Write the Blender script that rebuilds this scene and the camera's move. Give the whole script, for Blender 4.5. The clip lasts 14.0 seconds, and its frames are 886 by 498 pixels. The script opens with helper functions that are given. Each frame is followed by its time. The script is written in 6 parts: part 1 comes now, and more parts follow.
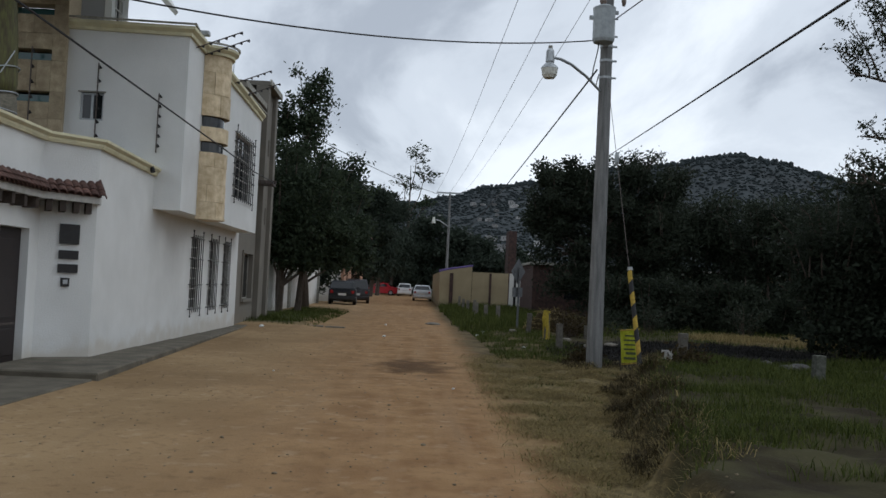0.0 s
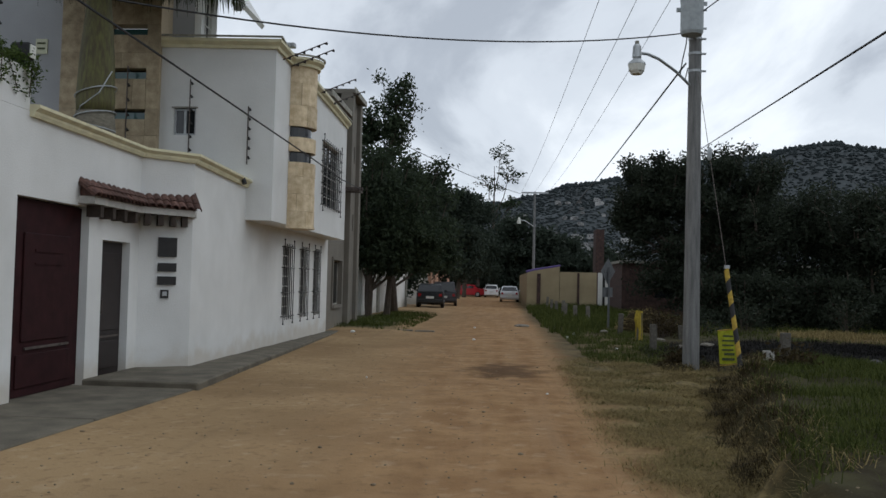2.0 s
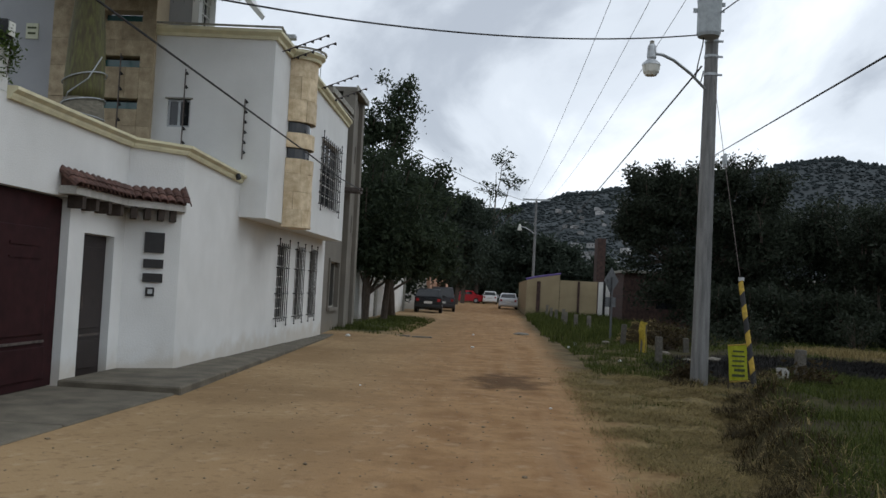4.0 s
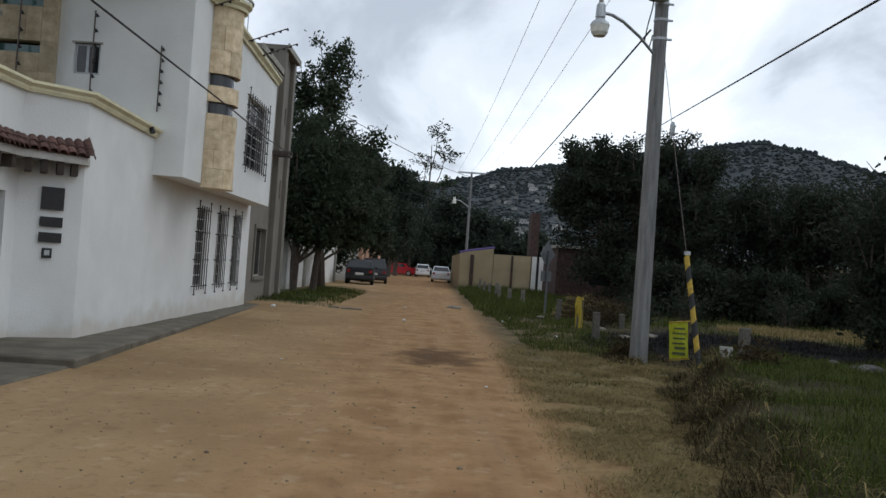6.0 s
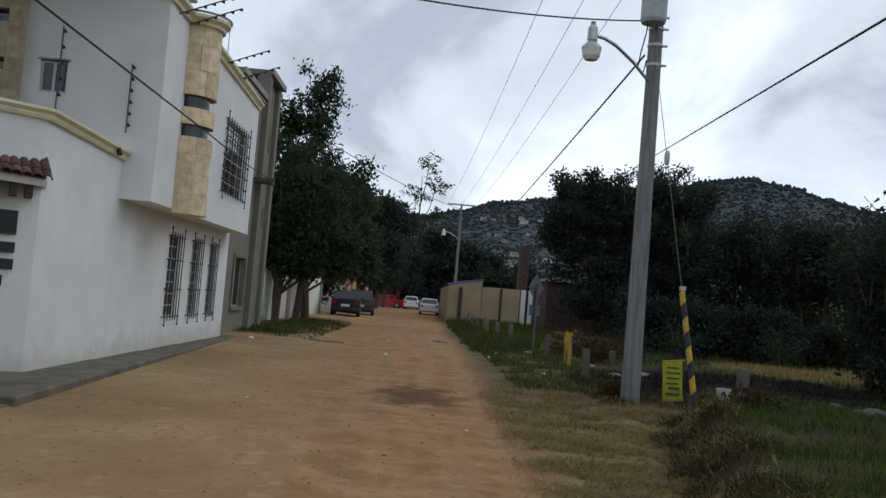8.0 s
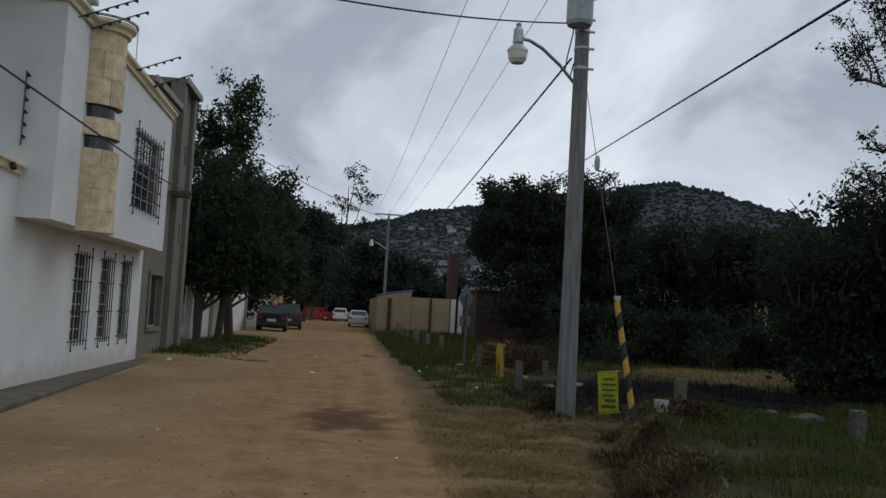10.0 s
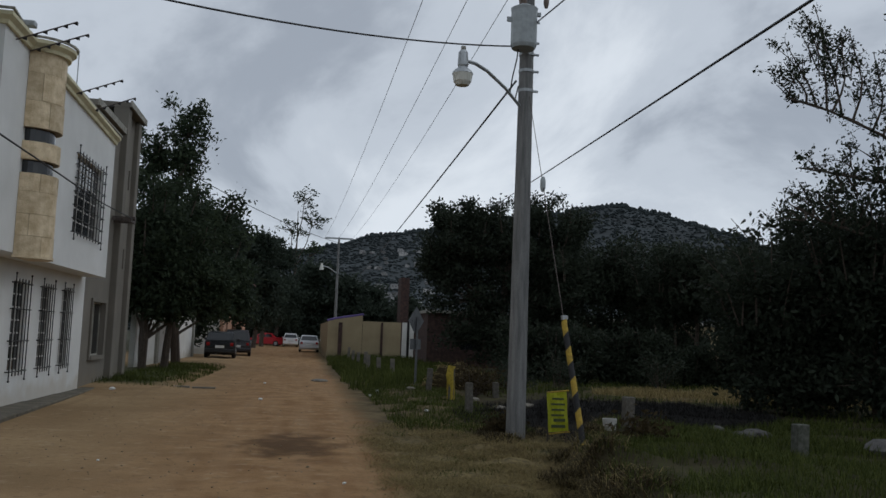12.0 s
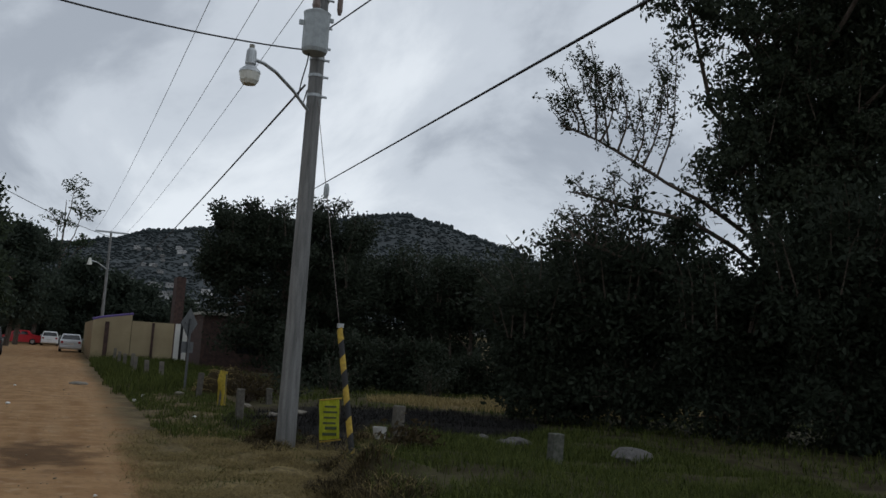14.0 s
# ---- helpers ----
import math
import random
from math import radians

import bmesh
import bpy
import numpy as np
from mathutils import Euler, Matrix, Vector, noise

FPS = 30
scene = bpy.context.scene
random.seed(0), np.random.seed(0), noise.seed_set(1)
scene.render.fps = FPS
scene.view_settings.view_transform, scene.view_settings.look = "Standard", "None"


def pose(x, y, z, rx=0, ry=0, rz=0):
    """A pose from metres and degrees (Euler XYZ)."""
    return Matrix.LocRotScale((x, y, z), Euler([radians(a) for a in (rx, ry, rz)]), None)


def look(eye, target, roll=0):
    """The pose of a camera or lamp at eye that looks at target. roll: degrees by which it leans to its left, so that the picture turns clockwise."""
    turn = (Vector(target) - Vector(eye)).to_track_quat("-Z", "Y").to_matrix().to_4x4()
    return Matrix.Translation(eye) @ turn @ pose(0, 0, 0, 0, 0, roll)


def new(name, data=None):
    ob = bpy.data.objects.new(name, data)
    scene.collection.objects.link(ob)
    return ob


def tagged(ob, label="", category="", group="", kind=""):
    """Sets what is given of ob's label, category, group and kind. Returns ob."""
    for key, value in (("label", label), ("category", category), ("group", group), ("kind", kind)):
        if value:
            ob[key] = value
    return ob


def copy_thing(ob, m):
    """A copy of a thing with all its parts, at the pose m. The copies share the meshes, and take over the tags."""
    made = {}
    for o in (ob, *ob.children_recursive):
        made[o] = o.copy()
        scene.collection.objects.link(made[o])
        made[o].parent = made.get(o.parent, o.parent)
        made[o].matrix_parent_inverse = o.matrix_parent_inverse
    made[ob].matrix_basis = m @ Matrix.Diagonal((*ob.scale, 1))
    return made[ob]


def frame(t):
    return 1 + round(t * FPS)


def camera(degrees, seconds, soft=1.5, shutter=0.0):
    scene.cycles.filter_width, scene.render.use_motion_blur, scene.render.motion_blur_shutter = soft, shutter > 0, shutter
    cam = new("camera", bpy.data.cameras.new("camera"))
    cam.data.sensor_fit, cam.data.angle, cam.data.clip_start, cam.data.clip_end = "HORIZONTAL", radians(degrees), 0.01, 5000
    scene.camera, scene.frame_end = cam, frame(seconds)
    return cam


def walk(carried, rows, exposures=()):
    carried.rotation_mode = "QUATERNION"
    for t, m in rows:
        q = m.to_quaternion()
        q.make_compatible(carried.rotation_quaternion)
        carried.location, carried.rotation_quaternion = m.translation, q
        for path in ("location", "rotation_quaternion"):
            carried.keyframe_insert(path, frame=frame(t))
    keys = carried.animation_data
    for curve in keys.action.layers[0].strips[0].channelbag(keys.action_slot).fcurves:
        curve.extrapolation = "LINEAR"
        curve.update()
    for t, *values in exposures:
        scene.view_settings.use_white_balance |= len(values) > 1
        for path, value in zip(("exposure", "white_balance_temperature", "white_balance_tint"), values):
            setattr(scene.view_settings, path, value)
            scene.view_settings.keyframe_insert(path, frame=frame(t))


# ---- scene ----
cam = camera(53.1, 14.0, soft=1.5)
PATH = [
    (0, (0.341, -0.528, 1.551), (0.402, 1.47, 1.629), 2.7),
    (0.5, (0.278, -0.527, 1.648), (0.141, 1.451, 1.908), 1.8),
    (1, (0.295, -0.564, 1.612), (0.14, 1.408, 1.903), 2.4),
    (1.5, (0.303, -0.502, 1.516), (0.182, 1.488, 1.666), 1.9),
    (2, (0.275, -0.429, 1.609), (0.144, 1.565, 1.682), 1.4),
    (2.2, (0.25, -0.412, 1.66), (0.177, 1.585, 1.753), 3.3),
    (4.3, (0.176, 0.37, 1.569), (0.038, 2.363, 1.65), 2.7),
    (4.5, (0.154, 0.419, 1.545), (0.023, 2.413, 1.619), 2.0),
    (5, (0.157, 0.737, 1.559), (-0.009, 2.729, 1.618), -1.1),
    (5.5, (0.191, 0.968, 1.536), (-0.004, 2.957, 1.612), -2.4),
    (6, (0.175, 1.295, 1.533), (0.199, 3.295, 1.567), 4.1),
    (6.5, (0.206, 1.508, 1.514), (0.282, 3.506, 1.52), 2.7),
    (7, (0.263, 1.617, 1.586), (0.176, 3.611, 1.716), -0.1),
    (7.5, (0.334, 1.887, 1.554), (0.209, 3.878, 1.695), -0.5),
    (8, (0.322, 2.102, 1.554), (0.362, 4.099, 1.662), 4.8),
    (8.5, (0.296, 2.4, 1.636), (0.468, 4.389, 1.754), 5.9),
    (8.7, (0.346, 2.447, 1.652), (0.49, 4.438, 1.776), 3.7),
    (10.8, (0.393, 2.871, 1.647), (0.61, 4.853, 1.805), 3.1),
    (11, (0.382, 2.825, 1.643), (0.588, 4.807, 1.812), 2.5),
    (11.5, (0.394, 2.805, 1.646), (0.595, 4.785, 1.846), 1.9),
    (12, (0.452, 2.783, 1.634), (0.756, 4.75, 1.831), 2.2),
    (12.5, (0.417, 2.818, 1.651), (0.783, 4.774, 1.846), 2.5),
    (13, (0.416, 2.776, 1.634), (0.76, 4.735, 1.846), 3.2),
    (13.5, (0.432, 2.724, 1.634), (0.82, 4.673, 1.863), 3.6),
    (14, (0.529, 2.792, 1.672), (1.294, 4.625, 1.906), 3.7),
]
EXPOSURES = [(t, stops, kelvin, 8) for t, stops, kelvin in ((0, -0.04, 6050), (1.0, -0.16, 6050), (2.0, 0.0, 6150), (4.5, 0.15, 6150), (5.5, 0.22, 6100), (7.5, 0.17, 6050), (8.5, -0.05, 6000), (11, -0.42, 6050), (12.5, -0.42, 6050), (14, -0.3, 6150))]
walk(cam, [(t, look(eye, target, roll)) for t, eye, target, roll in PATH], EXPOSURES)

# ---- light ----
world = bpy.data.worlds.new("overcast")
scene.world = world
world.use_nodes = True
wn, wl = world.node_tree.nodes, world.node_tree.links
wn.clear()
w_out, w_bg = wn.new("ShaderNodeOutputWorld"), wn.new("ShaderNodeBackground")
w_sky = wn.new("ShaderNodeTexSky")
w_sky.sky_type, w_sky.sun_disc = "NISHITA", False
w_sky.sun_elevation, w_sky.sun_rotation = radians(48), radians(79)
w_tc, w_sep = wn.new("ShaderNodeTexCoord"), wn.new("ShaderNodeSeparateXYZ")
wl.new(w_tc.outputs["Generated"], w_sep.inputs[0])
# clouds lie on a flat layer: the direction divided by its height
w_h = wn.new("ShaderNodeMath"); w_h.operation = "ADD"; w_h.inputs[1].default_value = 0.34
wl.new(w_sep.outputs["Z"], w_h.inputs[0])
w_hm = wn.new("ShaderNodeMath"); w_hm.operation = "MAXIMUM"; w_hm.inputs[1].default_value = 0.06
wl.new(w_h.outputs[0], w_hm.inputs[0])
w_div = wn.new("ShaderNodeVectorMath"); w_div.operation = "DIVIDE"
wl.new(w_tc.outputs["Generated"], w_div.inputs[0])
w_cmb = wn.new("ShaderNodeCombineXYZ")
for w_i in range(3):
    wl.new(w_hm.outputs[0], w_cmb.inputs[w_i])
wl.new(w_cmb.outputs[0], w_div.inputs[1])
w_map = wn.new("ShaderNodeMapping")
w_map.inputs["Location"].default_value = (3.7, 1.9, 0.0)
w_map.inputs["Rotation"].default_value = (0.0, 0.0, radians(40))
w_map.inputs["Scale"].default_value = (1.0, 0.75, 0.25)
wl.new(w_div.outputs[0], w_map.inputs[0])
w_n1 = wn.new("ShaderNodeTexNoise")
w_n1.inputs["Scale"].default_value, w_n1.inputs["Detail"].default_value = 1.7, 7.0
w_n1.inputs["Roughness"].default_value, w_n1.inputs["Distortion"].default_value = 0.57, 0.35
wl.new(w_map.outputs[0], w_n1.inputs["Vector"])
w_ramp = wn.new("ShaderNodeValToRGB")
w_ramp.color_ramp.interpolation = "EASE"
w_ramp.color_ramp.elements[0].position, w_ramp.color_ramp.elements[0].color = 0.35, (0.43, 0.455, 0.50, 1)
w_ramp.color_ramp.elements[1].position, w_ramp.color_ramp.elements[1].color = 0.68, (0.90, 0.915, 0.935, 1)
w_mid = w_ramp.color_ramp.elements.new(0.5); w_mid.color = (0.665, 0.69, 0.73, 1)
wl.new(w_n1.outputs["Fac"], w_ramp.inputs[0])
# added gradient: dimmer unseen zenith holds ground light down, horizon stays bright
w_up = wn.new("ShaderNodeMapRange")
w_up.inputs["From Min"].default_value, w_up.inputs["From Max"].default_value = 0.0, 1.0
w_up.inputs["To Min"].default_value, w_up.inputs["To Max"].default_value = 1.24, 1.05
wl.new(w_sep.outputs["Z"], w_up.inputs["Value"])
w_mul = wn.new("ShaderNodeVectorMath"); w_mul.operation = "SCALE"
wl.new(w_ramp.outputs[0], w_mul.inputs[0]); wl.new(w_up.outputs[0], w_mul.inputs["Scale"])
w_sc = wn.new("ShaderNodeVectorMath"); w_sc.operation = "SCALE"; w_sc.inputs["Scale"].default_value = 0.06
wl.new(w_sky.outputs[0], w_sc.inputs[0])
w_mix = wn.new("ShaderNodeMix"); w_mix.data_type = "RGBA"; w_mix.inputs["Factor"].default_value = 0.9
wl.new(w_sc.outputs[0], w_mix.inputs["A"]); wl.new(w_mul.outputs[0], w_mix.inputs["B"])
wl.new(w_mix.outputs["Result"], w_bg.inputs["Color"])
w_bg.inputs["Strength"].default_value = 1.0
wl.new(w_bg.outputs[0], w_out.inputs[0])
sun = new("sun", bpy.data.lights.new("sun", "SUN"))
sun.data.energy, sun.data.angle, sun.data.color = 0.5, radians(40), (1.0, 0.985, 0.96)
sun.matrix_world = look((30, 6, 34), (0, 0, 0))

# ---- materials ----


def mat(name, colour, rough=0.8, vary=0.25, scale=6.0, bump=0.3, fine=60.0, metal=0.0, second=None, spec=0.3, patch=0.5, stretch=(1, 1, 1), per_object=0.0):
    """A surface with broad stains (scale) and fine grain (fine), both in metres."""
    m = bpy.data.materials.new(name)
    m.use_nodes = True
    n, l = m.node_tree.nodes, m.node_tree.links
    b = n["Principled BSDF"]
    tc, mp = n.new("ShaderNodeTexCoord"), n.new("ShaderNodeMapping")
    mp.inputs["Scale"].default_value = stretch
    l.new(tc.outputs["Object"], mp.inputs[0])
    big, small = n.new("ShaderNodeTexNoise"), n.new("ShaderNodeTexNoise")
    for t, s, d in ((big, 1.0 / scale * 6, 5), (small, fine, 3)):
        t.inputs["Scale"].default_value, t.inputs["Detail"].default_value = s, d
        l.new(mp.outputs[0], t.inputs["Vector"])
    dark = tuple(c * (1 - vary) for c in colour) if second is None else second
    light = tuple(min(1, c * (1 + vary * 0.6)) for c in colour)
    r = n.new("ShaderNodeValToRGB")
    r.color_ramp.elements[0].position, r.color_ramp.elements[0].color = 0.5 - patch * 0.35, (*dark, 1)
    r.color_ramp.elements[1].position, r.color_ramp.elements[1].color = 0.5 + patch * 0.35, (*light, 1)
    l.new(big.outputs["Fac"], r.inputs[0])
    g = n.new("ShaderNodeMix"); g.data_type, g.blend_type = "RGBA", "OVERLAY"
    g.inputs["Factor"].default_value = min(0.6, vary * 1.2)
    l.new(r.outputs[0], g.inputs["A"]); l.new(small.outputs["Fac"], g.inputs["B"])
    last = g.outputs["Result"]
    if per_object:
        oi, mr = n.new("ShaderNodeObjectInfo"), n.new("ShaderNodeMapRange")
        mr.inputs["To Min"].default_value, mr.inputs["To Max"].default_value = 1 - per_object, 1 + per_object
        l.new(oi.outputs["Random"], mr.inputs["Value"])
        vm = n.new("ShaderNodeVectorMath"); vm.operation = "SCALE"
        l.new(last, vm.inputs[0]); l.new(mr.outputs[0], vm.inputs["Scale"])
        last = vm.outputs[0]
    l.new(last, b.inputs["Base Color"])
    b.inputs["Roughness"].default_value, b.inputs["Metallic"].default_value = rough, metal
    b.inputs["Specular IOR Level"].default_value = spec
    if bump:
        bp = n.new("ShaderNodeBump")
        bp.inputs["Strength"].default_value, bp.inputs["Distance"].default_value = bump, 0.02
        l.new(small.outputs["Fac"], bp.inputs["Height"]); l.new(bp.outputs[0], b.inputs["Normal"])
    return m


def leaf_mat(name, dark, light, rough=0.55, through_light=0.35):
    m = bpy.data.materials.new(name)
    m.use_nodes = True
    n, l = m.node_tree.nodes, m.node_tree.links
    b = n["Principled BSDF"]
    geo, r = n.new("ShaderNodeNewGeometry"), n.new("ShaderNodeValToRGB")
    r.color_ramp.elements[0].color, r.color_ramp.elements[1].color = (*dark, 1), (*light, 1)
    l.new(geo.outputs["Random Per Island"], r.inputs[0])
    l.new(r.outputs[0], b.inputs["Base Color"])
    b.inputs["Roughness"].default_value, b.inputs["Specular IOR Level"].default_value = rough, 0.08
    tr, mx = n.new("ShaderNodeBsdfTranslucent"), n.new("ShaderNodeMixShader")
    l.new(r.outputs[0], tr.inputs["Color"])
    mx.inputs["Fac"].default_value = through_light
    l.new(b.outputs[0], mx.inputs[1]); l.new(tr.outputs[0], mx.inputs[2])
    l.new(mx.outputs[0], n["Material Output"].inputs["Surface"])
    return m


def glass_mat(name, colour, rough=0.05):
    m = bpy.data.materials.new(name)
    m.use_nodes = True
    b = m.node_tree.nodes["Principled BSDF"]
    b.inputs["Base Color"].default_value = (*colour, 1)
    b.inputs["Roughness"].default_value, b.inputs["Specular IOR Level"].default_value = rough, 0.5
    return m


def facade_mat(name, colour, stain, grime):
    """Painted plaster: faint rain streaks, hand-trowelled relief, mud splashed at its foot."""
    m = mat(name, colour, 0.85, 0.05, 5.0, 0.25, 45.0, second=stain, patch=0.9)
    n, l = m.node_tree.nodes, m.node_tree.links
    b = n["Principled BSDF"]
    old = b.inputs["Base Color"].links[0].from_socket
    geo, sep = n.new("ShaderNodeNewGeometry"), n.new("ShaderNodeSeparateXYZ")
    l.new(geo.outputs["Position"], sep.inputs[0])
    no = n.new("ShaderNodeTexNoise"); no.inputs["Scale"].default_value, no.inputs["Detail"].default_value = 2.2, 6
    l.new(geo.outputs["Position"], no.inputs["Vector"])
    ad = n.new("ShaderNodeMath"); ad.operation = "MULTIPLY_ADD"; ad.inputs[1].default_value = -0.9
    l.new(no.outputs["Fac"], ad.inputs[0]); l.new(sep.outputs["Z"], ad.inputs[2])
    mr = n.new("ShaderNodeMapRange"); mr.interpolation_type = "SMOOTHSTEP"
    mr.inputs["From Min"].default_value, mr.inputs["From Max"].default_value = -0.35, 0.05
    mr.inputs["To Min"].default_value, mr.inputs["To Max"].default_value = 0.55, 0.0
    l.new(ad.outputs[0], mr.inputs["Value"])
    mp = n.new("ShaderNodeMapping"); mp.inputs["Scale"].default_value = (2.4, 2.4, 0.22)
    l.new(geo.outputs["Position"], mp.inputs[0])
    st = n.new("ShaderNodeTexNoise"); st.inputs["Scale"].default_value, st.inputs["Detail"].default_value = 1.6, 5
    l.new(mp.outputs[0], st.inputs["Vector"])
    sr = n.new("ShaderNodeMapRange"); sr.inputs["From Min"].default_value, sr.inputs["From Max"].default_value = 0.56, 0.78
    sr.inputs["To Max"].default_value = 0.22
    l.new(st.outputs["Fac"], sr.inputs["Value"])
    for fac, col in ((sr.outputs[0], stain), (mr.outputs[0], grime)):
        mx = n.new("ShaderNodeMix"); mx.data_type = "RGBA"
        l.new(fac, mx.inputs["Factor"]); l.new(old, mx.inputs["A"]); mx.inputs["B"].default_value = (*col, 1)
        old = mx.outputs["Result"]
    l.new(old, b.inputs["Base Color"])
    return m


M_WHITE = facade_mat("white_plaster", (0.72, 0.725, 0.71), (0.60, 0.605, 0.585), (0.48, 0.42, 0.33))
# shade of the camera-facing side walls is put into this grey
M_SHADEGREY = facade_mat("shade_grey_plaster", (0.36, 0.37, 0.385), (0.30, 0.31, 0.32), (0.45, 0.42, 0.36))
M_CEMENT = facade_mat("raw_cement_render", (0.205, 0.188, 0.158), (0.14, 0.13, 0.11), (0.19, 0.165, 0.125))
M_CREAM = mat("cream_moulding", (0.66, 0.62, 0.42), 0.7, 0.12, 1.5, 0.15)
M_EDGE = mat("weathered_cap", (0.30, 0.29, 0.25), 0.85, 0.3, 0.8, 0.3)
M_STONE = mat("cream_quarry_stone", (0.66, 0.55, 0.38), 0.75, 0.18, 0.9, 0.35, 40, second=(0.50, 0.39, 0.24), per_object=0.12)
M_STONE_DARK = mat("brown_quarry_stone", (0.40, 0.33, 0.22), 0.8, 0.22, 1.1, 0.35, 40, second=(0.29, 0.23, 0.15), per_object=0.12)
M_JOINT = mat("stone_joint", (0.42, 0.35, 0.25), 0.9, 0.15)
M_GATE = mat("maroon_gate_paint", (0.032, 0.011, 0.012), 0.6, 0.25, 1.2, 0.08, 90, second=(0.021, 0.008, 0.009), spec=0.1)
M_DOOR = mat("dark_brown_door_paint", (0.022, 0.015, 0.014), 0.5, 0.25, 1.2, 0.1, 90, spec=0.4)
M_IRON = mat("black_iron", (0.018, 0.017, 0.017), 0.5, 0.3, 0.5, 0.1, spec=0.4)
M_RUST = mat("dull_steel", (0.12, 0.10, 0.09), 0.6, 0.4, 0.4, 0.2, metal=0.4)
M_GALV = mat("galvanised_steel", (0.42, 0.44, 0.45), 0.5, 0.15, 0.5, 0.1, metal=0.6)
M_TILE = mat("red_clay_tile", (0.115, 0.062, 0.048), 0.85, 0.35, 0.4, 0.35, second=(0.07, 0.040, 0.035), per_object=0.35)
M_CORBEL = mat("dark_wood_corbel", (0.055, 0.042, 0.034), 0.8, 0.3, 0.5, 0.3)
M_BEAM = mat("white_painted_beam", (0.45, 0.44, 0.41), 0.8, 0.15, 0.8, 0.2)
M_CONC = mat("old_concrete", (0.18, 0.162, 0.132), 0.9, 0.25, 2.0, 0.4, 50, second=(0.13, 0.12, 0.105))
M_WALK = mat("pavement_concrete", (0.145, 0.128, 0.098), 0.9, 0.25, 2.5, 0.5, 55, second=(0.092, 0.082, 0.062))
M_POLE = mat("pole_concrete", (0.195, 0.195, 0.19), 0.9, 0.3, 1.2, 0.35, 70, second=(0.125, 0.125, 0.122), stretch=(3, 3, 0.3))
M_TRAFO = mat("transformer_grey_paint", (0.36, 0.39, 0.40), 0.5, 0.15, 0.6, 0.05)
M_CABLE = mat("black_cable", (0.015, 0.015, 0.016), 0.6, 0.2, 0.5, 0.0)
M_WIRE = mat("aluminium_wire", (0.22, 0.23, 0.25), 0.5, 0.1, 0.5, 0.0, metal=0.3)
M_PORC = mat("brown_porcelain", (0.16, 0.12, 0.10), 0.3, 0.1, 0.4, 0.0)
M_YELLOW = mat("yellow_plastic", (0.38, 0.26, 0.03), 0.6, 0.2, 0.4, 0.05, second=(0.25, 0.165, 0.025))
M_BLACK = mat("black_plastic", (0.014, 0.014, 0.015), 0.5, 0.2, 0.4, 0.05)
M_BANNER = mat("fluorescent_yellow_vinyl", (0.50, 0.52, 0.04), 0.55, 0.12, 0.5, 0.05)
M_INK = mat("green_black_ink", (0.06, 0.075, 0.03), 0.6, 0.1, 0.3, 0.0)
M_SIGNBACK = mat("bare_sign_metal", (0.11, 0.115, 0.12), 0.6, 0.15, 0.6, 0.05, metal=0.2)
M_PAPER = mat("faded_sticker", (0.55, 0.56, 0.42), 0.7, 0.1, 0.4, 0.0)
M_BARK = mat("tree_bark", (0.09, 0.07, 0.055), 0.9, 0.4, 0.5, 0.6, 30, stretch=(3, 3, 0.5))
M_PALM = mat("palm_bark_grey", (0.17, 0.155, 0.12), 0.85, 0.3, 0.5, 0.4, 30, stretch=(1, 1, 3))
M_SHAFT = mat("palm_crownshaft_green", (0.105, 0.105, 0.036), 0.6, 0.2, 0.6, 0.15, 20, second=(0.075, 0.062, 0.032), stretch=(2, 2, 0.4))
M_GLASS = glass_mat("dark_window_glass", (0.016, 0.018, 0.020))
M_TEAL = glass_mat("teal_tinted_glass", (0.05, 0.12, 0.12), 0.12)
M_LAMP = mat("lamp_diffuser", (0.62, 0.62, 0.56), 0.4, 0.08, 0.4, 0.0)
M_LEAF_NEAR = leaf_mat("near_tree_leaves", (0.026, 0.034, 0.023), (0.058, 0.070, 0.043))
M_LEAF_MID = leaf_mat("street_tree_leaves", (0.024, 0.035, 0.022), (0.058, 0.076, 0.042))
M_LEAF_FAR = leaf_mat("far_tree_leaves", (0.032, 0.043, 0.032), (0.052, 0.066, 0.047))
M_LEAF_EUC = leaf_mat("eucalyptus_leaves", (0.022, 0.035, 0.020), (0.075, 0.095, 0.055))
M_LEAF_BUSH = leaf_mat("scrub_leaves", (0.024, 0.031, 0.021), (0.042, 0.052, 0.034))
M_FROND = leaf_mat("palm_leaflets", (0.012, 0.020, 0.008), (0.050, 0.065, 0.022))
M_GRASS = leaf_mat("green_grass_blades", (0.028, 0.040, 0.010), (0.105, 0.122, 0.032), 0.8)
M_STRAW = leaf_mat("dry_straw_blades", (0.12, 0.094, 0.042), (0.36, 0.285, 0.13), 0.85)
M_DRYWEED = leaf_mat("brown_weeds", (0.022, 0.018, 0.010), (0.080, 0.060, 0.030), 0.8)
M_VINE = leaf_mat("vine_leaves", (0.022, 0.040, 0.010), (0.10, 0.14, 0.04))
# the blue in these leaf colours stands in for distance haze
M_HAZED_HILLTREE = leaf_mat("hazed_hill_woods", (0.030, 0.038, 0.040), (0.046, 0.056, 0.058), 0.9, 0.0)
M_BRICKRED = mat("dark_brick_render", (0.075, 0.045, 0.038), 0.9, 0.3, 1.2, 0.3, second=(0.04, 0.028, 0.025))
M_BEIGE = facade_mat("beige_wall_render", (0.34, 0.28, 0.17), (0.25, 0.20, 0.12), (0.16, 0.14, 0.08))
M_FARWHITE = facade_mat("far_white_paint", (0.72, 0.71, 0.68), (0.58, 0.57, 0.53), (0.4, 0.36, 0.28))
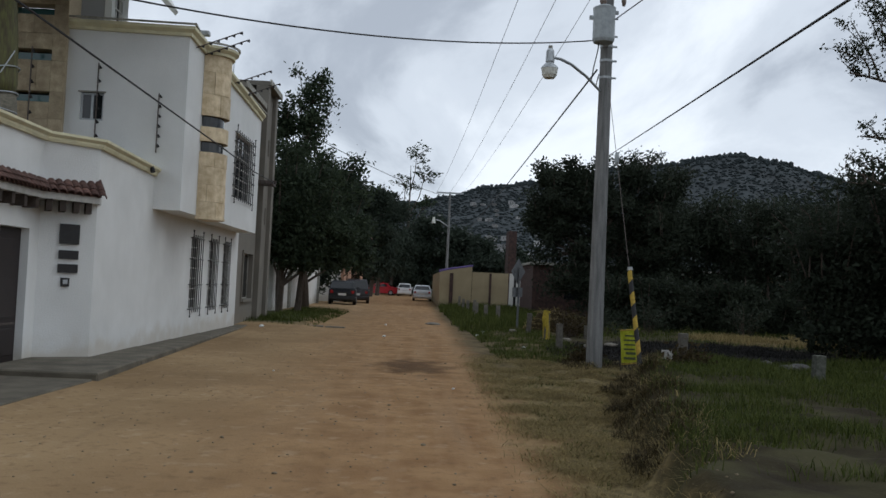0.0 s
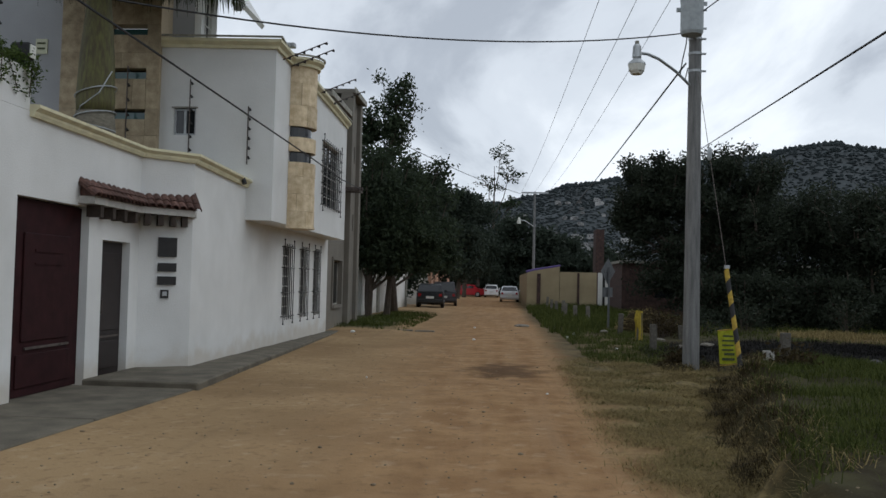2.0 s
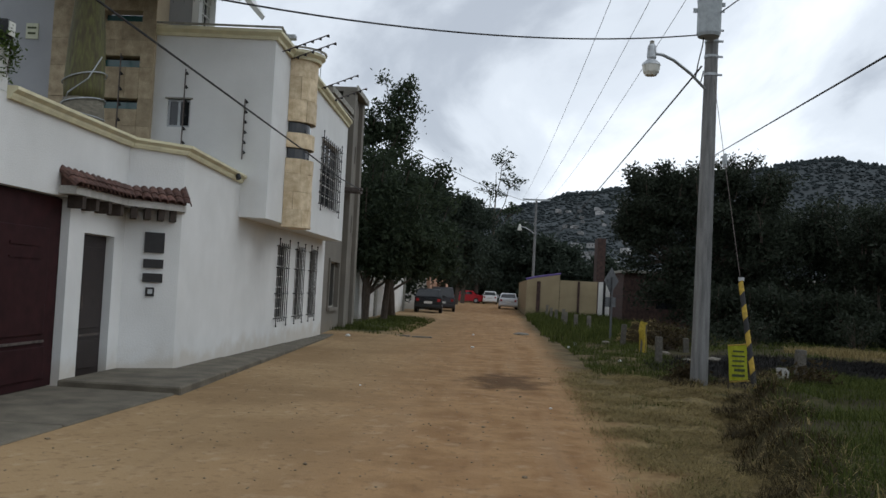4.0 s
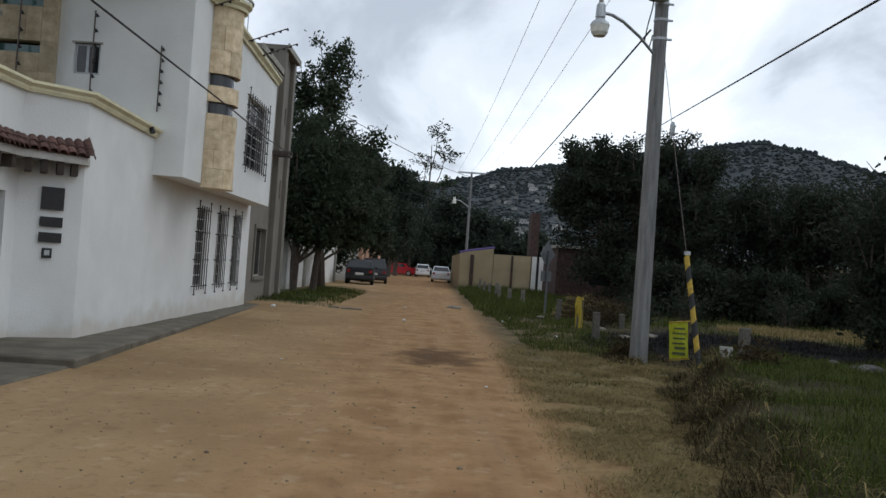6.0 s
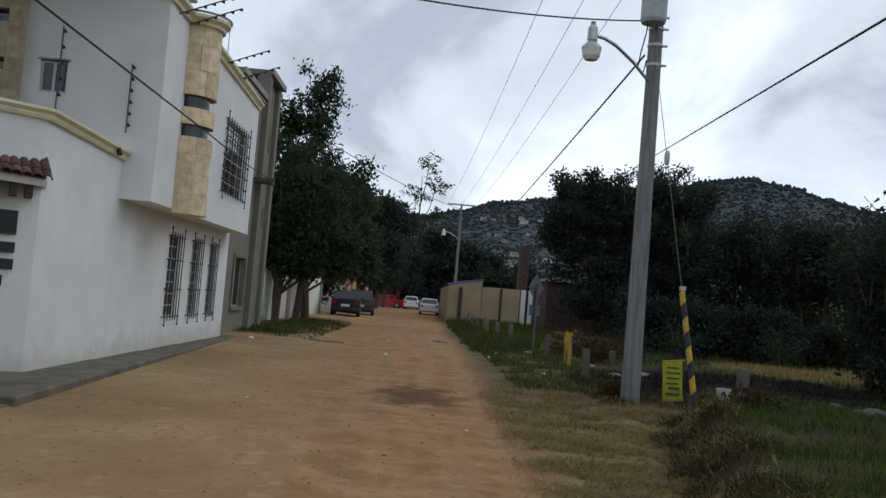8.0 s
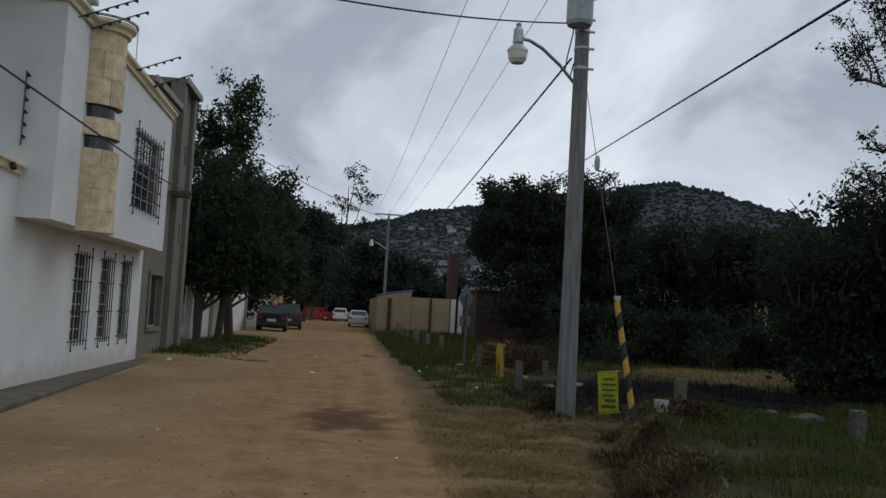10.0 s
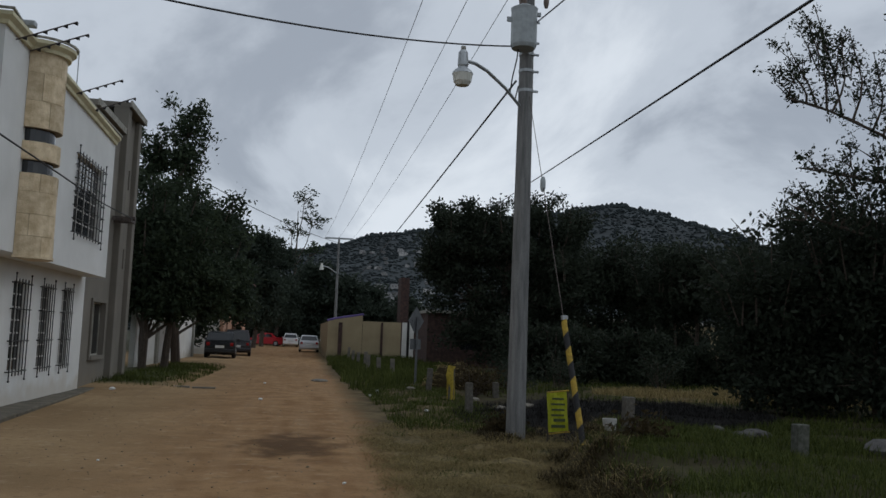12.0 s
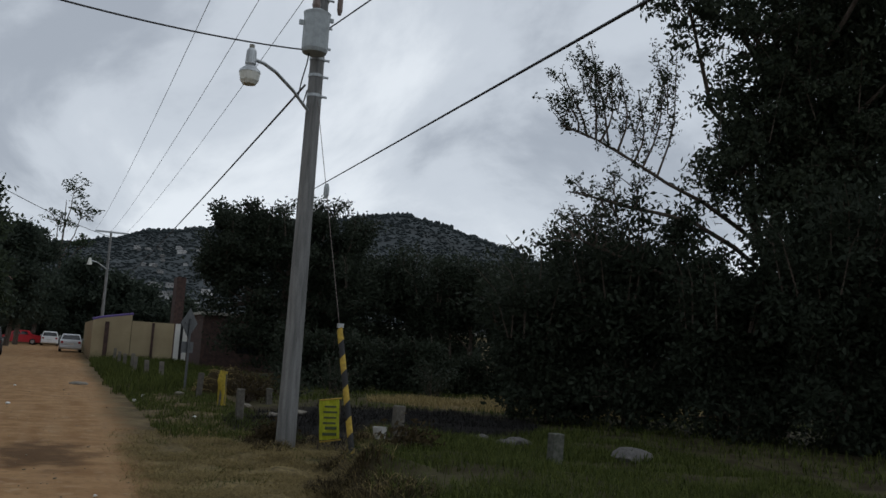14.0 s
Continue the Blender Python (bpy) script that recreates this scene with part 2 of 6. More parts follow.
M_PINK = facade_mat("far_salmon_paint", (0.52, 0.30, 0.20), (0.42, 0.25, 0.17), (0.3, 0.22, 0.15))
M_PURPLE = mat("purple_coping_paint", (0.10, 0.07, 0.20), 0.7, 0.15)
M_NETGREEN = mat("green_shade_net", (0.02, 0.13, 0.06), 0.8, 0.25, 0.5, 0.2)
M_CHAR = mat("charred_stubble", (0.012, 0.011, 0.010), 0.95, 0.4, 0.6, 0.6)
M_ROCK = mat("pale_pebble", (0.27, 0.21, 0.14), 0.9, 0.3, 0.3, 0.3, per_object=0.3)
M_SLAB = mat("grey_rubble", (0.10, 0.095, 0.09), 0.9, 0.3, 0.5, 0.4)
M_TYRE = mat("tyre_rubber", (0.015, 0.015, 0.015), 0.85, 0.2, 0.3, 0.1)
M_RIM = mat("wheel_alloy", (0.35, 0.35, 0.36), 0.4, 0.1, 0.3, 0.0, metal=0.7)
M_PLATE = mat("pale_plate", (0.62, 0.62, 0.60), 0.5, 0.05, 0.3, 0.0)
M_TAIL = mat("red_lamp_lens", (0.28, 0.015, 0.015), 0.25, 0.1, 0.3, 0.0)
M_HEAD = mat("clear_lamp_lens", (0.55, 0.56, 0.56), 0.2, 0.1, 0.3, 0.0)
M_LITTER = mat("white_litter", (0.72, 0.72, 0.70), 0.7, 0.1, 0.3, 0.0)

# ---- building helpers ----
rng = random.Random(7)
nrg = np.random.default_rng(11)


def thing(name, at, label, category, group="", kind=""):
    ob = new(name)
    ob.location = at
    ob.empty_display_size = 0.2
    return tagged(ob, label, category, group, kind)


def settle(ob, dx, dz):
    """Sets a finished thing to its place on the ground."""
    ob.location = ob.location + Vector((dx, 0, dz))


def world_of(ob):
    v = Vector(ob.location)
    while ob.parent:
        ob = ob.parent
        v = v + ob.location
    return v


def part(name, bm, material, parent, label="", smooth=False):
    """Links bm, given in the world's coordinates, as one mesh under parent."""
    bmesh.ops.translate(bm, verts=bm.verts, vec=-world_of(parent))
    ob = solo(name, bm, material, smooth)
    ob.parent = parent
    if label:
        tagged(ob, label)
    return ob


def solo(name, bm, material, smooth=False):
    bmesh.ops.recalc_face_normals(bm, faces=bm.faces)
    me = bpy.data.meshes.new(name)
    bm.to_mesh(me)
    bm.free()
    me.materials.append(material)
    if smooth:
        me.polygons.foreach_set("use_smooth", [True] * len(me.polygons))
    return new(name, me)


def shared(name, mesh, parent, at, turn=(0, 0, 0)):
    """One more piece on a mesh that others use too, at a place relative to its parent."""
    ob = new(name, mesh)
    ob.parent = parent
    ob.location, ob.rotation_euler = at, turn
    return ob


def raw_mesh(name, verts, faces, material):
    me = bpy.data.meshes.new(name)
    verts = np.asarray(verts, dtype=np.float32)
    faces = np.asarray(faces, dtype=np.int32)
    k = faces.shape[1]
    me.vertices.add(len(verts)); me.vertices.foreach_set("co", verts.ravel())
    me.loops.add(faces.size); me.loops.foreach_set("vertex_index", faces.ravel())
    me.polygons.add(len(faces)); me.polygons.foreach_set("loop_start", np.arange(len(faces), dtype=np.int32) * k)
    me.update(calc_edges=True)
    me.materials.append(material)
    return me


def box(bm, x0, x1, y0, y1, z0, z1, bevel=0.0):
    r = bmesh.ops.create_cube(bm, size=1.0)
    vs = r["verts"]
    for v in vs:
        v.co = Vector((x0 + (v.co.x + 0.5) * (x1 - x0), y0 + (v.co.y + 0.5) * (y1 - y0), z0 + (v.co.z + 0.5) * (z1 - z0)))
    if bevel:
        es = {e for v in vs for e in v.link_edges}
        bmesh.ops.bevel(bm, geom=list(es), offset=bevel, segments=2, affect="EDGES", profile=0.5)
    return bm


def boxes(*rows, bevel=0.0):
    bm = bmesh.new()
    for r in rows:
        box(bm, *r, bevel=bevel)
    return bm


def prism(bm, pts, z0, z1):
    """A closed outline in plan, raised from z0 to z1."""
    a = [bm.verts.new((x, y, z0)) for x, y in pts]
    b = [bm.verts.new((x, y, z1)) for x, y in pts]
    bm.faces.new(a[::-1]); bm.faces.new(b)
    for i in range(len(pts)):
        j = (i + 1) % len(pts)
        bm.faces.new((a[i], a[j], b[j], b[i]))
    return bm


def tube(bm, pts, radii, seg=8, cap=True):
    pts = [Vector(p) for p in pts]
    if not hasattr(radii, "__len__"):
        radii = [radii] * len(pts)
    rings, up = [], None
    for i, p in enumerate(pts):
        d = (pts[min(i + 1, len(pts) - 1)] - pts[max(i - 1, 0)]).normalized()
        if up is None:
            up = Vector((1, 0, 0)) if abs(d.x) < 0.8 else Vector((0, 1, 0))
        side = d.cross(up).normalized()
        up = side.cross(d).normalized()
        rings.append([bm.verts.new(p + (side * math.cos(2 * math.pi * k / seg) + up * math.sin(2 * math.pi * k / seg)) * radii[i]) for k in range(seg)])
    for a, b in zip(rings, rings[1:]):
        for k in range(seg):
            bm.faces.new((a[k], a[(k + 1) % seg], b[(k + 1) % seg], b[k]))
    if cap:
        bm.faces.new(rings[0][::-1]); bm.faces.new(rings[-1])
    return bm


def sweep(bm, path, profile):
    """A moulding: profile points (out, up) carried along a plan path of (x, y, z); out is to the right of the way."""
    rings = []
    P = [Vector(p) for p in path]
    for i, p in enumerate(P):
        d0 = (P[i] - P[i - 1]) if i else (P[1] - P[0])
        d1 = (P[i + 1] - P[i]) if i < len(P) - 1 else d0
        n0, n1 = (Vector((d.y, -d.x, 0)).normalized() for d in (d0, d1))
        m = (n0 + n1).normalized()
        m = m / max(0.4, m.dot(n0))
        rings.append([bm.verts.new(p + m * o + Vector((0, 0, u))) for o, u in profile])
    k = len(profile)
    for a, b in zip(rings, rings[1:]):
        for j in range(k):
            bm.faces.new((a[j], a[(j + 1) % k], b[(j + 1) % k], b[j]))
    bm.faces.new(rings[0][::-1]); bm.faces.new(rings[-1])
    return bm


def wall_y(bm, x0, x1, y0, y1, z0, z1, holes=()):
    """A wall that runs along y, with holes (ya, yb, za, zb) right through it."""
    ys = sorted({y0, y1, *(h[0] for h in holes), *(h[1] for h in holes)})
    zs = sorted({z0, z1, *(h[2] for h in holes), *(h[3] for h in holes)})
    for a, b in zip(ys, ys[1:]):
        solid, start = [], None
        for c, d in zip(zs, zs[1:]):
            cy, cz = (a + b) / 2, (c + d) / 2
            if any(h[0] < cy < h[1] and h[2] < cz < h[3] for h in holes):
                continue
            if solid and abs(solid[-1][1] - c) < 1e-6:
                solid[-1][1] = d
            else:
                solid.append([c, d])
        for c, d in solid:
            box(bm, x0, x1, a, b, c, d)
    bmesh.ops.remove_doubles(bm, verts=bm.verts, dist=1e-5)
    return bm


def wall_x(bm, x0, x1, y0, y1, z0, z1, holes=()):
    """A wall that runs along x, with holes (xa, xb, za, zb)."""
    xs = sorted({x0, x1, *(h[0] for h in holes), *(h[1] for h in holes)})
    zs = sorted({z0, z1, *(h[2] for h in holes), *(h[3] for h in holes)})
    for a, b in zip(xs, xs[1:]):
        solid = []
        for c, d in zip(zs, zs[1:]):
            cx, cz = (a + b) / 2, (c + d) / 2
            if any(h[0] < cx < h[1] and h[2] < cz < h[3] for h in holes):
                continue
            if solid and abs(solid[-1][1] - c) < 1e-6:
                solid[-1][1] = d
            else:
                solid.append([c, d])
        for c, d in solid:
            box(bm, a, b, y0, y1, c, d)
    bmesh.ops.remove_doubles(bm, verts=bm.verts, dist=1e-5)
    return bm


def smooth01(a, b, v):
    t = max(0.0, min(1.0, (v - a) / (b - a)))
    return t * t * (3 - 2 * t)


def bank_edge(y):
    return 2.45 + 0.19 * (max(5.0, min(y, 20.0)) - 7.0) + 0.25 * max(0.0, min(y, 19.0) - 14.0) + 0.26 * noise.noise((y * 0.55, 3.3, 0)) + 0.2 * noise.noise((y * 1.7, 9.1, 0)) - 1.0 * smooth01(26, 40, y)


MOUNDS = [(3.7, 12.7, 0.5, 0.15), (4.3, 14.9, 0.35, 0.08), (3.25, 10.4, 0.5, 0.14), (3.65, 16.6, 0.3, 0.06)]


def ground_z(x, y):
    """The height of the ground: flat dirt road, a broken earth bank on the field's side, a field, a slow fall of the street."""
    z = -0.1 * smooth01(26, 52, y)
    e = bank_edge(y)
    near = 1 - smooth01(17, 27, y)
    z += 0.36 * near * smooth01(e - 0.04, e + 0.3, x) * (1 - 0.5 * smooth01(5.8, 7.6, x))
    z += 0.10 * (1 - near) * smooth01(1.8, 4.0, x)
    z -= 0.05 * near * smooth01(e - 0.9, e - 0.1, x) * (1 - smooth01(e - 0.1, e + 0.1, x))
    rough = smooth01(1.5, 3.2, x) * (1 - 0.6 * smooth01(9, 20, abs(x)))
    z += rough * (0.07 * noise.noise((x * 1.3, y * 1.3, 0.5)) + 0.04 * noise.noise((x * 4.1, y * 4.1, 2.5)))
    if -4 < x < 2.2:
        z += 0.018 * noise.noise((x * 1.1, y * 0.45, 5.1)) + 0.006 * noise.noise((x * 5, y * 5, 7.0)) - 0.015
    if 2 < x < 6.5 and 7 < y < 19:
        for mx, my, mr, mh in MOUNDS:
            q = ((x - mx) ** 2 + (y - my) ** 2) / (mr * mr)
            if q < 6:
                z += mh * math.exp(-q * q * 0.8)
    z += 0.12 * smooth01(24, 31, y) * smooth01(2.5, 3.2, -x) * smooth01(-70, -50, -y)
    return z


def blades(name, spots, height, width, lean, material, label):
    """Grass: one thin bent blade of two faces on every spot (x, y, z)."""
    s = np.asarray(spots, dtype=np.float32)
    n = len(s)
    a = nrg.uniform(0, 2 * np.pi, n)
    h = height * nrg.uniform(0.35, 1.25, n)
    l = lean * h * nrg.uniform(0.3, 1.4, n)
    d = np.stack([np.cos(a), np.sin(a), np.zeros(n)], 1)
    p = np.stack([-np.sin(a), np.cos(a), np.zeros(n)], 1) * (width * nrg.uniform(0.6, 1.3, n))[:, None]
    mid = s + d * (l * 0.35)[:, None] + np.stack([np.zeros(n), np.zeros(n), h * 0.62], 1)
    tip = s + d * l[:, None] + np.stack([np.zeros(n), np.zeros(n), h * np.where(l > h, 0.55, 0.95)], 1)
    v = np.stack([s - p, s + p, mid + p * 0.7, mid - p * 0.7, tip + p * 0.12, tip - p * 0.12], 1).reshape(-1, 3)
    i = np.arange(n)[:, None] * 6
    f = np.concatenate([i + np.array([[0, 1, 2, 3]]), i + np.array([[3, 2, 4, 5]])])
    ob = new(name, raw_mesh(name, v, f, material))
    return tagged(ob, label, "grass", kind="stuff")


def leaf_cloud(centres, per, spread, size, material, name="crown", flat=0.7):
    """Small folded leaves round the twig ends."""
    c = np.repeat(np.asarray(centres, dtype=np.float32), per, axis=0)
    n = len(c)
    off = nrg.normal(0, 1, (n, 3)) * spread
    off[:, 2] *= flat
    c = c + off
    a = nrg.normal(0, 1, (n, 3)); a /= np.linalg.norm(a, axis=1)[:, None]
    b = np.cross(a, nrg.normal(0, 1, (n, 3))); b /= np.linalg.norm(b, axis=1)[:, None]
    s = (size * nrg.uniform(0.55, 1.35, n))[:, None]
    v = np.stack([c - a * s, c - b * s * 0.45, c + a * s, c + b * s * 0.45], 1).reshape(-1, 3)
    f = np.arange(n * 4).reshape(-1, 4)
    return raw_mesh(name, v, f, material)


def tree(name, base, height, radius, lobes, label, leaf_m, twigs=40, per=40, spread=0.35, size=0.12, seed=1, stems=1, group="", twig_r=0.02, spikes=0, reach=1.0):
    """A tapered trunk, limbs to each lobe of the crown, twigs in the lobe and leaves round their ends.
    lobes: (dx, dy, z, rx, ry, rz) relative to the base."""
    r = random.Random(seed)
    bx, by, bz = base
    t = thing(name, base, label, "tree", group)
    bm = bmesh.new()
    ends = []
    low = min(l[2] - l[5] * 0.6 for l in lobes)
    for s in range(stems):
        ox, oy = (0, 0) if stems == 1 else (r.uniform(-1, 1) * radius * 4, r.uniform(-1, 1) * radius * 4)
        k = max(low, height * 0.25)
        top = height * 0.82
        pts = [(bx + ox, by + oy, bz - 0.15)] + [(bx + ox + r.uniform(-1, 1) * 0.02 * height + ox * 0.6 * i / 5, by + oy + r.uniform(-1, 1) * 0.02 * height + oy * 0.6 * i / 5, bz + top * i / 5) for i in range(1, 6)]
        tube(bm, pts, [radius * (1.25 - 1.1 * i / 5) / (1 if stems == 1 else 1.3) for i in range(6)], 8)
    trunk_pts = pts
    for dx, dy, z, rx, ry, rz, *thin in lobes:
        c = Vector((bx + dx, by + dy, bz + z))
        q = Vector(trunk_pts[max(1, min(4, int(5 * max(0.0, (z - rz)) / height)))])
        mid = q.lerp(c, 0.5) + Vector((r.uniform(-1, 1), r.uniform(-1, 1), -0.3)) * 0.12 * (c - q).length
        tube(bm, [q, mid, c], [radius * 0.42, radius * 0.28, radius * 0.14], 6)
        for _ in range(int(twigs * (thin[0] if thin else 1))):
            while True:
                u = Vector((r.uniform(-1, 1), r.uniform(-1, 1), r.uniform(-1, 1)))
                if 0.25 < u.length < 1:
                    break
            e = c + Vector((u.x * rx, u.y * ry, u.z * rz))
            if r.random() < 0.5:
                tube(bm, [c.lerp(mid, r.uniform(0, 0.4)), c.lerp(e, 0.55) + Vector((0, 0, -0.06 * rz)), e], [twig_r * 1.6, twig_r, twig_r * 0.5], 4, cap=False)
            ends.append(tuple(e))
            ends.append(tuple(c.lerp(e, r.uniform(0.55, 0.9))))
    for _ in range(spikes):
        dx, dy, z, rx, ry, rz = r.choice(lobes)[:6]
        if z < height * 0.5:
            continue
        a = r.uniform(0, 2 * math.pi)
        p = Vector((bx + dx + rx * 0.7 * math.cos(a), by + dy + ry * 0.7 * math.sin(a), bz + z + rz * 0.7))
        e = p + Vector((math.cos(a) * r.uniform(0.1, 0.9), math.sin(a) * 0.4, r.uniform(0.35, 1.1))) * reach
        tube(bm, [p - Vector((0, 0, 0.5)), p.lerp(e, 0.5) + Vector((0.05, 0, 0.08)), e], [twig_r * 1.2, twig_r * 0.8, twig_r * 0.4], 4, cap=False)
        for k in range(3):
            ends.append(tuple(p.lerp(e, r.uniform(0.1, 1.0))))
    part("trunk", bm, M_BARK, t)
    me = leaf_cloud(np.array(ends) - np.array(base), per, spread, size, leaf_m)
    ob = new("crown", me)
    ob.parent = t
    return t


def cable(name, a, b, sag, radius, material, label, seg=5, steps=24):
    t = thing(name, a, label, "cable")
    a, b = Vector(a), Vector(b)
    pts = [a.lerp(b, i / steps) - Vector((0, 0, 4 * sag * (i / steps) * (1 - i / steps))) for i in range(steps + 1)]
    part("strand", tube(bmesh.new(), pts, radius, seg), material, t)
    return t

# ---- ground ----


def ground_material():
    m = bpy.data.materials.new("street_earth")
    m.use_nodes = True
    n, l = m.node_tree.nodes, m.node_tree.links
    b = n["Principled BSDF"]
    geo, sep = n.new("ShaderNodeNewGeometry"), n.new("ShaderNodeSeparateXYZ")
    l.new(geo.outputs["Position"], sep.inputs[0])

    def tex(s, d=5, stretch=None):
        t = n.new("ShaderNodeTexNoise")
        t.inputs["Scale"].default_value, t.inputs["Detail"].default_value = s, d
        if stretch:
            mp = n.new("ShaderNodeMapping"); mp.inputs["Scale"].default_value = stretch
            l.new(geo.outputs["Position"], mp.inputs[0]); l.new(mp.outputs[0], t.inputs["Vector"])
        else:
            l.new(geo.outputs["Position"], t.inputs["Vector"])
        return t.outputs["Fac"]

    def calc(op, a, b2, c=None):
        k = n.new("ShaderNodeMath"); k.operation = op
        for i, v in enumerate((a, b2, c)):
            if v is None:
                continue
            if isinstance(v, (int, float)):
                k.inputs[i].default_value = v
            else:
                l.new(v, k.inputs[i])
        return k.outputs[0]

    def step(v, a, c, lo=0.0, hi=1.0):
        k = n.new("ShaderNodeMapRange"); k.interpolation_type = "SMOOTHSTEP"
        k.inputs["From Min"].default_value, k.inputs["From Max"].default_value = a, c
        k.inputs["To Min"].default_value, k.inputs["To Max"].default_value = lo, hi
        l.new(v, k.inputs["Value"])
        return k.outputs[0]

    def blend(fac, a, c):
        k = n.new("ShaderNodeMix"); k.data_type = "RGBA"
        if isinstance(fac, float):
            k.inputs["Factor"].default_value = fac
        else:
            l.new(fac, k.inputs["Factor"])
        for i, v in (("A", a), ("B", c)):
            if isinstance(v, tuple):
                k.inputs[i].default_value = (*v, 1)
            else:
                l.new(v, k.inputs[i])
        return k.outputs["Result"]

    X, Y = sep.outputs["X"], sep.outputs["Y"]
    broad, mid, fine, grit = tex(0.35, 4), tex(1.7, 6), tex(9, 6), tex(45, 4)
    ruts = tex(1.0, 4, (2.6, 0.16, 1))
    xw = calc("MULTIPLY_ADD", mid, 1.1, calc("MULTIPLY_ADD", broad, 0.8, calc("ADD", X, -0.95)))
    # packed sandy lane beside the houses, redder earth in the middle
    sand = blend(step(broad, 0.36, 0.64), (0.245, 0.163, 0.085), (0.335, 0.232, 0.125))
    red = blend(step(mid, 0.34, 0.68), (0.225, 0.126, 0.058), (0.325, 0.198, 0.096))
    red = blend(step(ruts, 0.42, 0.66, 0.0, 0.4), red, (0.37, 0.235, 0.125))
    col = blend(step(calc("ADD", xw, calc("MULTIPLY", Y, 0.035)), -2.6, 0.6), sand, red)
    col = blend(step(ruts, 0.56, 0.74, 0.0, 0.28), col, (0.17, 0.112, 0.065))
    chips = tex(3.3, 7)
    col = blend(step(chips, 0.58, 0.70, 0.0, 0.34), col, (0.42, 0.32, 0.205))
    flakes = tex(7.0, 6, (1.0, 0.55, 1))
    col = blend(calc("MULTIPLY", step(flakes, 0.56, 0.72, 0.0, 0.34), step(broad, 0.42, 0.62)), col, (0.45, 0.35, 0.23))
    col = blend(calc("MULTIPLY", step(flakes, 0.32, 0.44, 0.3, 0.0), step(mid, 0.4, 0.6)), col, (0.15, 0.095, 0.05))
    col = blend(step(fine, 0.54, 0.72, 0.0, 0.5), col, (0.17, 0.105, 0.055))
    # straw-littered verge
    straw = blend(step(fine, 0.35, 0.65), (0.10, 0.078, 0.038), (0.23, 0.177, 0.084))
    straw = blend(step(Y, 14.5, 20.0), straw, blend(step(mid, 0.38, 0.66), (0.066, 0.052, 0.028), (0.145, 0.110, 0.058)))
    col = blend(step(xw, 1.25, 2.1), col, straw)
    soil = blend(step(mid, 0.35, 0.65), (0.030, 0.024, 0.014), (0.060, 0.055, 0.026))
    along = n.new("ShaderNodeClamp"); along.inputs["Min"].default_value, along.inputs["Max"].default_value = -2.0, 13.0
    l.new(calc("ADD", Y, -7.0), along.inputs["Value"])
    col = blend(step(calc("MULTIPLY_ADD", along.outputs[0], -0.19, xw), 2.2, 2.7), col, soil)
    # dry yellow grass of the field, and the burnt patch before it
    fx = calc("MULTIPLY", calc("ADD", X, -16.5), 0.13)
    fy = calc("MULTIPLY", calc("ADD", Y, -28.5), 0.26)
    rd = calc("ADD", calc("ADD", calc("MULTIPLY", fx, fx), calc("MULTIPLY", fy, fy)), calc("MULTIPLY_ADD", mid, 0.9, -0.45))
    col = blend(step(rd, 0.55, 1.15, 1.0, 0.0), col, blend(step(fine, 0.3, 0.7), (0.080, 0.058, 0.028), (0.145, 0.108, 0.052)))
    bx = calc("MULTIPLY", calc("ADD", calc("MULTIPLY_ADD", Y, -0.25, X), -1.9), 0.27)
    by = calc("MULTIPLY", calc("ADD", Y, -21.3), 0.24)
    rb = calc("ADD", calc("ADD", calc("MULTIPLY", bx, bx), calc("MULTIPLY", by, by)), calc("MULTIPLY_ADD", mid, 1.0, -0.5))
    col = blend(step(rb, 0.6, 1.05, 1.0, 0.0), col, (0.010, 0.009, 0.008))
    # grass strip by the houses farther on
    gx = calc("MULTIPLY_ADD", mid, 1.2, calc("ADD", X, 2.2))
    gy = calc("MULTIPLY", step(Y, 27.3, 28.6), step(Y, 36.0, 43.0, 1.0, 0.0))
    col = blend(calc("MULTIPLY", step(gx, -0.9, -0.1, 1.0, 0.0), gy), col, (0.060, 0.062, 0.026))
    # oil-dark stain in the middle of the lane
    sx = calc("MULTIPLY", calc("ADD", X, -0.38), 0.95)
    sy = calc("MULTIPLY", calc("ADD", Y, -16.1), 0.5)
    rs = calc("ADD", calc("ADD", calc("MULTIPLY", sx, sx), calc("MULTIPLY", sy, sy)), calc("MULTIPLY_ADD", mid, 1.7, -0.85))
    col = blend(step(rs, 0.0, 0.75, 0.8, 0.0), col, (0.075, 0.043, 0.022))
    col = blend(step(grit, 0.62, 0.8, 0.0, 0.2), col, (0.42, 0.34, 0.24))
    far = step(Y, 95, 140)
    col = blend(far, col, (0.035, 0.045, 0.020))
    left = step(X, -12.0, -8.0, 1.0, 0.0)
    col = blend(left, col, (0.05, 0.05, 0.03))
    l.new(col, b.inputs["Base Color"])
    b.inputs["Roughness"].default_value, b.inputs["Specular IOR Level"].default_value = 0.95, 0.1
    bp, bp2 = n.new("ShaderNodeBump"), n.new("ShaderNodeBump")
    bp.inputs["Strength"].default_value, bp.inputs["Distance"].default_value = 0.25, 0.03
    bp2.inputs["Strength"].default_value, bp2.inputs["Distance"].default_value = 0.6, 0.015
    l.new(fine, bp.inputs["Height"]); l.new(grit, bp2.inputs["Height"])
    l.new(bp.outputs[0], bp2.inputs["Normal"]); l.new(bp2.outputs[0], b.inputs["Normal"])
    return m


def steps_between(a, b, n):
    return [a + (b - a) * i / n for i in range(n)]


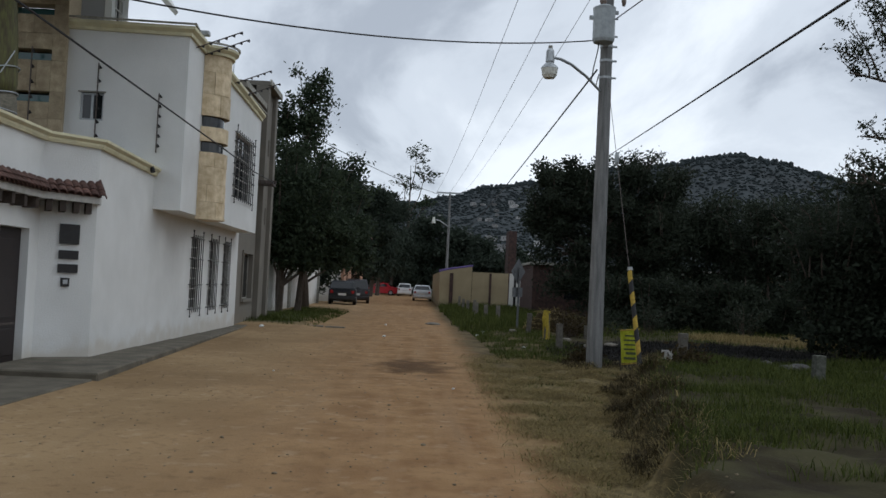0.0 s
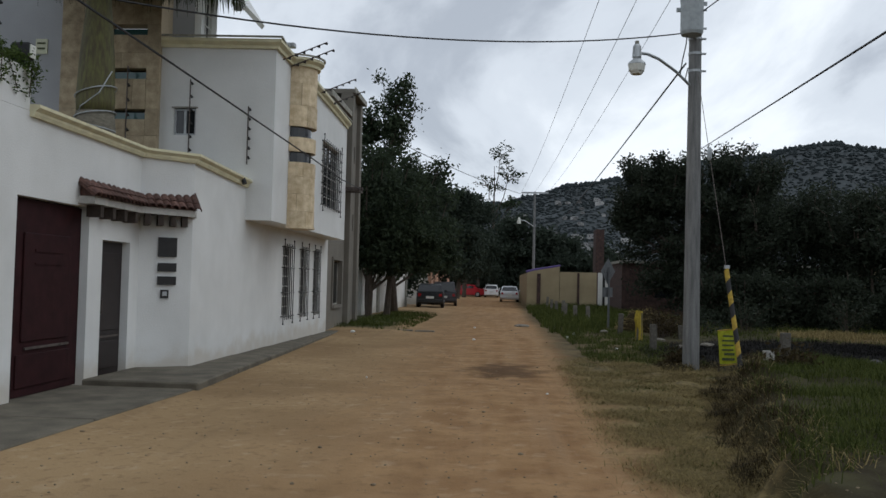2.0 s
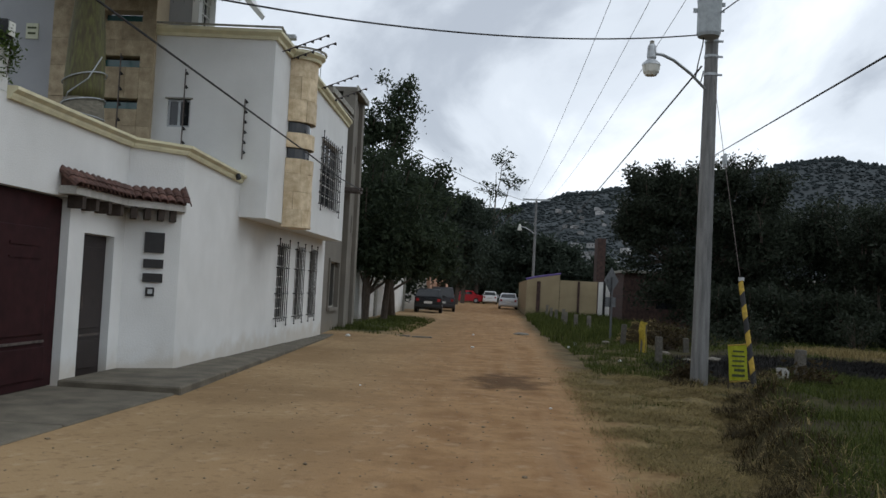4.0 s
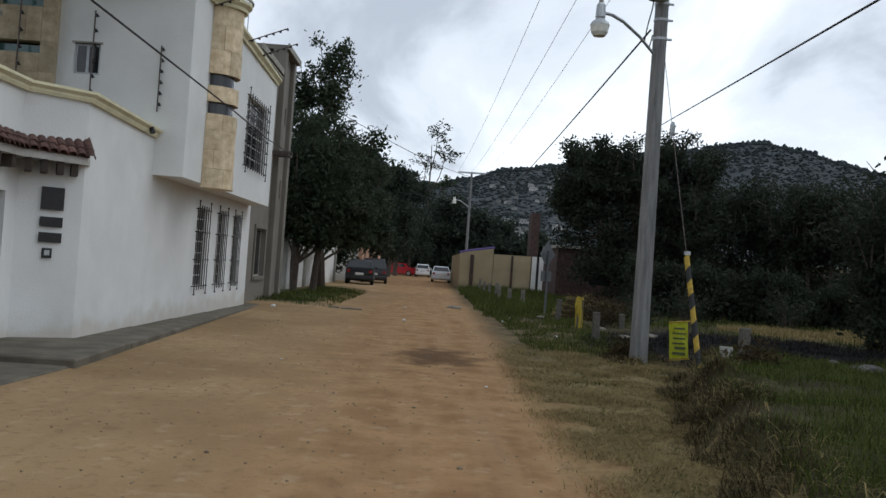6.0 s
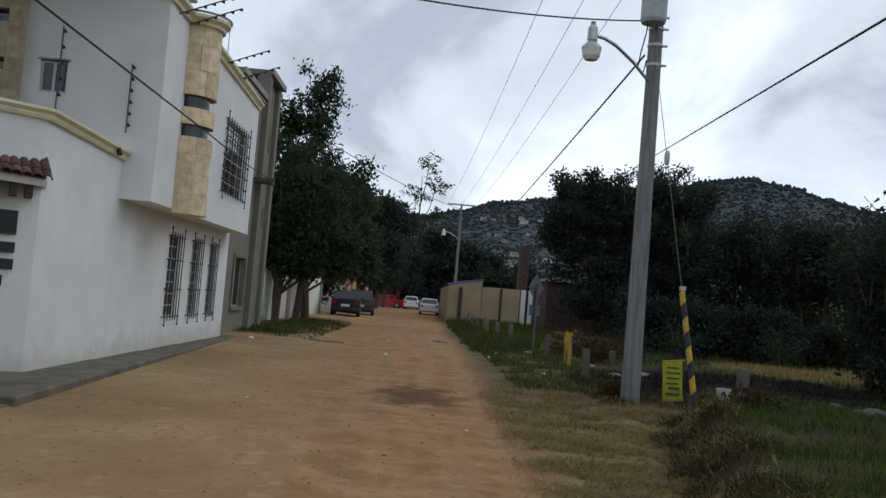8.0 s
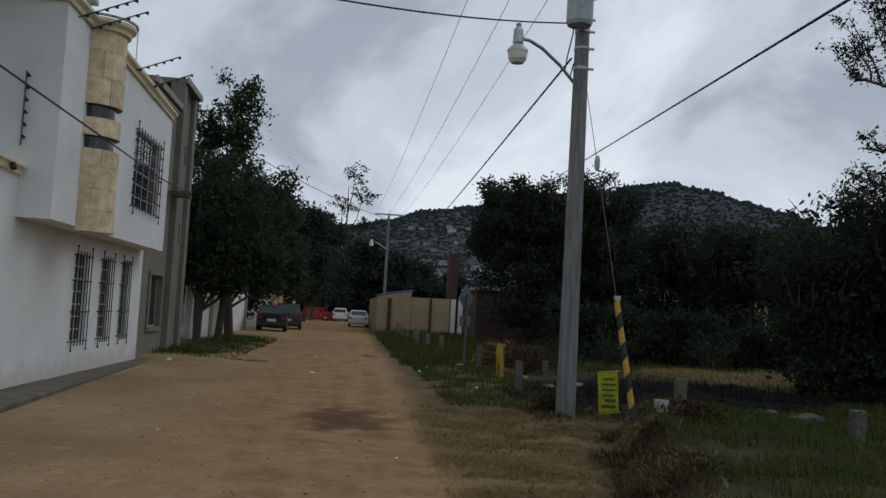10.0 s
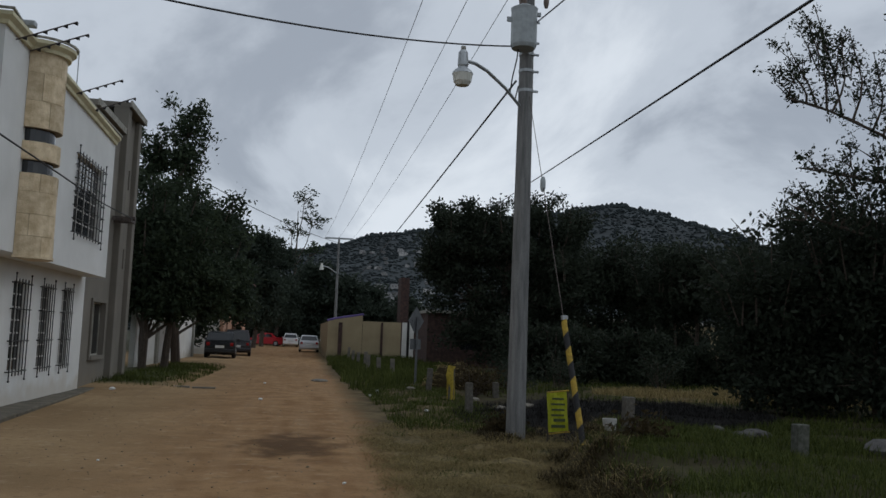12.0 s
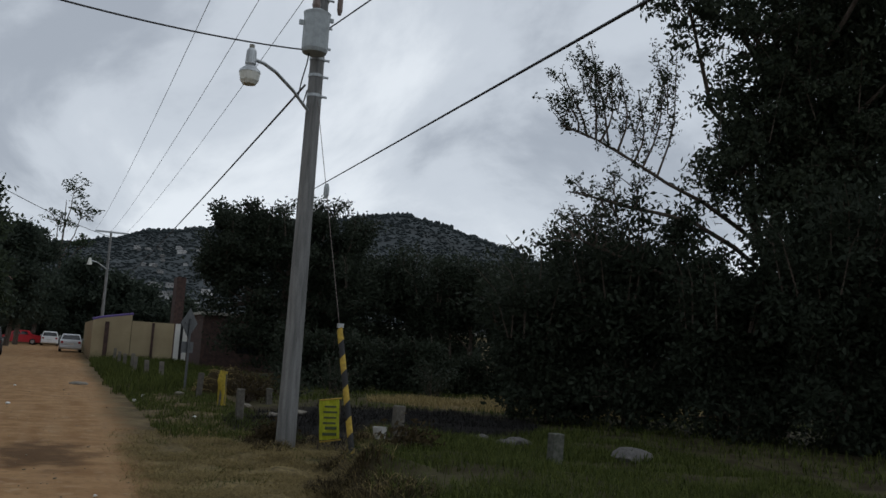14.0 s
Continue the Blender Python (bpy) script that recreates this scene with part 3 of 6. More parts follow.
gxs = [-3000, -900, -300, -120, -60, -30, -18, -12] + steps_between(-9, -4.5, 12) + steps_between(-4.5, 1.4, 50) + steps_between(1.4, 8.0, 75) + steps_between(8.0, 26, 45) + steps_between(26, 60, 16) + [60, 90, 150, 320, 900, 3000]
gys = [-3000, -800, -200, -60, -20] + steps_between(-8, 5, 16) + steps_between(5, 32, 230) + steps_between(32, 70, 110) + steps_between(70, 130, 40) + [130, 160, 220, 400, 1000, 3000]
gv = [(x, y, ground_z(x, y)) for y in gys for x in gxs]
gw = len(gxs)
gf = [(j * gw + i, j * gw + i + 1, (j + 1) * gw + i + 1, (j + 1) * gw + i) for j in range(len(gys) - 1) for i in range(gw - 1)]
ground = new("ground", raw_mesh("ground", gv, gf, ground_material()))
ground.data.polygons.foreach_set("use_smooth", [True] * len(ground.data.polygons))
tagged(ground, "tan and reddish dirt street with straw verge and earth bank", "ground", kind="structure")

# pavement before the white house, its step and the gate's ramp
pav = thing("pavement", (-4.6, 18.0, 0), "worn grey concrete pavement along the white wall", "pavement", kind="structure")
joints = [11.83, 14.1, 16.6, 19.0, 21.5, 23.8, 26.3]
for y0, y1 in zip(joints, joints[1:]):
    e0, e1 = (-3.93 - 0.045 * (y - 11.83) for y in (y0, y1))
    bm = prism(bmesh.new(), [(-5.62 if y0 < 13 else -4.93, y0 + 0.008), (e0, y0 + 0.008), (e1, y1 - 0.008), (-5.62 if y0 < 13 else -4.93, y1 - 0.008)], -0.12, 0.1 - 0.008 * (y0 - 11.83) * 0.6)
    bmesh.ops.bevel(bm, geom=list(bm.edges), offset=0.02, segments=1, affect="EDGES")
    part("slab", bm, M_WALK, pav)
ramp = thing("driveway_ramp", (-4.7, 7.0, 0), "grey concrete driveway slabs before the maroon gate", "driveway", kind="structure")
for y0, y1 in ((-3.0, 0.0), (0.0, 3.0), (3.0, 6.0), (6.0, 9.0), (9.0, 11.81)):
    bm = prism(bmesh.new(), [(-5.9, y0 + 0.01), (-4.28 + 0.033 * max(0, y0 - 3), y0 + 0.01), (-4.28 + 0.033 * max(0, y1 - 3), y1 - 0.01), (-5.9, y1 - 0.01)], -0.15, 0.022)
    bmesh.ops.bevel(bm, geom=list(bm.edges), offset=0.015, segments=1, affect="EDGES")
    part("slab", bm, M_WALK, ramp)

kerb = thing("kerb", (-3.3, 28.2, 0), "low broken concrete kerb across the verge", "kerb", kind="structure")
for a, b in ((-4.95, -4.1), (-4.08, -3.2), (-3.17, -2.5), (-2.42, -1.8)):
    bm = box(bmesh.new(), a, b, 28.34 - 0.2 * (a + 5), 28.52 - 0.2 * (a + 5), -0.1, 0.045 - 0.02 * (a + 5) / 3, 0.015)
    part("kerb_stone", bm, M_CONC, kerb)

# ---- white house ----
WX, GX, BX, BY = -4.885, -5.6, -4.35, 17.1      # street wall, gate wall, overhanging block
GATE0 = 9.95
house = thing("white_house", (-7.0, 18.0, 0), "white two-storey house with stone bay and overhanging upper floor", "house")

# gate wall with gate and door openings, the splayed piece, the long street wall
bm = wall_y(bmesh.new(), GX - 0.25, GX, -6.0, 13.62, -0.1, 3.6, [(GATE0, 11.855, -0.2, 2.54), (12.3, 13.275, -0.2, 2.1)])
part("gate_wall", bm, M_WHITE, house)
bm = prism(bmesh.new(), [(GX, 13.62), (WX, 14.08), (WX - 0.25, 14.2), (GX - 0.25, 13.75)], -0.1, 3.55)
part("splayed_wall", bm, M_WHITE, house)
W_BARS = [(20.25, 21.2), (22.05, 22.9), (23.68, 24.44)]
bm = wall_y(bmesh.new(), WX - 0.25, WX, 14.08, 25.72, -0.1, 3.5, [(a + 0.06, b - 0.06, 0.66, 2.38) for a, b in W_BARS])
part("street_wall", bm, M_WHITE, house)
bm = wall_y(bmesh.new(), GX - 0.26, GX - 0.003, 5.5, 10.15, 3.605, 4.12)
part("raised_wall", bm, M_WHITE, house)
# cream moulding along the top of the wall
ZC = 3.53
CORN = [(0.0, 0.0), (0.05, 0.0), (0.07, 0.04), (0.07, 0.07), (0.13, 0.11), (0.13, 0.15), (-0.3, 0.17), (-0.3, 0.0)]
bm = sweep(bmesh.new(), [(GX, 10.15, ZC), (GX, 13.62, ZC - 0.015), (WX, 14.08, ZC - 0.05), (WX, BY - 0.02, ZC - 0.13)], CORN)
part("wall_moulding", bm, M_CREAM, house, "cream cement moulding")
# upper block
bm = bmesh.new()
wall_y(bm, BX - 0.22, BX, BY, 25.4, 2.75, 6.22, [(21.95, 24.3, 3.5, 5.16)])
part("upper_street_wall", bm, M_WHITE, house)
bm = wall_x(bmesh.new(), -6.72, BX - 0.22, BY, BY + 0.22, 2.75, 6.25, [(-6.43, -5.97, 4.45, 5.0)])
part("upper_side_wall", bm, M_WHITE, house)
part("overhang_soffit", boxes((-5.0, BX - 0.22, BY + 0.22, 25.4, 2.75, 2.9)), M_WHITE, house)
part("upper_end_wall", boxes((-8.0, BX - 0.22, 25.18, 25.4, 2.9, 6.2)), M_WHITE, house)
part("flat_roof", boxes((-12.0, BX - 0.22, BY + 0.22, 25.18, 6.0, 6.19)), M_CEMENT, house)
part("upper_floor", boxes((-12.0, WX - 0.25, BY + 0.22, 25.18, 2.78, 2.9)), M_CEMENT, house)
part("inner_wall", boxes((-9.2, -9.0, BY + 0.22, 25.18, 0.0, 6.0)), M_SHADEGREY, house)
BR = 0.48
BC = 18.35 + BR


def bay_ring(r, a0=-90, a1=90, n=14):
    return [(BX + r * math.cos(radians(a0 + (a1 - a0) * i / n)), BC + r * math.sin(radians(a0 + (a1 - a0) * i / n))) for i in range(n + 1)]


COR2 = [(0.0, 0.0), (0.05, 0.0), (0.06, 0.06), (0.13, 0.12), (0.13, 0.18), (-0.28, 0.2), (-0.28, 0.0)]
path = [(-6.72, BY, 6.245), (BX, BY, 6.22)] + [(x + 0.01, y, 6.2) for x, y in bay_ring(BR)] + [(BX, 25.4, 6.04)]
part("roof_moulding", sweep(bmesh.new(), path, COR2), M_CREAM, house, "cream cement moulding with a rounded corner")
path = [(-6.72, BY - 0.14, 6.447), (BX + 0.14, BY - 0.14, 6.422)] + [(x + 0.03, y, 6.402) for x, y in bay_ring(BR + 0.12)] + [(BX + 0.14, 25.4, 6.242)]
part("roof_edge_cap", sweep(bmesh.new(), path, [(-0.02, 0), (0.02, 0), (0.02, 0.035), (-0.02, 0.035)]), M_EDGE, house, "dark weathered edge")
# stone bay, in courses with two glazed slots
bay = new("stone_bay"); bay.parent = house; bay.location = (0, 0, 0)
bm = bmesh.new()
for z0, z1 in ((2.74, 4.11), (4.34, 4.65), (4.89, 6.2)):
    prism(bm, bay_ring(BR - 0.03, -90, 90), z0, z1)
part("bay_core", bm, M_JOINT, house)


def bay_piece(a0, a1, z0, z1, out=0.0):
    bm = bmesh.new()
    k = max(2, int((a1 - a0) / 10))
    ring = bay_ring(BR + out, a0, a1, k) + bay_ring(BR - 0.06, a0, a1, k)[::-1]
    prism(bm, ring, z0, z1)
    return bm


COURSES = [(2.72, 3.05, (-90, -38, 12, 90)), (3.055, 3.42, (-90, -66, -10, 55, 90)), (3.425, 3.8, (-90, -25, 30, 90)), (3.805, 4.11, (-90, -50, 5, 90)),
           (4.34, 4.65, (-90, -15, 40, 90)), (4.89, 5.35, (-90, -42, 20, 90)), (5.355, 5.83, (-90, -60, -5, 50, 90)), (5.835, 6.2, (-90, -20, 90))]
for z0, z1, cuts in COURSES:
    for a0, a1 in zip(cuts, cuts[1:]):
        part("stone", bay_piece(a0 + 0.4, a1 - 0.4, z0, z1, rng.uniform(0, 0.012)), M_STONE, bay)
for z0, z1 in ((4.11, 4.34), (4.65, 4.89)):
    bm = bmesh.new()
    prism(bm, bay_ring(BR - 0.10, -90, 90), z0, z1)
    part("slot_glass", bm, M_GLASS, bay, "dark curved glass slot")
bm = bmesh.new()
prism(bm, [(BX - 0.01, 18.33)] + bay_ring(BR + 0.025, -90, 90) + [(BX - 0.01, 18.35 + 2 * BR + 0.02)], 2.68, 2.72)
part("bay_foot", bm, M_STONE, bay)

# brown stone stair tower with three slots, pale side wall, top storey
tower = new("stair_tower"); tower.parent = house; tower.location = (-0.6, 0.0, 0)
TY = BY - 0.16
SLOTS = [(-7.74, -6.96, 4.73, 4.94), (-7.74, -6.96, 5.55, 5.77), (-7.74, -6.96, 6.45, 6.66)]
bm = wall_x(bmesh.new(), -8.75, -6.72, TY, TY + 0.3, 2.0, 9.2, SLOTS)
part("tower_wall", bm, M_JOINT, tower)
zc = [2.2, 2.75, 3.3, 3.85, 4.4, 4.94, 5.55, 6.08, 6.66, 7.2, 7.8, 8.4, 9.2]
for i, (z0, z1) in enumerate(zip(zc, zc[1:])):
    cuts = [-8.75, -8.2 + 0.25 * (i % 2), -7.74, -7.36 + 0.12 * (i % 3 - 1), -6.96, -6.68]
    for a, b in zip(cuts, cuts[1:]):
        za, zb = z0, z1
        for s in SLOTS:
            if a >= s[0] - 0.01 and b <= s[1] + 0.01 and za < s[3] and zb > s[2]:
                za, zb = (za, s[2]) if s[2] - za > zb - s[3] else (s[3], zb)
        if zb - za > 0.04:
            bm = boxes((a + 0.003, b - 0.003, TY - 0.025 - rng.uniform(0, 0.008), TY - 0.001, za + 0.003, zb - 0.003))
            part("stone", bm, M_STONE_DARK, tower)
for s in SLOTS:
    part("slot_glass", boxes((s[0], s[1], TY + 0.14, TY + 0.15, s[2], s[3] - 0.05)), M_TEAL, tower, "teal glass strip")
part("tower_side", boxes((-6.95, -6.72, TY + 0.3, 20.0, 6.3, 9.2)), M_JOINT, tower)
part("pale_side_wall", boxes((-16.0, -8.75, BY + 0.05, BY + 0.3, 0.0, 8.75)), M_SHADEGREY, house)
part("pale_side_wall_cap", boxes((-16.05, -8.75, BY - 0.01, BY + 0.36, 8.752, 8.83)), M_EDGE, house)
part("top_storey_side", boxes((-6.95, -6.24, BY + 0.52, BY + 0.72, 6.2, 8.9)), M_SHADEGREY, house)
part("top_storey_wall", boxes((-6.24, -6.1, BY + 0.5, BY + 0.7, 6.2, 8.5), (-6.24, -6.1, BY + 1.15, BY + 1.5, 6.2, 8.5), (-6.24, -6.1, BY + 0.7, BY + 1.15, 6.2, 6.42), (-6.24, -6.1, BY + 0.7, BY + 1.15, 7.95, 8.5)), M_WHITE, house)
# steep white eave over the top storey
eave = bmesh.new()
section = [(-5.2, 7.17), (-5.14, 7.25), (-6.1, 8.72), (-6.95, 9.0), (-6.95, 8.86), (-6.16, 8.5), (-5.86, 8.12)]
ea = [eave.verts.new((x, BY + 0.42, z)) for x, z in section]
eb = [eave.verts.new((x, BY + 1.9, z)) for x, z in section]
eave.faces.new(ea); eave.faces.new(eb[::-1])
for i in range(len(section)):
    k = (i + 1) % len(section)
    eave.faces.new((ea[i], ea[k], eb[k], eb[i]))
part("top_eave", eave, M_WHITE, house, "steep white eave")
part("eave_lamp", tube(bmesh.new(), [(-5.45, BY + 0.9, 7.3), (-5.45, BY + 0.9, 7.42)], [0.09, 0.12], 12), M_GALV, house)


def window_y(parent, x, y0, y1, z0, z1, name="window", mullions=1, material=M_RUST, depth=0.1, muntins=0):
    """A glazed window in a wall that runs along y; its frame stands depth behind the face x."""
    w = new(name); w.parent = parent; w.location = (0, 0, 0)
    fx0, fx1 = x - depth - 0.04, x - depth
    bm = boxes((fx0, fx1, y0, y1, z0, z0 + 0.04), (fx0, fx1, y0, y1, z1 - 0.04, z1), (fx0, fx1, y0, y0 + 0.04, z0 + 0.04, z1 - 0.04), (fx0, fx1, y1 - 0.04, y1, z0 + 0.04, z1 - 0.04))
    for i in range(mullions):
        c = y0 + (y1 - y0) * (i + 1) / (mullions + 1)
        box(bm, fx0, fx1, c - 0.02, c + 0.02, z0 + 0.04, z1 - 0.04)
    part("window_frame", bm, material, w)
    for i in range(muntins):
        zz = z0 + (z1 - z0) * (i + 1) / (muntins + 1)
        part("muntin", boxes((fx0 + 0.02, fx0 + 0.036, y0 + 0.04, y1 - 0.04, zz - 0.014, zz + 0.014)), material, w)
    for i in range(mullions + 1):
        a = y0 + (y1 - y0) * i / (mullions + 1) + 0.03
        c = y0 + (y1 - y0) * (i + 1) / (mullions + 1) - 0.03
        part("pane", boxes((fx0 + 0.012, fx0 + 0.02, a, c, z0 + 0.03, z1 - 0.03)), M_GLASS, w)
    return w


def grille_y(parent, x, y0, y1, z0, z1, bars, rails, out=0.1):
    """Wrought iron window bars standing out from the wall, each rod a piece."""
    g = new("window_grille"); g.parent = parent; g.location = (0, 0, 0)
    for i in range(bars):
        y = y0 + (y1 - y0) * i / (bars - 1)
        hi = 0.09 if i in (0, bars - 1) else 0.0
        part("bar", tube(bmesh.new(), [(x + out, y, z0 - hi), (x + out, y, z1 + hi)], 0.011, 6), M_IRON, g)
    for z in rails:
        part("rail", tube(bmesh.new(), [(x - 0.02, y0 - 0.05, z), (x + out + 0.012, y0 - 0.05, z), (x + out + 0.012, y1 + 0.05, z), (x - 0.02, y1 + 0.05, z)], 0.012, 6), M_IRON, g)
    for y in (y0, y1):
        for z in (z0 - 0.09, z1 + 0.09):
            bm = bmesh.new()
            bmesh.ops.create_icosphere(bm, subdivisions=1, radius=0.024, matrix=Matrix.Translation((x + out, y, z)))
            part("finial", bm, M_IRON, g)
    return g


for a, b in W_BARS:
    window_y(house, WX, a + 0.06, b - 0.06, 0.66, 2.38, material=M_BEAM, depth=0.06, muntins=6)
    grille_y(house, WX, a, b, 0.6, 2.42, 6, (0.68, 1.25, 1.85, 2.34), 0.06)
window_y(house, BX, 21.95, 24.3, 3.5, 5.16, mullions=3, material=M_BEAM, depth=0.08, muntins=5)
grille_y(house, BX, 21.9, 24.38, 3.44, 5.22, 10, (3.5, 3.78, 4.06, 4.34, 4.62, 4.9, 5.14), 0.06)
# small side window with its pale frame
sw = new("side_window"); sw.parent = house; sw.location = (0, 0, 0)
wy = BY + 0.05
part("window_frame", boxes((-6.43, -5.97, wy, wy + 0.05, 4.45, 4.49), (-6.43, -5.97, wy, wy + 0.05, 4.96, 5.0), (-6.43, -6.39, wy, wy + 0.05, 4.49, 4.96), (-6.01, -5.97, wy, wy + 0.05, 4.49, 4.96), (-6.23, -6.18, wy, wy + 0.05, 4.49, 4.96)), M_GALV, sw)
for a, b in ((-6.39, -6.23), (-6.18, -6.01)):
    part("pane", boxes((a, b, wy + 0.02, wy + 0.03, 4.49, 4.96)), M_GLASS, sw)
part("window_sill", boxes((-6.47, -5.93, BY - 0.03, BY + 0.06, 5.0, 5.03)), M_EDGE, sw)
# top storey window with white glazing bars
tw = window_y(house, -6.1, BY + 0.7, BY + 1.15, 6.42, 7.95, "top_window", 1, M_WHITE, 0.05)
for i in range(1, 6):
    part("glazing_bar", boxes((-6.135, -6.105, BY + 0.7, BY + 1.15, 6.42 + i * 0.255 - 0.012, 6.42 + i * 0.255 + 0.012)), M_WHITE, tw)

# garage gate: leaves of folded sheet with raised panels
gate = thing("garage_gate", (GX - 0.1, 11.0, 0), "closed maroon metal garage gate with raised panels", "gate")
y0, y1 = GATE0 + 0.02, 11.84
part("gate_leaf", boxes((GX - 0.16, GX - 0.11, y0, y1, 0.03, 2.52), bevel=0.006), M_GATE, gate)
part("raised_panel", boxes((GX - 0.108, GX - 0.085, y0 + 0.35, y1 - 0.32, 0.72, 2.1), bevel=0.01), M_GATE, gate)
part("panel_moulding", boxes((GX - 0.084, GX - 0.072, y0 + 0.6, y1 - 0.55, 1.86, 1.9), (GX - 0.084, GX - 0.072, y0 + 0.6, y1 - 0.55, 1.7, 1.72)), M_GATE, gate)
part("lower_panel", boxes((GX - 0.108, GX - 0.09, y0 + 0.25, y1 - 0.25, 0.14, 0.56), bevel=0.01), M_GATE, gate)
part("pull_strip", boxes((GX - 0.108, GX - 0.08, y0 + 0.45, y1 - 0.3, 0.615, 0.645)), M_RUST, gate, "worn steel strip")
part("gate_header", boxes((GX - 0.2, GX - 0.16, GATE0, 11.855, 2.5, 2.54)), M_RUST, gate)
door = thing("entrance_door", (GX - 0.1, 12.8, 0.1), "closed dark brown metal entrance door with tall panel", "door")
part("door_leaf", boxes((GX - 0.17, GX - 0.12, 12.31, 13.265, 0.06, 2.09), bevel=0.006), M_DOOR, door)
part("upper_panel", boxes((GX - 0.118, GX - 0.095, 12.45, 13.12, 0.74, 1.92), bevel=0.012), M_DOOR, door)
part("lower_panel", boxes((GX - 0.118, GX - 0.1, 12.45, 13.12, 0.16, 0.58), bevel=0.012), M_DOOR, door)
part("kick_strip", boxes((GX - 0.118, GX - 0.09, 12.4, 13.17, 0.63, 0.66)), M_RUST, door)
part("door_handle", tube(bmesh.new(), [(GX - 0.1, 12.46, 1.0), (GX - 0.05, 12.46, 1.02), (GX - 0.05, 12.46, 1.2), (GX - 0.1, 12.46, 1.22)], 0.012, 6), M_RUST, door)

# tiled canopy over the door
canopy = thing("entry_canopy", (-5.2, 13.0, 2.7), "small red clay tile canopy on white beam over door", "canopy")
ny, nx = 0.842, 0.5395     # along and across the splayed wall
CA, CB = (-5.36, 11.5), (-5.36, 13.1)
CCn = (-4.80, 13.93)
bm = bmesh.new()
prism(bm, [(GX + 0.0, 11.5), CA, CB, CCn, (WX + 0.02, 14.2), (WX + 0.0, 14.08), (GX, 13.62)], 2.67, 2.775)
part("fascia_beam", bm, M_BEAM, canopy)
bm = bmesh.new()
lo = [(CA[0] + 0.04, CA[1] - 0.04), (CB[0] + 0.04, CB[1]), (CCn[0] + 0.04, CCn[1])]
hi = [(GX, 11.54), (GX, 13.62), (WX, 14.08)]
for i in range(2):
    a, b, c, d = (*lo[i], 2.777), (*lo[i + 1], 2.777), (*hi[i + 1], 2.96), (*hi[i], 2.96)
    up = [bm.verts.new(p) for p in (a, b, c, d)]
    dn = [bm.verts.new((p[0], p[1], 2.776)) for p in (a, b, c, d)]
    bm.faces.new(up); bm.faces.new((up[2], up[3], dn[3], dn[2])); bm.faces.new((up[0], up[3], dn[3], dn[0])); bm.faces.new((up[1], up[2], dn[2], dn[1]))
part("tile_bed", bm, M_TILE, canopy)
tile_bm = bmesh.new()
rings = []
for k in range(2):
    rings.append([[tile_bm.verts.new((math.cos(a) * rr * (1 - 0.15 * k), -0.02 + k * 0.34, math.sin(a) * rr * (1 - 0.15 * k))) for a in [math.pi * i / 6 for i in range(7)]] for rr in (0.075, 0.06)])
for r2 in (0, 1):
    for i in range(6):
        tile_bm.faces.new((rings[0][r2][i], rings[0][r2][i + 1], rings[1][r2][i + 1], rings[1][r2][i]))
for k in (0, 1):
    for i in range(6):
        tile_bm.faces.new((rings[k][0][i], rings[k][0][i + 1], rings[k][1][i + 1], rings[k][1][i]))
tile_me = bpy.data.meshes.new("roof_tile")
bmesh.ops.recalc_face_normals(tile_bm, faces=tile_bm.faces)
tile_bm.to_mesh(tile_me); tile_bm.free(); tile_me.materials.append(M_TILE)
for i in range(2):
    A0, A1, B0, B1 = (Vector((*p, 0)) for p in (lo[i], lo[i + 1], hi[i], hi[i + 1]))
    count = int((A1 - A0).length / 0.135)
    for k in range(count + 1):
        f = k / count
        a, b = A0.lerp(A1, f), B0.lerp(B1, f)
        d = (b - a)
        ang = math.atan2(d.y, d.x) - math.pi / 2
        slope = math.atan2(0.183, d.length)
        for row in range(2):
            p = a.lerp(b, row * 0.46)
            shared("roof_tile", tile_me, canopy, (p.x + 5.2, p.y - 13.0, 2.777 + 0.183 * row * 0.46 + 0.012 * row - 2.7), (slope, rng.uniform(-0.05, 0.05), ang + rng.uniform(-0.06, 0.06)))
for f in (0.12, 0.36, 0.60, 0.82):
    p = Vector((*CB, 0)).lerp(Vector((*CCn, 0)), f)
    q = Vector((GX, 13.62, 0)).lerp(Vector((WX, 14.08, 0)), f)
    d = (q - p).normalized()
    s = Vector((-d.y, d.x, 0)) * 0.045
    bm = bmesh.new()
    prism(bm, [tuple((p + s + d * 0.04).xy), tuple((p - s + d * 0.04).xy), tuple((q - s).xy), tuple((q + s).xy)], 2.5, 2.67)
    part("corbel", bm, M_CORBEL, canopy)
for y in (11.8, 12.2, 12.6, 13.0):
    part("corbel", boxes((GX, -5.39, y - 0.05, y + 0.05, 2.5, 2.669)), M_CORBEL, canopy)

settle(canopy, 0, -0.1)

# house number, as plain upright bars on the splayed wall, and the bell plate
num = thing("house_number", (-5.2, 13.86, 1.9), "black metal house number on white wall", "house number")
o = Vector((GX, 13.62, 0)); u = Vector((WX - GX, 0.46, 0)).normalized(); nn = Vector((u.y, -u.x, 0))


def plate(bm, s0, s1, z0, z1, t=0.025, off=0.02):
    a, b = o + u * s0 + nn * off, o + u * s1 + nn * off
    return prism(bm, [tuple(a.xy), tuple(b.xy), tuple((b + nn * t).xy), tuple((a + nn * t).xy)], z0, z1)


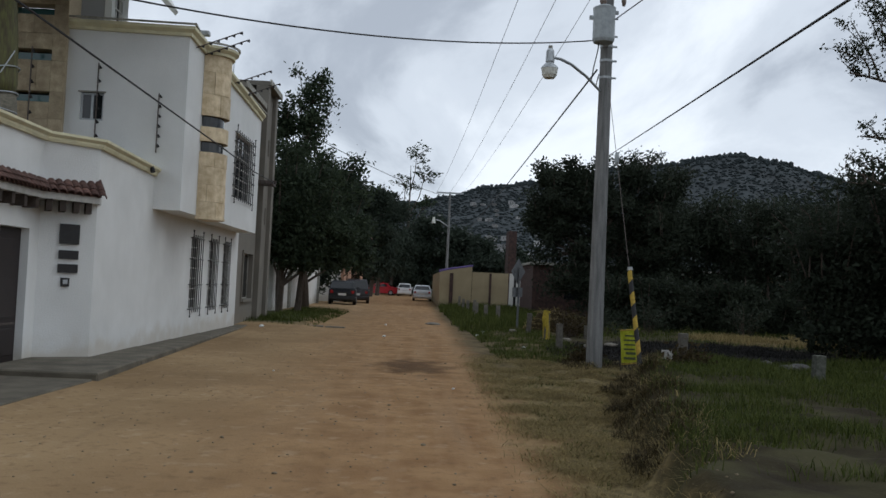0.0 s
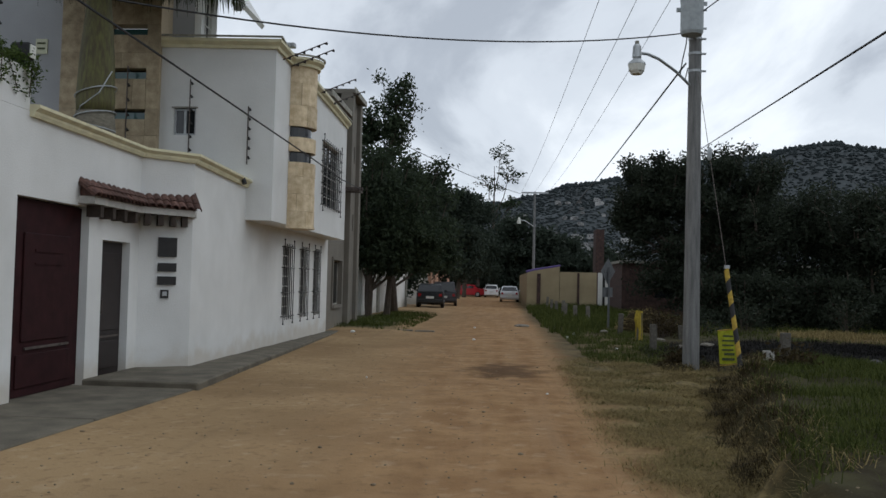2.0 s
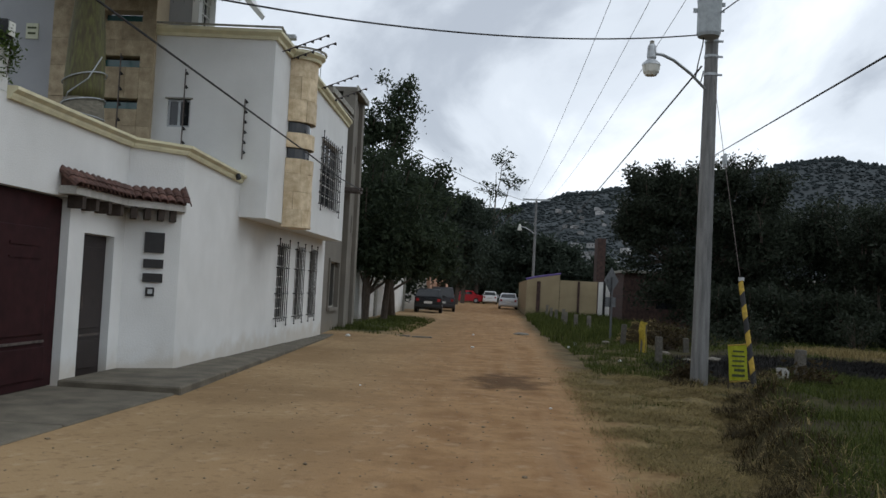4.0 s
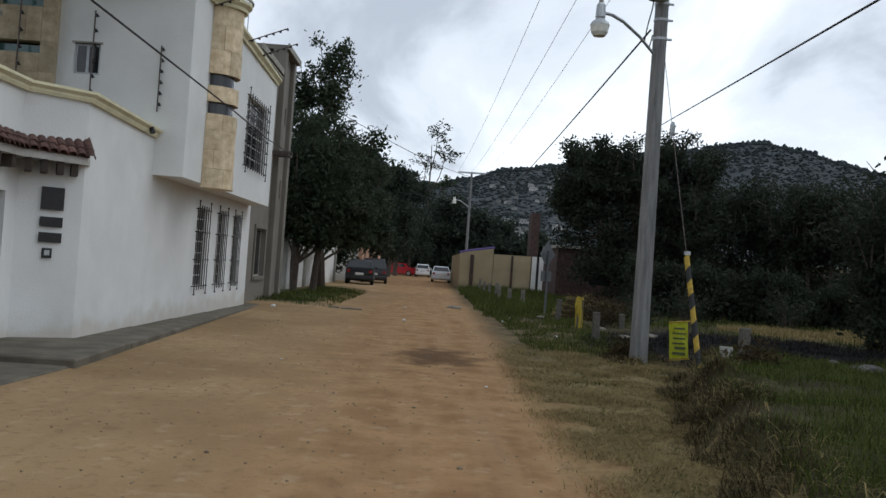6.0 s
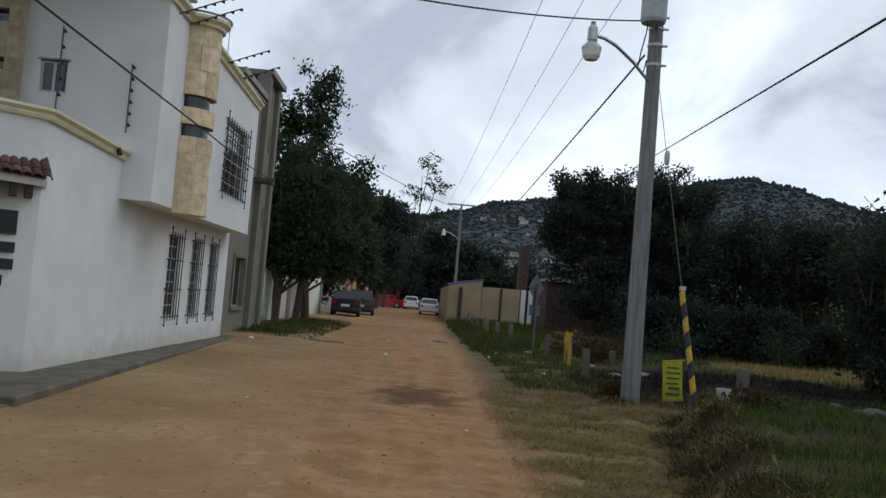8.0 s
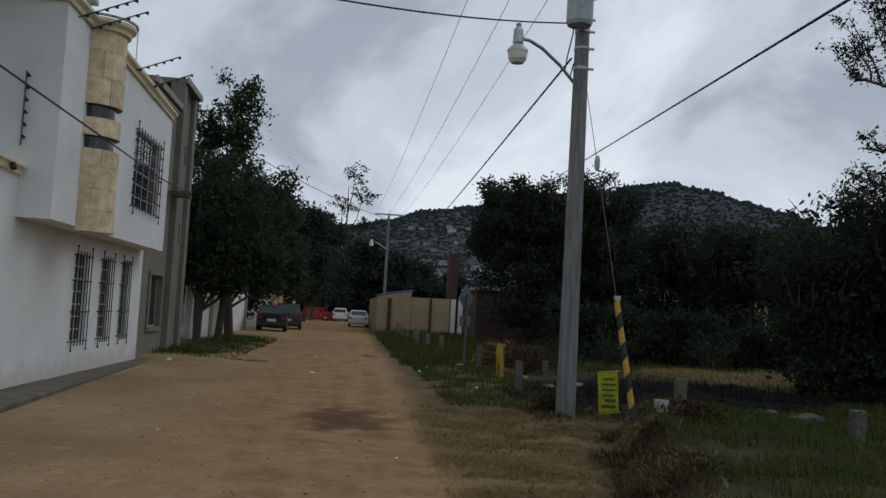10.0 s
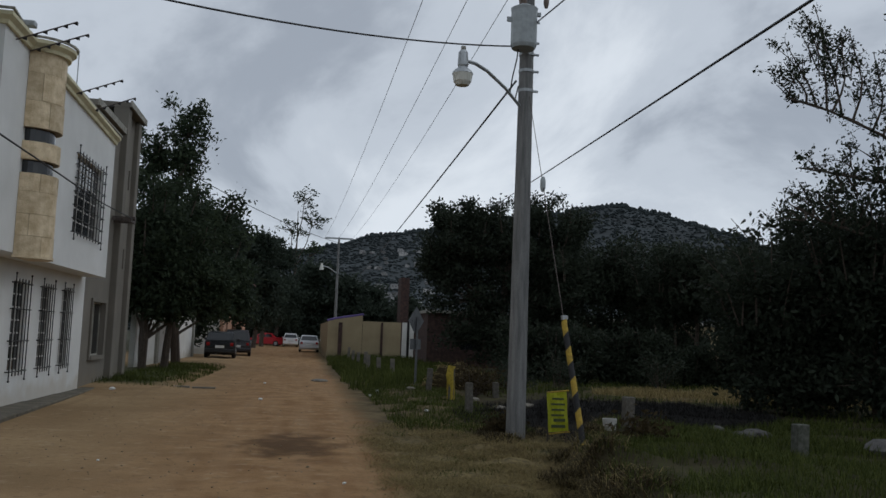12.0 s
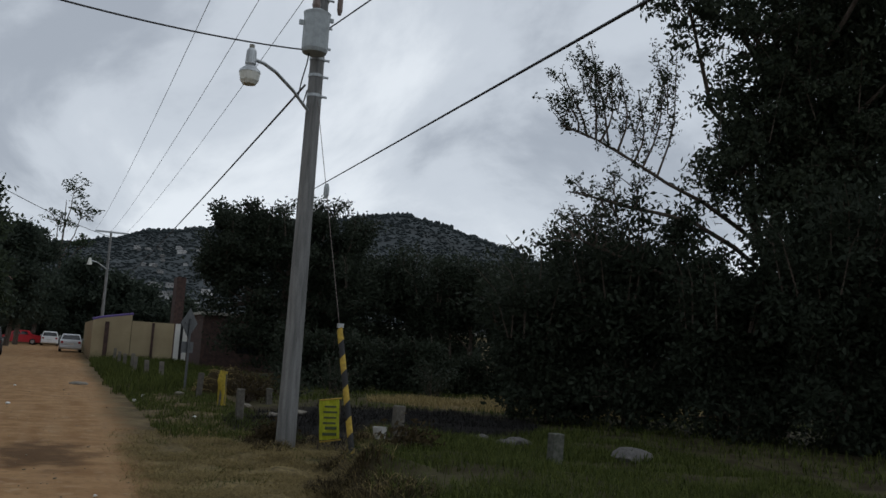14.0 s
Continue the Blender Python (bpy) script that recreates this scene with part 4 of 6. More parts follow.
for z0, z1 in ((1.90, 2.22), (1.66, 1.80), (1.44, 1.58)):
    part("bar", plate(bmesh.new(), 0.30, 0.60, z0, z1), M_IRON, num)
bell = thing("bell_plate", (-5.2, 13.86, 1.35), "small dark bell plate under the number", "bell")
part("plate", plate(bmesh.new(), 0.36, 0.49, 1.22, 1.36, 0.03, 0.0), M_IRON, bell)
part("face", plate(bmesh.new(), 0.39, 0.46, 1.26, 1.33, 0.004, 0.031), M_GALV, bell)

# ---- grey cement building next door ----
grey = thing("cement_building", (-6.5, 29.0, 0), "unfinished grey cement building with tall column", "building")
bm = wall_y(bmesh.new(), -5.25, -5.0, 25.74, 29.1, -0.3, 7.1, [(27.1, 28.6, 0.78, 2.2)])
part("front_wall", bm, M_CEMENT, grey)
part("column", boxes((-5.25, -4.82, 29.1, 29.5, -0.4, 7.9), bevel=0.02), M_CEMENT, grey)
part("column", boxes((-5.25, -4.86, 31.0, 31.4, -0.4, 7.9), bevel=0.02), M_CEMENT, grey)
bm = wall_y(bmesh.new(), -5.25, -5.0, 29.5, 31.0, -0.4, 7.9, [(29.8, 30.0, 5.0, 5.6), (30.55, 30.75, 5.7, 6.3), (29.8, 30.0, 2.4, 3.0), (30.55, 30.75, 3.3, 3.9)])
part("panel_wall", bm, M_CEMENT, grey)
part("near_end_wall", boxes((-12.0, -5.25, 25.74, 25.99, -0.3, 7.1)), M_CEMENT, grey)
part("far_end_wall", boxes((-12.0, -5.25, 31.15, 31.4, -0.4, 7.9)), M_CEMENT, grey)
part("roof_slab", boxes((-12.1, -4.9, 25.7, 29.1, 7.102, 7.25), (-12.1, -4.78, 29.1, 31.45, 7.902, 8.05)), M_CEMENT, grey)
part("roof_edge", boxes((-4.9, -4.85, 25.7, 29.09, 7.10, 7.27), (-4.78, -4.73, 29.0, 31.5, 7.9, 8.08)), M_EDGE, grey)
part("mid_floor", boxes((-12.0, -5.25, 26.0, 31.1, 3.0, 3.2)), M_CEMENT, grey)
part("back_wall", boxes((-12.2, -12.0, 25.74, 31.4, -0.4, 7.1)), M_CEMENT, grey)
gwn = window_y(grey, -5.0, 27.1, 28.6, 0.78, 2.2, mullions=1, material=M_EDGE)
part("window_surround", boxes((-5.0, -4.95, 27.0, 27.1, 0.68, 2.3), (-5.0, -4.95, 28.6, 28.7, 0.68, 2.3), (-5.0, -4.95, 27.1, 28.6, 2.2, 2.3), (-5.0, -4.92, 27.1, 28.6, 0.68, 0.78)), M_CEMENT, grey)
part("cable_bracket", boxes((-4.98, -4.35, 28.62, 28.72, 4.55, 4.66), (-4.98, -4.45, 28.9, 29.0, 4.5, 4.6), (-4.5, -4.42, 28.4, 29.1, 4.5, 4.58)), M_RUST, grey, "weathered cable bracket")
part("roof_plate", boxes((-5.9, -5.5, 25.6, 25.66, 6.6, 6.95)), M_GALV, grey)

# ---- electric pole ----


def lattice_pole(x, y, z, height):
    return tube(bmesh.new(), [(x, y, z - 0.2), (x, y, z + height * 0.5), (x, y, z + height)], [0.165, 0.13, 0.095], 14)


PX, PY = 4.06, 17.44
pole = thing("utility_pole", (PX, PY, 0.2), "tall tapered grey concrete utility pole with crossarms", "utility pole")
part("shaft", lattice_pole(PX, PY, 0.1, 10.15), M_POLE, pole, smooth=False)
for z in (8.81, 9.92):
    part("crossarm", boxes((PX - 1.05, PX + 1.05, PY - 0.19, PY - 0.11, z - 0.05, z + 0.05), bevel=0.008), M_GALV, pole)
for z in (5.9, 6.25, 6.55, 6.76, 7.13, 7.63):
    part("band", tube(bmesh.new(), [(PX, PY, z), (PX, PY, z + 0.05)], 0.134, 14), M_GALV, pole)
    part("bolt", tube(bmesh.new(), [(PX + 0.11, PY - 0.03, z + 0.025), (PX + 0.21, PY - 0.03, z + 0.025)], 0.022, 6), M_GALV, pole)
for x in (PX - 0.85, PX + 0.55):
    part("cutout_fuse", tube(bmesh.new(), [(x, PY - 0.22, 8.57), (x, PY - 0.22, 8.69), (x, PY - 0.22, 8.89), (x, PY - 0.22, 8.97)], [0.03, 0.05, 0.05, 0.03], 8), M_GALV, pole)
for x in (PX - 1.0, PX + 0.05, PX + 0.98):
    part("insulator", tube(bmesh.new(), [(x, PY - 0.15, 9.96), (x, PY - 0.15, 10.0), (x, PY - 0.15, 10.06), (x, PY - 0.15, 10.1)], [0.03, 0.07, 0.06, 0.03], 8), M_PORC, pole)
part("jumper_wire", tube(bmesh.new(), [(PX - 0.85, PY - 0.22, 8.57), (PX - 0.86, PY - 0.2, 8.54), (PX - 0.55, PY - 0.2, 8.27), (PX - 0.28, PY - 0.22, 8.11), (PX - 0.14, PY - 0.25, 7.84)], 0.012, 5), M_CABLE, pole)
part("jumper_wire", tube(bmesh.new(), [(PX + 0.55, PY - 0.22, 8.57), (PX + 0.62, PY - 0.2, 8.51), (PX + 0.42, PY - 0.2, 8.21), (PX + 0.16, PY - 0.2, 8.01)], 0.012, 5), M_CABLE, pole)
part("surge_arrester", tube(bmesh.new(), [(PX + 0.3, PY - 0.1, 7.41), (PX + 0.3, PY - 0.1, 7.49), (PX + 0.3, PY - 0.1, 7.77), (PX + 0.3, PY - 0.1, 7.85)], [0.03, 0.05, 0.05, 0.025], 8), M_PORC, pole)
trafo = thing("transformer", (PX - 0.14, PY - 0.28, 6.6), "grey pole-mounted drum transformer", "transformer")
tx, ty = PX - 0.13, PY - 0.28
part("tank", tube(bmesh.new(), [(tx, ty, 6.58), (tx, ty, 6.64), (tx, ty, 7.22), (tx, ty, 7.28), (tx, ty, 7.34)], [0.2, 0.225, 0.225, 0.235, 0.12], 16), M_TRAFO, trafo, smooth=False)
part("bushing", tube(bmesh.new(), [(tx - 0.03, ty, 7.32), (tx - 0.03, ty, 7.42), (tx - 0.03, ty, 7.52), (tx - 0.03, ty, 7.62)], [0.05, 0.075, 0.06, 0.03], 8), M_PORC, trafo)
part("lifting_lug", boxes((tx - 0.3, tx - 0.2, ty - 0.02, ty + 0.02, 7.04, 7.12)), M_TRAFO, trafo)
part("lifting_lug", boxes((tx + 0.2, tx + 0.29, ty - 0.02, ty + 0.02, 7.17, 7.24)), M_TRAFO, trafo)
part("hanger", boxes((tx + 0.02, tx + 0.2, ty + 0.1, ty + 0.28, 6.72, 6.78), (tx + 0.02, tx + 0.2, ty + 0.1, ty + 0.28, 7.10, 7.16)), M_GALV, trafo)
lamp = thing("street_lamp", (PX - 0.1, PY - 0.1, 6.0), "grey street lamp on a curved arm", "street lamp")
part("arm", tube(bmesh.new(), [(PX - 0.1, PY - 0.12, 5.72), (PX - 0.45, PY - 0.5, 5.9), (PX - 0.85, PY - 0.95, 6.02), (PX - 1.1, PY - 1.22, 6.04), (PX - 1.28, PY - 1.38, 6.02)], 0.028, 8), M_GALV, lamp)
lx, ly = PX - 1.33, PY - 1.42
part("ballast_housing", tube(bmesh.new(), [(lx, ly, 5.87), (lx, ly, 5.93), (lx, ly, 6.13), (lx, ly, 6.17)], [0.06, 0.085, 0.075, 0.05], 12), M_GALV, lamp)
part("photocell", tube(bmesh.new(), [(lx, ly, 6.17), (lx, ly, 6.23)], 0.04, 8), M_EDGE, lamp)
part("shade", tube(bmesh.new(), [(lx, ly, 5.90), (lx, ly, 5.83), (lx, ly, 5.79)], [0.07, 0.15, 0.165], 16), M_GALV, lamp)
part("diffuser", tube(bmesh.new(), [(lx, ly, 5.79), (lx, ly, 5.67), (lx, ly, 5.61)], [0.16, 0.14, 0.10], 16), M_LAMP, lamp, "white cup-shaped diffuser")
part("lead_wire", tube(bmesh.new(), [(PX - 0.15, PY - 0.2, 6.9), (PX - 0.2, PY - 0.25, 6.5), (PX - 0.28, PY - 0.3, 6.15), (PX - 0.32, PY - 0.3, 5.85), (PX - 0.2, PY - 0.2, 5.8), (PX - 0.14, PY - 0.15, 6.05)], 0.012, 5), M_CABLE, lamp)
settle(lamp, -0.03, -0.09)
# guy wire with strain insulator and striped guard
GA, GT = Vector((4.15, 14.0, 0.12)), Vector((4.10, 17.33, 5.82))
guy = thing("guy_wire", (GA.x, GA.y, 0.25), "steel guy wire with black and yellow striped guard", "guy wire")
GB, GM = GT.lerp(GA, 0.68), GT.lerp(GA, 0.3)
part("wire", tube(bmesh.new(), [GT, GM, GB], 0.006, 5), M_RUST, guy)
part("strain_insulator", tube(bmesh.new(), [GM + Vector((0, 0, 0.12)), GM + Vector((0, 0, 0.06)), GM - Vector((0, 0, 0.06)), GM - Vector((0, 0, 0.12))], [0.025, 0.045, 0.045, 0.025], 8), M_TRAFO, guy)
def slanted(a, b, radius):
    bm = tube(bmesh.new(), [a, b], radius, 12)
    for v in bm.verts:
        v.co.z += 1.1 * (v.co.x - a.x - (b.x - a.x) * (a.z - v.co.z) / max(0.01, a.z - b.z))
    return bm


for k in range(9):
    a, b = GB.lerp(GA, k / 9), GB.lerp(GA, (k + 1) / 9)
    part("stripe", slanted(a, b, 0.036), M_YELLOW if k % 2 == 0 else M_BLACK, guy, "yellow band" if k % 2 == 0 else "black band")
part("guard_cap", boxes((GB.x - 0.03, GB.x + 0.05, GB.y - 0.04, GB.y + 0.04, GB.z, GB.z + 0.06)), M_GALV, guy)
# far pole
QX, QY, QZ = 3.5, 88.0, -0.15
pole2 = thing("utility_pole", (QX, QY, QZ), "grey concrete utility pole farther down the street", "utility pole")
part("shaft", lattice_pole(QX, QY, QZ, 10.9), M_POLE, pole2)
part("crossarm", boxes((QX - 1.35, QX + 1.35, QY - 0.2, QY - 0.08, QZ + 10.7, QZ + 10.86)), M_GALV, pole2)
part("lamp_arm", tube(bmesh.new(), [(QX, QY, QZ + 7.4), (QX - 0.9, QY - 0.9, QZ + 7.9), (QX - 1.5, QY - 1.4, QZ + 8.0)], 0.05, 6), M_GALV, pole2)
part("lamp_head", tube(bmesh.new(), [(QX - 1.55, QY - 1.45, QZ + 7.6), (QX - 1.55, QY - 1.45, QZ + 8.2)], [0.22, 0.1], 10), M_LAMP, pole2)

# ---- overhead cables ----
svc = thing("service_cable", (-4.2, 17.0, 4.3), "black service cable slung along the houses", "cable")
part("strand", tube(bmesh.new(), [(-4.95, 1.5, 5.0), (-4.42, 8.6, 4.6), (-3.74, 18.0, 4.13), (-3.95, 22.5, 4.22), (-4.42, 28.6, 4.6)], 0.016, 6), M_CABLE, svc)
cable("drop_cable", (-5.62, 9.35, 5.0), (PX - 0.17, PY - 0.1, 6.68), 0.42, 0.013, M_CABLE, "black drop cable from pole to mast")
cable("low_voltage_cable", (PX - 0.2, PY - 0.1, 6.06), (4.9, 76.0, 6.5), 0.15, 0.019, M_CABLE, "twisted black low voltage cable along the street")
cable("telephone_cable", (1.75, -4.0, 2.56), (8.9, 44.0, 7.72), 0.0, 0.012, M_CABLE, "black cable crossing behind the pole")
cable("drop_cable", (PX + 0.1, PY - 0.1, 7.1), (3.55, -4.0, 3.8), 0.05, 0.012, M_CABLE, "black drop cable running back over the street")
for dx, ex in ((-1.0, -1.3), (0.05, 0.0), (0.98, 1.3)):
    cable("power_line", (PX + dx, PY - 0.15, 10.09), (QX + ex, QY - 0.14, QZ + 10.9), 0.6, 0.009, M_WIRE, "thin bare overhead power line", steps=40)
cable("span_wire", (-4.6, 45.0, 8.5), (QX - 0.1, QY, QZ + 10.4), 0.3, 0.02, M_CABLE, "dark cable from trees to far pole")

# ---- hills ----
RIDGE = [(-40.35, 2.8), (-25.35, 3.4), (-12.35, 4.2), (-4.35, 4.8), (0.05, 5.25), (1.55, 5.65), (4.65, 6.5), (8.65, 7.0), (12.65, 7.9), (15.95, 8.25), (18.35, 8.7), (19.65, 8.9), (22.15, 8.45), (24.45, 7.7), (26.65, 7.1), (29.15, 6.2), (32.65, 5.35), (37.65, 4.15), (49.65, 2.8), (69.65, 2.2), (94.65, 1.8)]


def ridge(az):
    for (a, e), (b, f) in zip(RIDGE, RIDGE[1:]):
        if az <= b:
            return e + (f - e) * smooth01(a, b, az)
    return RIDGE[-1][1]


def hill_z(az, r):
    top = 900.0
    h = top * math.tan(radians(ridge(az)))
    f = (r - 230) / (top - 230)
    f = max(0.0, min(1.0, f))
    k = f * (0.45 + 0.55 * f)
    z = -3 + (h + 3) * k + 26 * f * (1 - f) * noise.noise((az * 0.16, r * 0.006, 1.5)) + 10 * f * (1 - f) * noise.noise((az * 0.6, r * 0.02, 4.5))
    if r > top:
        z = h - (r - top) * 0.25
    return z


# distance haze is painted into the hill's blue-grey base colour
M_HAZED_HILL = mat("hazed_hill_scrub", (0.033, 0.041, 0.044), 0.95, 0.35, 260.0, 0.0, 0.12)
hv, hf, azs, rs = [], [], [-40 + 135 * i / 270 for i in range(271)], [230 + 670 * i / 40 for i in range(41)] + [960, 1100]
for az in azs:
    for r in rs:
        hv.append((r * math.sin(radians(az)), r * math.cos(radians(az)), hill_z(az, r)))
k = len(rs)
for i in range(len(azs) - 1):
    for j in range(k - 1):
        hf.append((i * k + j, i * k + j + 1, (i + 1) * k + j + 1, (i + 1) * k + j))
hill = new("hill", raw_mesh("hill", hv, hf, M_HAZED_HILL))
tagged(hill, "dark wooded hillside behind the street", "hill", kind="structure")
# woods: rough clumps of a few faces, denser on the ridge, in the haze-tinted colour
r = random.Random(5)
cv, cf = [], []
ICO = bmesh.new(); bmesh.ops.create_icosphere(ICO, subdivisions=1, radius=1.0)
ico_v = np.array([v.co[:] for v in ICO.verts]); ico_f = np.array([[v.index for v in f.verts] for f in ICO.faces]); ICO.free()
count = 0
for i in range(24000):
    az = r.uniform(-16, 52)
    f = r.random() ** 0.7
    rr = 260 + 640 * f if i > 2200 else r.uniform(880, 903)
    s = r.uniform(0.7, 2.2) * (0.5 + 0.6 * f) * (1.1 if i <= 2200 else 1.0)
    p = np.array((rr * math.sin(radians(az)), rr * math.cos(radians(az)), hill_z(az, rr) + s * 0.35))
    q = ico_v * np.array((s, s, s * (r.uniform(0.22, 0.45) if i > 2200 else r.uniform(0.8, 1.5)))) * nrg.uniform(0.7, 1.25, (len(ico_v), 1)) + p
    cv.append(q); cf.append(ico_f + count); count += len(ico_v)
woods = new("hazed_hill_woods", raw_mesh("hazed_hill_woods", np.concatenate(cv), np.concatenate(cf), M_HAZED_HILLTREE))
woods.data.polygons.foreach_set("use_smooth", [True] * len(woods.data.polygons))
tagged(woods, "scrubby dark woods over the hill, tinted blue for haze", "woods", kind="stuff")
# small pale houses up the slope
M_HILLHOUSE = mat("hill_house_paint", (0.30, 0.295, 0.285), 0.9, 0.2, 4.0, 0.0, 5, per_object=0.6)
hh = thing("hillside_house", (0, 0, 0), "small pale flat-roofed house on the far hillside", "house", "houses on the hillside")
part("house_body", boxes((-3.2, 3.2, -3, 3, -3, 2.8), (3.2, 5.6, -2, 3, -3, 1.6)), M_HILLHOUSE, hh)
part("parapet", boxes((-3.4, 3.4, -3.2, 3.2, 2.8, 3.2)), M_HILLHOUSE, hh)
for x in (-1.6, 1.4):
    part("window", boxes((x - 0.5, x + 0.5, -3.06, -2.98, 0.6, 1.7)), M_GLASS, hh)
for i in range(90):
    az = r.choice((r.uniform(-0.5, 8.5), r.uniform(2, 7.2)))
    rr = r.uniform(300, 800) if i % 3 else r.uniform(300, 520)
    sc = r.uniform(0.25, 0.6)
    m = Matrix.Translation((rr * math.sin(radians(az)), rr * math.cos(radians(az)), hill_z(az, rr) + 1.2)) @ Matrix.Rotation(r.uniform(-0.6, 0.6), 4, "Z") @ Matrix.Scale(sc, 4)
    if i == 0:
        hh.matrix_world = m
    else:
        c = copy_thing(hh, Matrix.Identity(4))
        c.matrix_basis = m

# ---- buildings down the street ----
lw = thing("white_yard_wall", (-5.4, 50, -0.4), "white painted yard wall with dark gate piers", "wall")
for y0, y1 in ((37.0, 41.5), (42.0, 47.0), (47.5, 54.0)):
    part("wall_panel", boxes((-5.6, -5.4, y0, y1, -0.6, 1.95)), M_FARWHITE, lw)
for y in (41.75, 47.25, 54.25):
    part("pier", boxes((-5.65, -5.3, y - 0.25, y + 0.25, -0.6, 2.2)), M_EDGE, lw)
settle(lw, -0.2, 0.25)
pk = thing("salmon_house", (-6.5, 76, -0.4), "salmon two-storey house with clay tile eaves", "house")
bm = wall_y(bmesh.new(), -4.5, -4.25, 62.0, 84.0, -0.6, 5.1, [(y, y + 1.4, 0.6, 2.0) for y in (64, 69, 74, 79)] + [(y, y + 1.4, 3.0, 4.3) for y in (64, 69, 74, 79)])
part("street_wall", bm, M_PINK, pk)
part("near_end_wall", boxes((-10, -4.5, 62.0, 62.25, -0.6, 5.1)), M_FARWHITE, pk)
part("far_end_wall", boxes((-10, -4.5, 83.75, 84.0, -0.6, 5.1)), M_PINK, pk)
for zz, e in ((2.45, -3.8), (5.1, -3.5)):
    bm = bmesh.new()
    a = [bm.verts.new(p) for p in ((e, 61.5, zz), (e, 84.4, zz), (-6.0, 84.4, zz + 0.9), (-6.0, 61.5, zz + 0.9))]
    b = [bm.verts.new((v.co.x, v.co.y, v.co.z - 0.1)) for v in a]
    bm.faces.new(a); bm.faces.new(b[::-1])
    for i in range(4):
        bm.faces.new((a[i], a[(i + 1) % 4], b[(i + 1) % 4], b[i]))
    part("tiled_eave", bm, M_TILE, pk)
for y in (64, 69, 74, 79):
    for z in (0.6, 3.0):
        part("window", boxes((-4.44, -4.4, y, y + 1.4, z, z + 1.35)), M_GLASS, pk)
settle(pk, -0.35, 0.45)
bw = thing("beige_yard_wall", (5.0, 62.0, -0.3), "beige rendered yard wall with raised gable section", "wall")
part("long_wall", boxes((4.75, 7.3, 62.0, 62.25, -0.9, 2.05)), M_BEIGE, bw)
bm = bmesh.new()
v0 = [bm.verts.new((x, y, z)) for x, y, z in ((2.45, 62, -0.9), (4.72, 62, -0.9), (4.72, 62, 2.42), (2.95, 62, 2.1), (2.45, 62, 1.95))]
v1 = [bm.verts.new((v.co.x, 62.25, v.co.z)) for v in v0]
bm.faces.new(v0); bm.faces.new(v1[::-1])
for i in range(5):
    bm.faces.new((v0[i], v0[(i + 1) % 5], v1[(i + 1) % 5], v1[i]))
part("gable_wall", bm, M_BEIGE, bw)
part("coping", tube(bmesh.new(), [(2.4, 62.1, 2.0), (2.95, 62.1, 2.15), (4.78, 62.1, 2.48)], 0.09, 6), M_PURPLE, bw, "purple painted coping")
part("side_wall", boxes((2.45, 2.7, 62.25, 86.0, -0.7, 1.95)), M_BEIGE, bw)
part("pilaster", boxes((3.15, 3.4, 61.9, 61.998, -0.6, 1.9), (5.95, 6.1, 61.92, 61.998, -0.6, 2.0)), M_BRICKRED, bw)
settle(bw, -0.33, 0.42)
gp = thing("white_gate", (7.6, 60.0, -0.2), "white gate piers with dark gap", "gate")
for x in (7.32, 7.78):
    part("pier", boxes((x - 0.16, x + 0.12, 60.0, 60.3, -0.8, 2.05)), M_FARWHITE, gp)
part("gap_door", boxes((7.44, 7.62, 60.1, 60.14, -0.4, 2.0)), M_IRON, gp)
settle(gp, -0.3, 0.4)
bh = thing("dark_brick_house", (10, 53, -0.3), "dark brick house under the tree", "house")
bm = wall_x(bmesh.new(), 7.6, 15.0, 52.0, 52.25, -0.7, 2.6, [(9.5, 10.7, 0.6, 1.8)])
part("front_wall", bm, M_BRICKRED, bh)
part("side_wall", boxes((7.6, 7.85, 52.25, 58, -0.7, 2.6)), M_BRICKRED, bh)
part("stair_head", boxes((7.55, 8.15, 66.0, 68.0, -0.7, 5.4)), M_BRICKRED, bh)
part("roof", boxes((7.5, 15.2, 51.8, 58.2, 2.602, 2.75)), M_EDGE, bh)
part("window", boxes((9.5, 10.7, 52.1, 52.14, 0.6, 1.8)), M_GLASS, bh)
settle(bh, -0.25, 0.35)
fh = thing("pale_far_house", (30, 75, 0), "pale low house glimpsed through the scrub", "house")
bm = wall_x(bmesh.new(), 16, 46, 75, 75.3, -0.5, 3.4, [(x, x + 2, 1, 2.4) for x in (18, 23, 28, 33, 38)])
part("front_wall", bm, M_BEIGE, fh)
part("roof", boxes((15.6, 46.4, 74.6, 84, 3.402, 3.65)), M_EDGE, fh)
for x in (18, 23, 28, 33, 38):
    part("window", boxes((x, x + 2, 75.1, 75.15, 1, 2.4)), M_GLASS, fh)

# ---- trees ----
tree("street_tree", (-4.9, 36.6, 0.05), 6.6, 0.16, [(-0.6, 0.3, 4.0, 1.7, 1.7, 1.7), (0.7, -0.2, 3.7, 1.6, 1.6, 1.6), (0.0, 0.6, 5.3, 1.7, 1.6, 1.3), (1.5, 0.4, 3.0, 1.0, 1.2, 1.1), (-1.0, 0.0, 2.9, 0.9, 1.0, 0.9), (0.4, -0.6, 2.6, 1.0, 1.0, 0.8)],
     "dense dark green broadleaf street tree", M_LEAF_MID, 50, 60, 0.28, 0.10, 3, stems=3, spikes=14, reach=0.7)
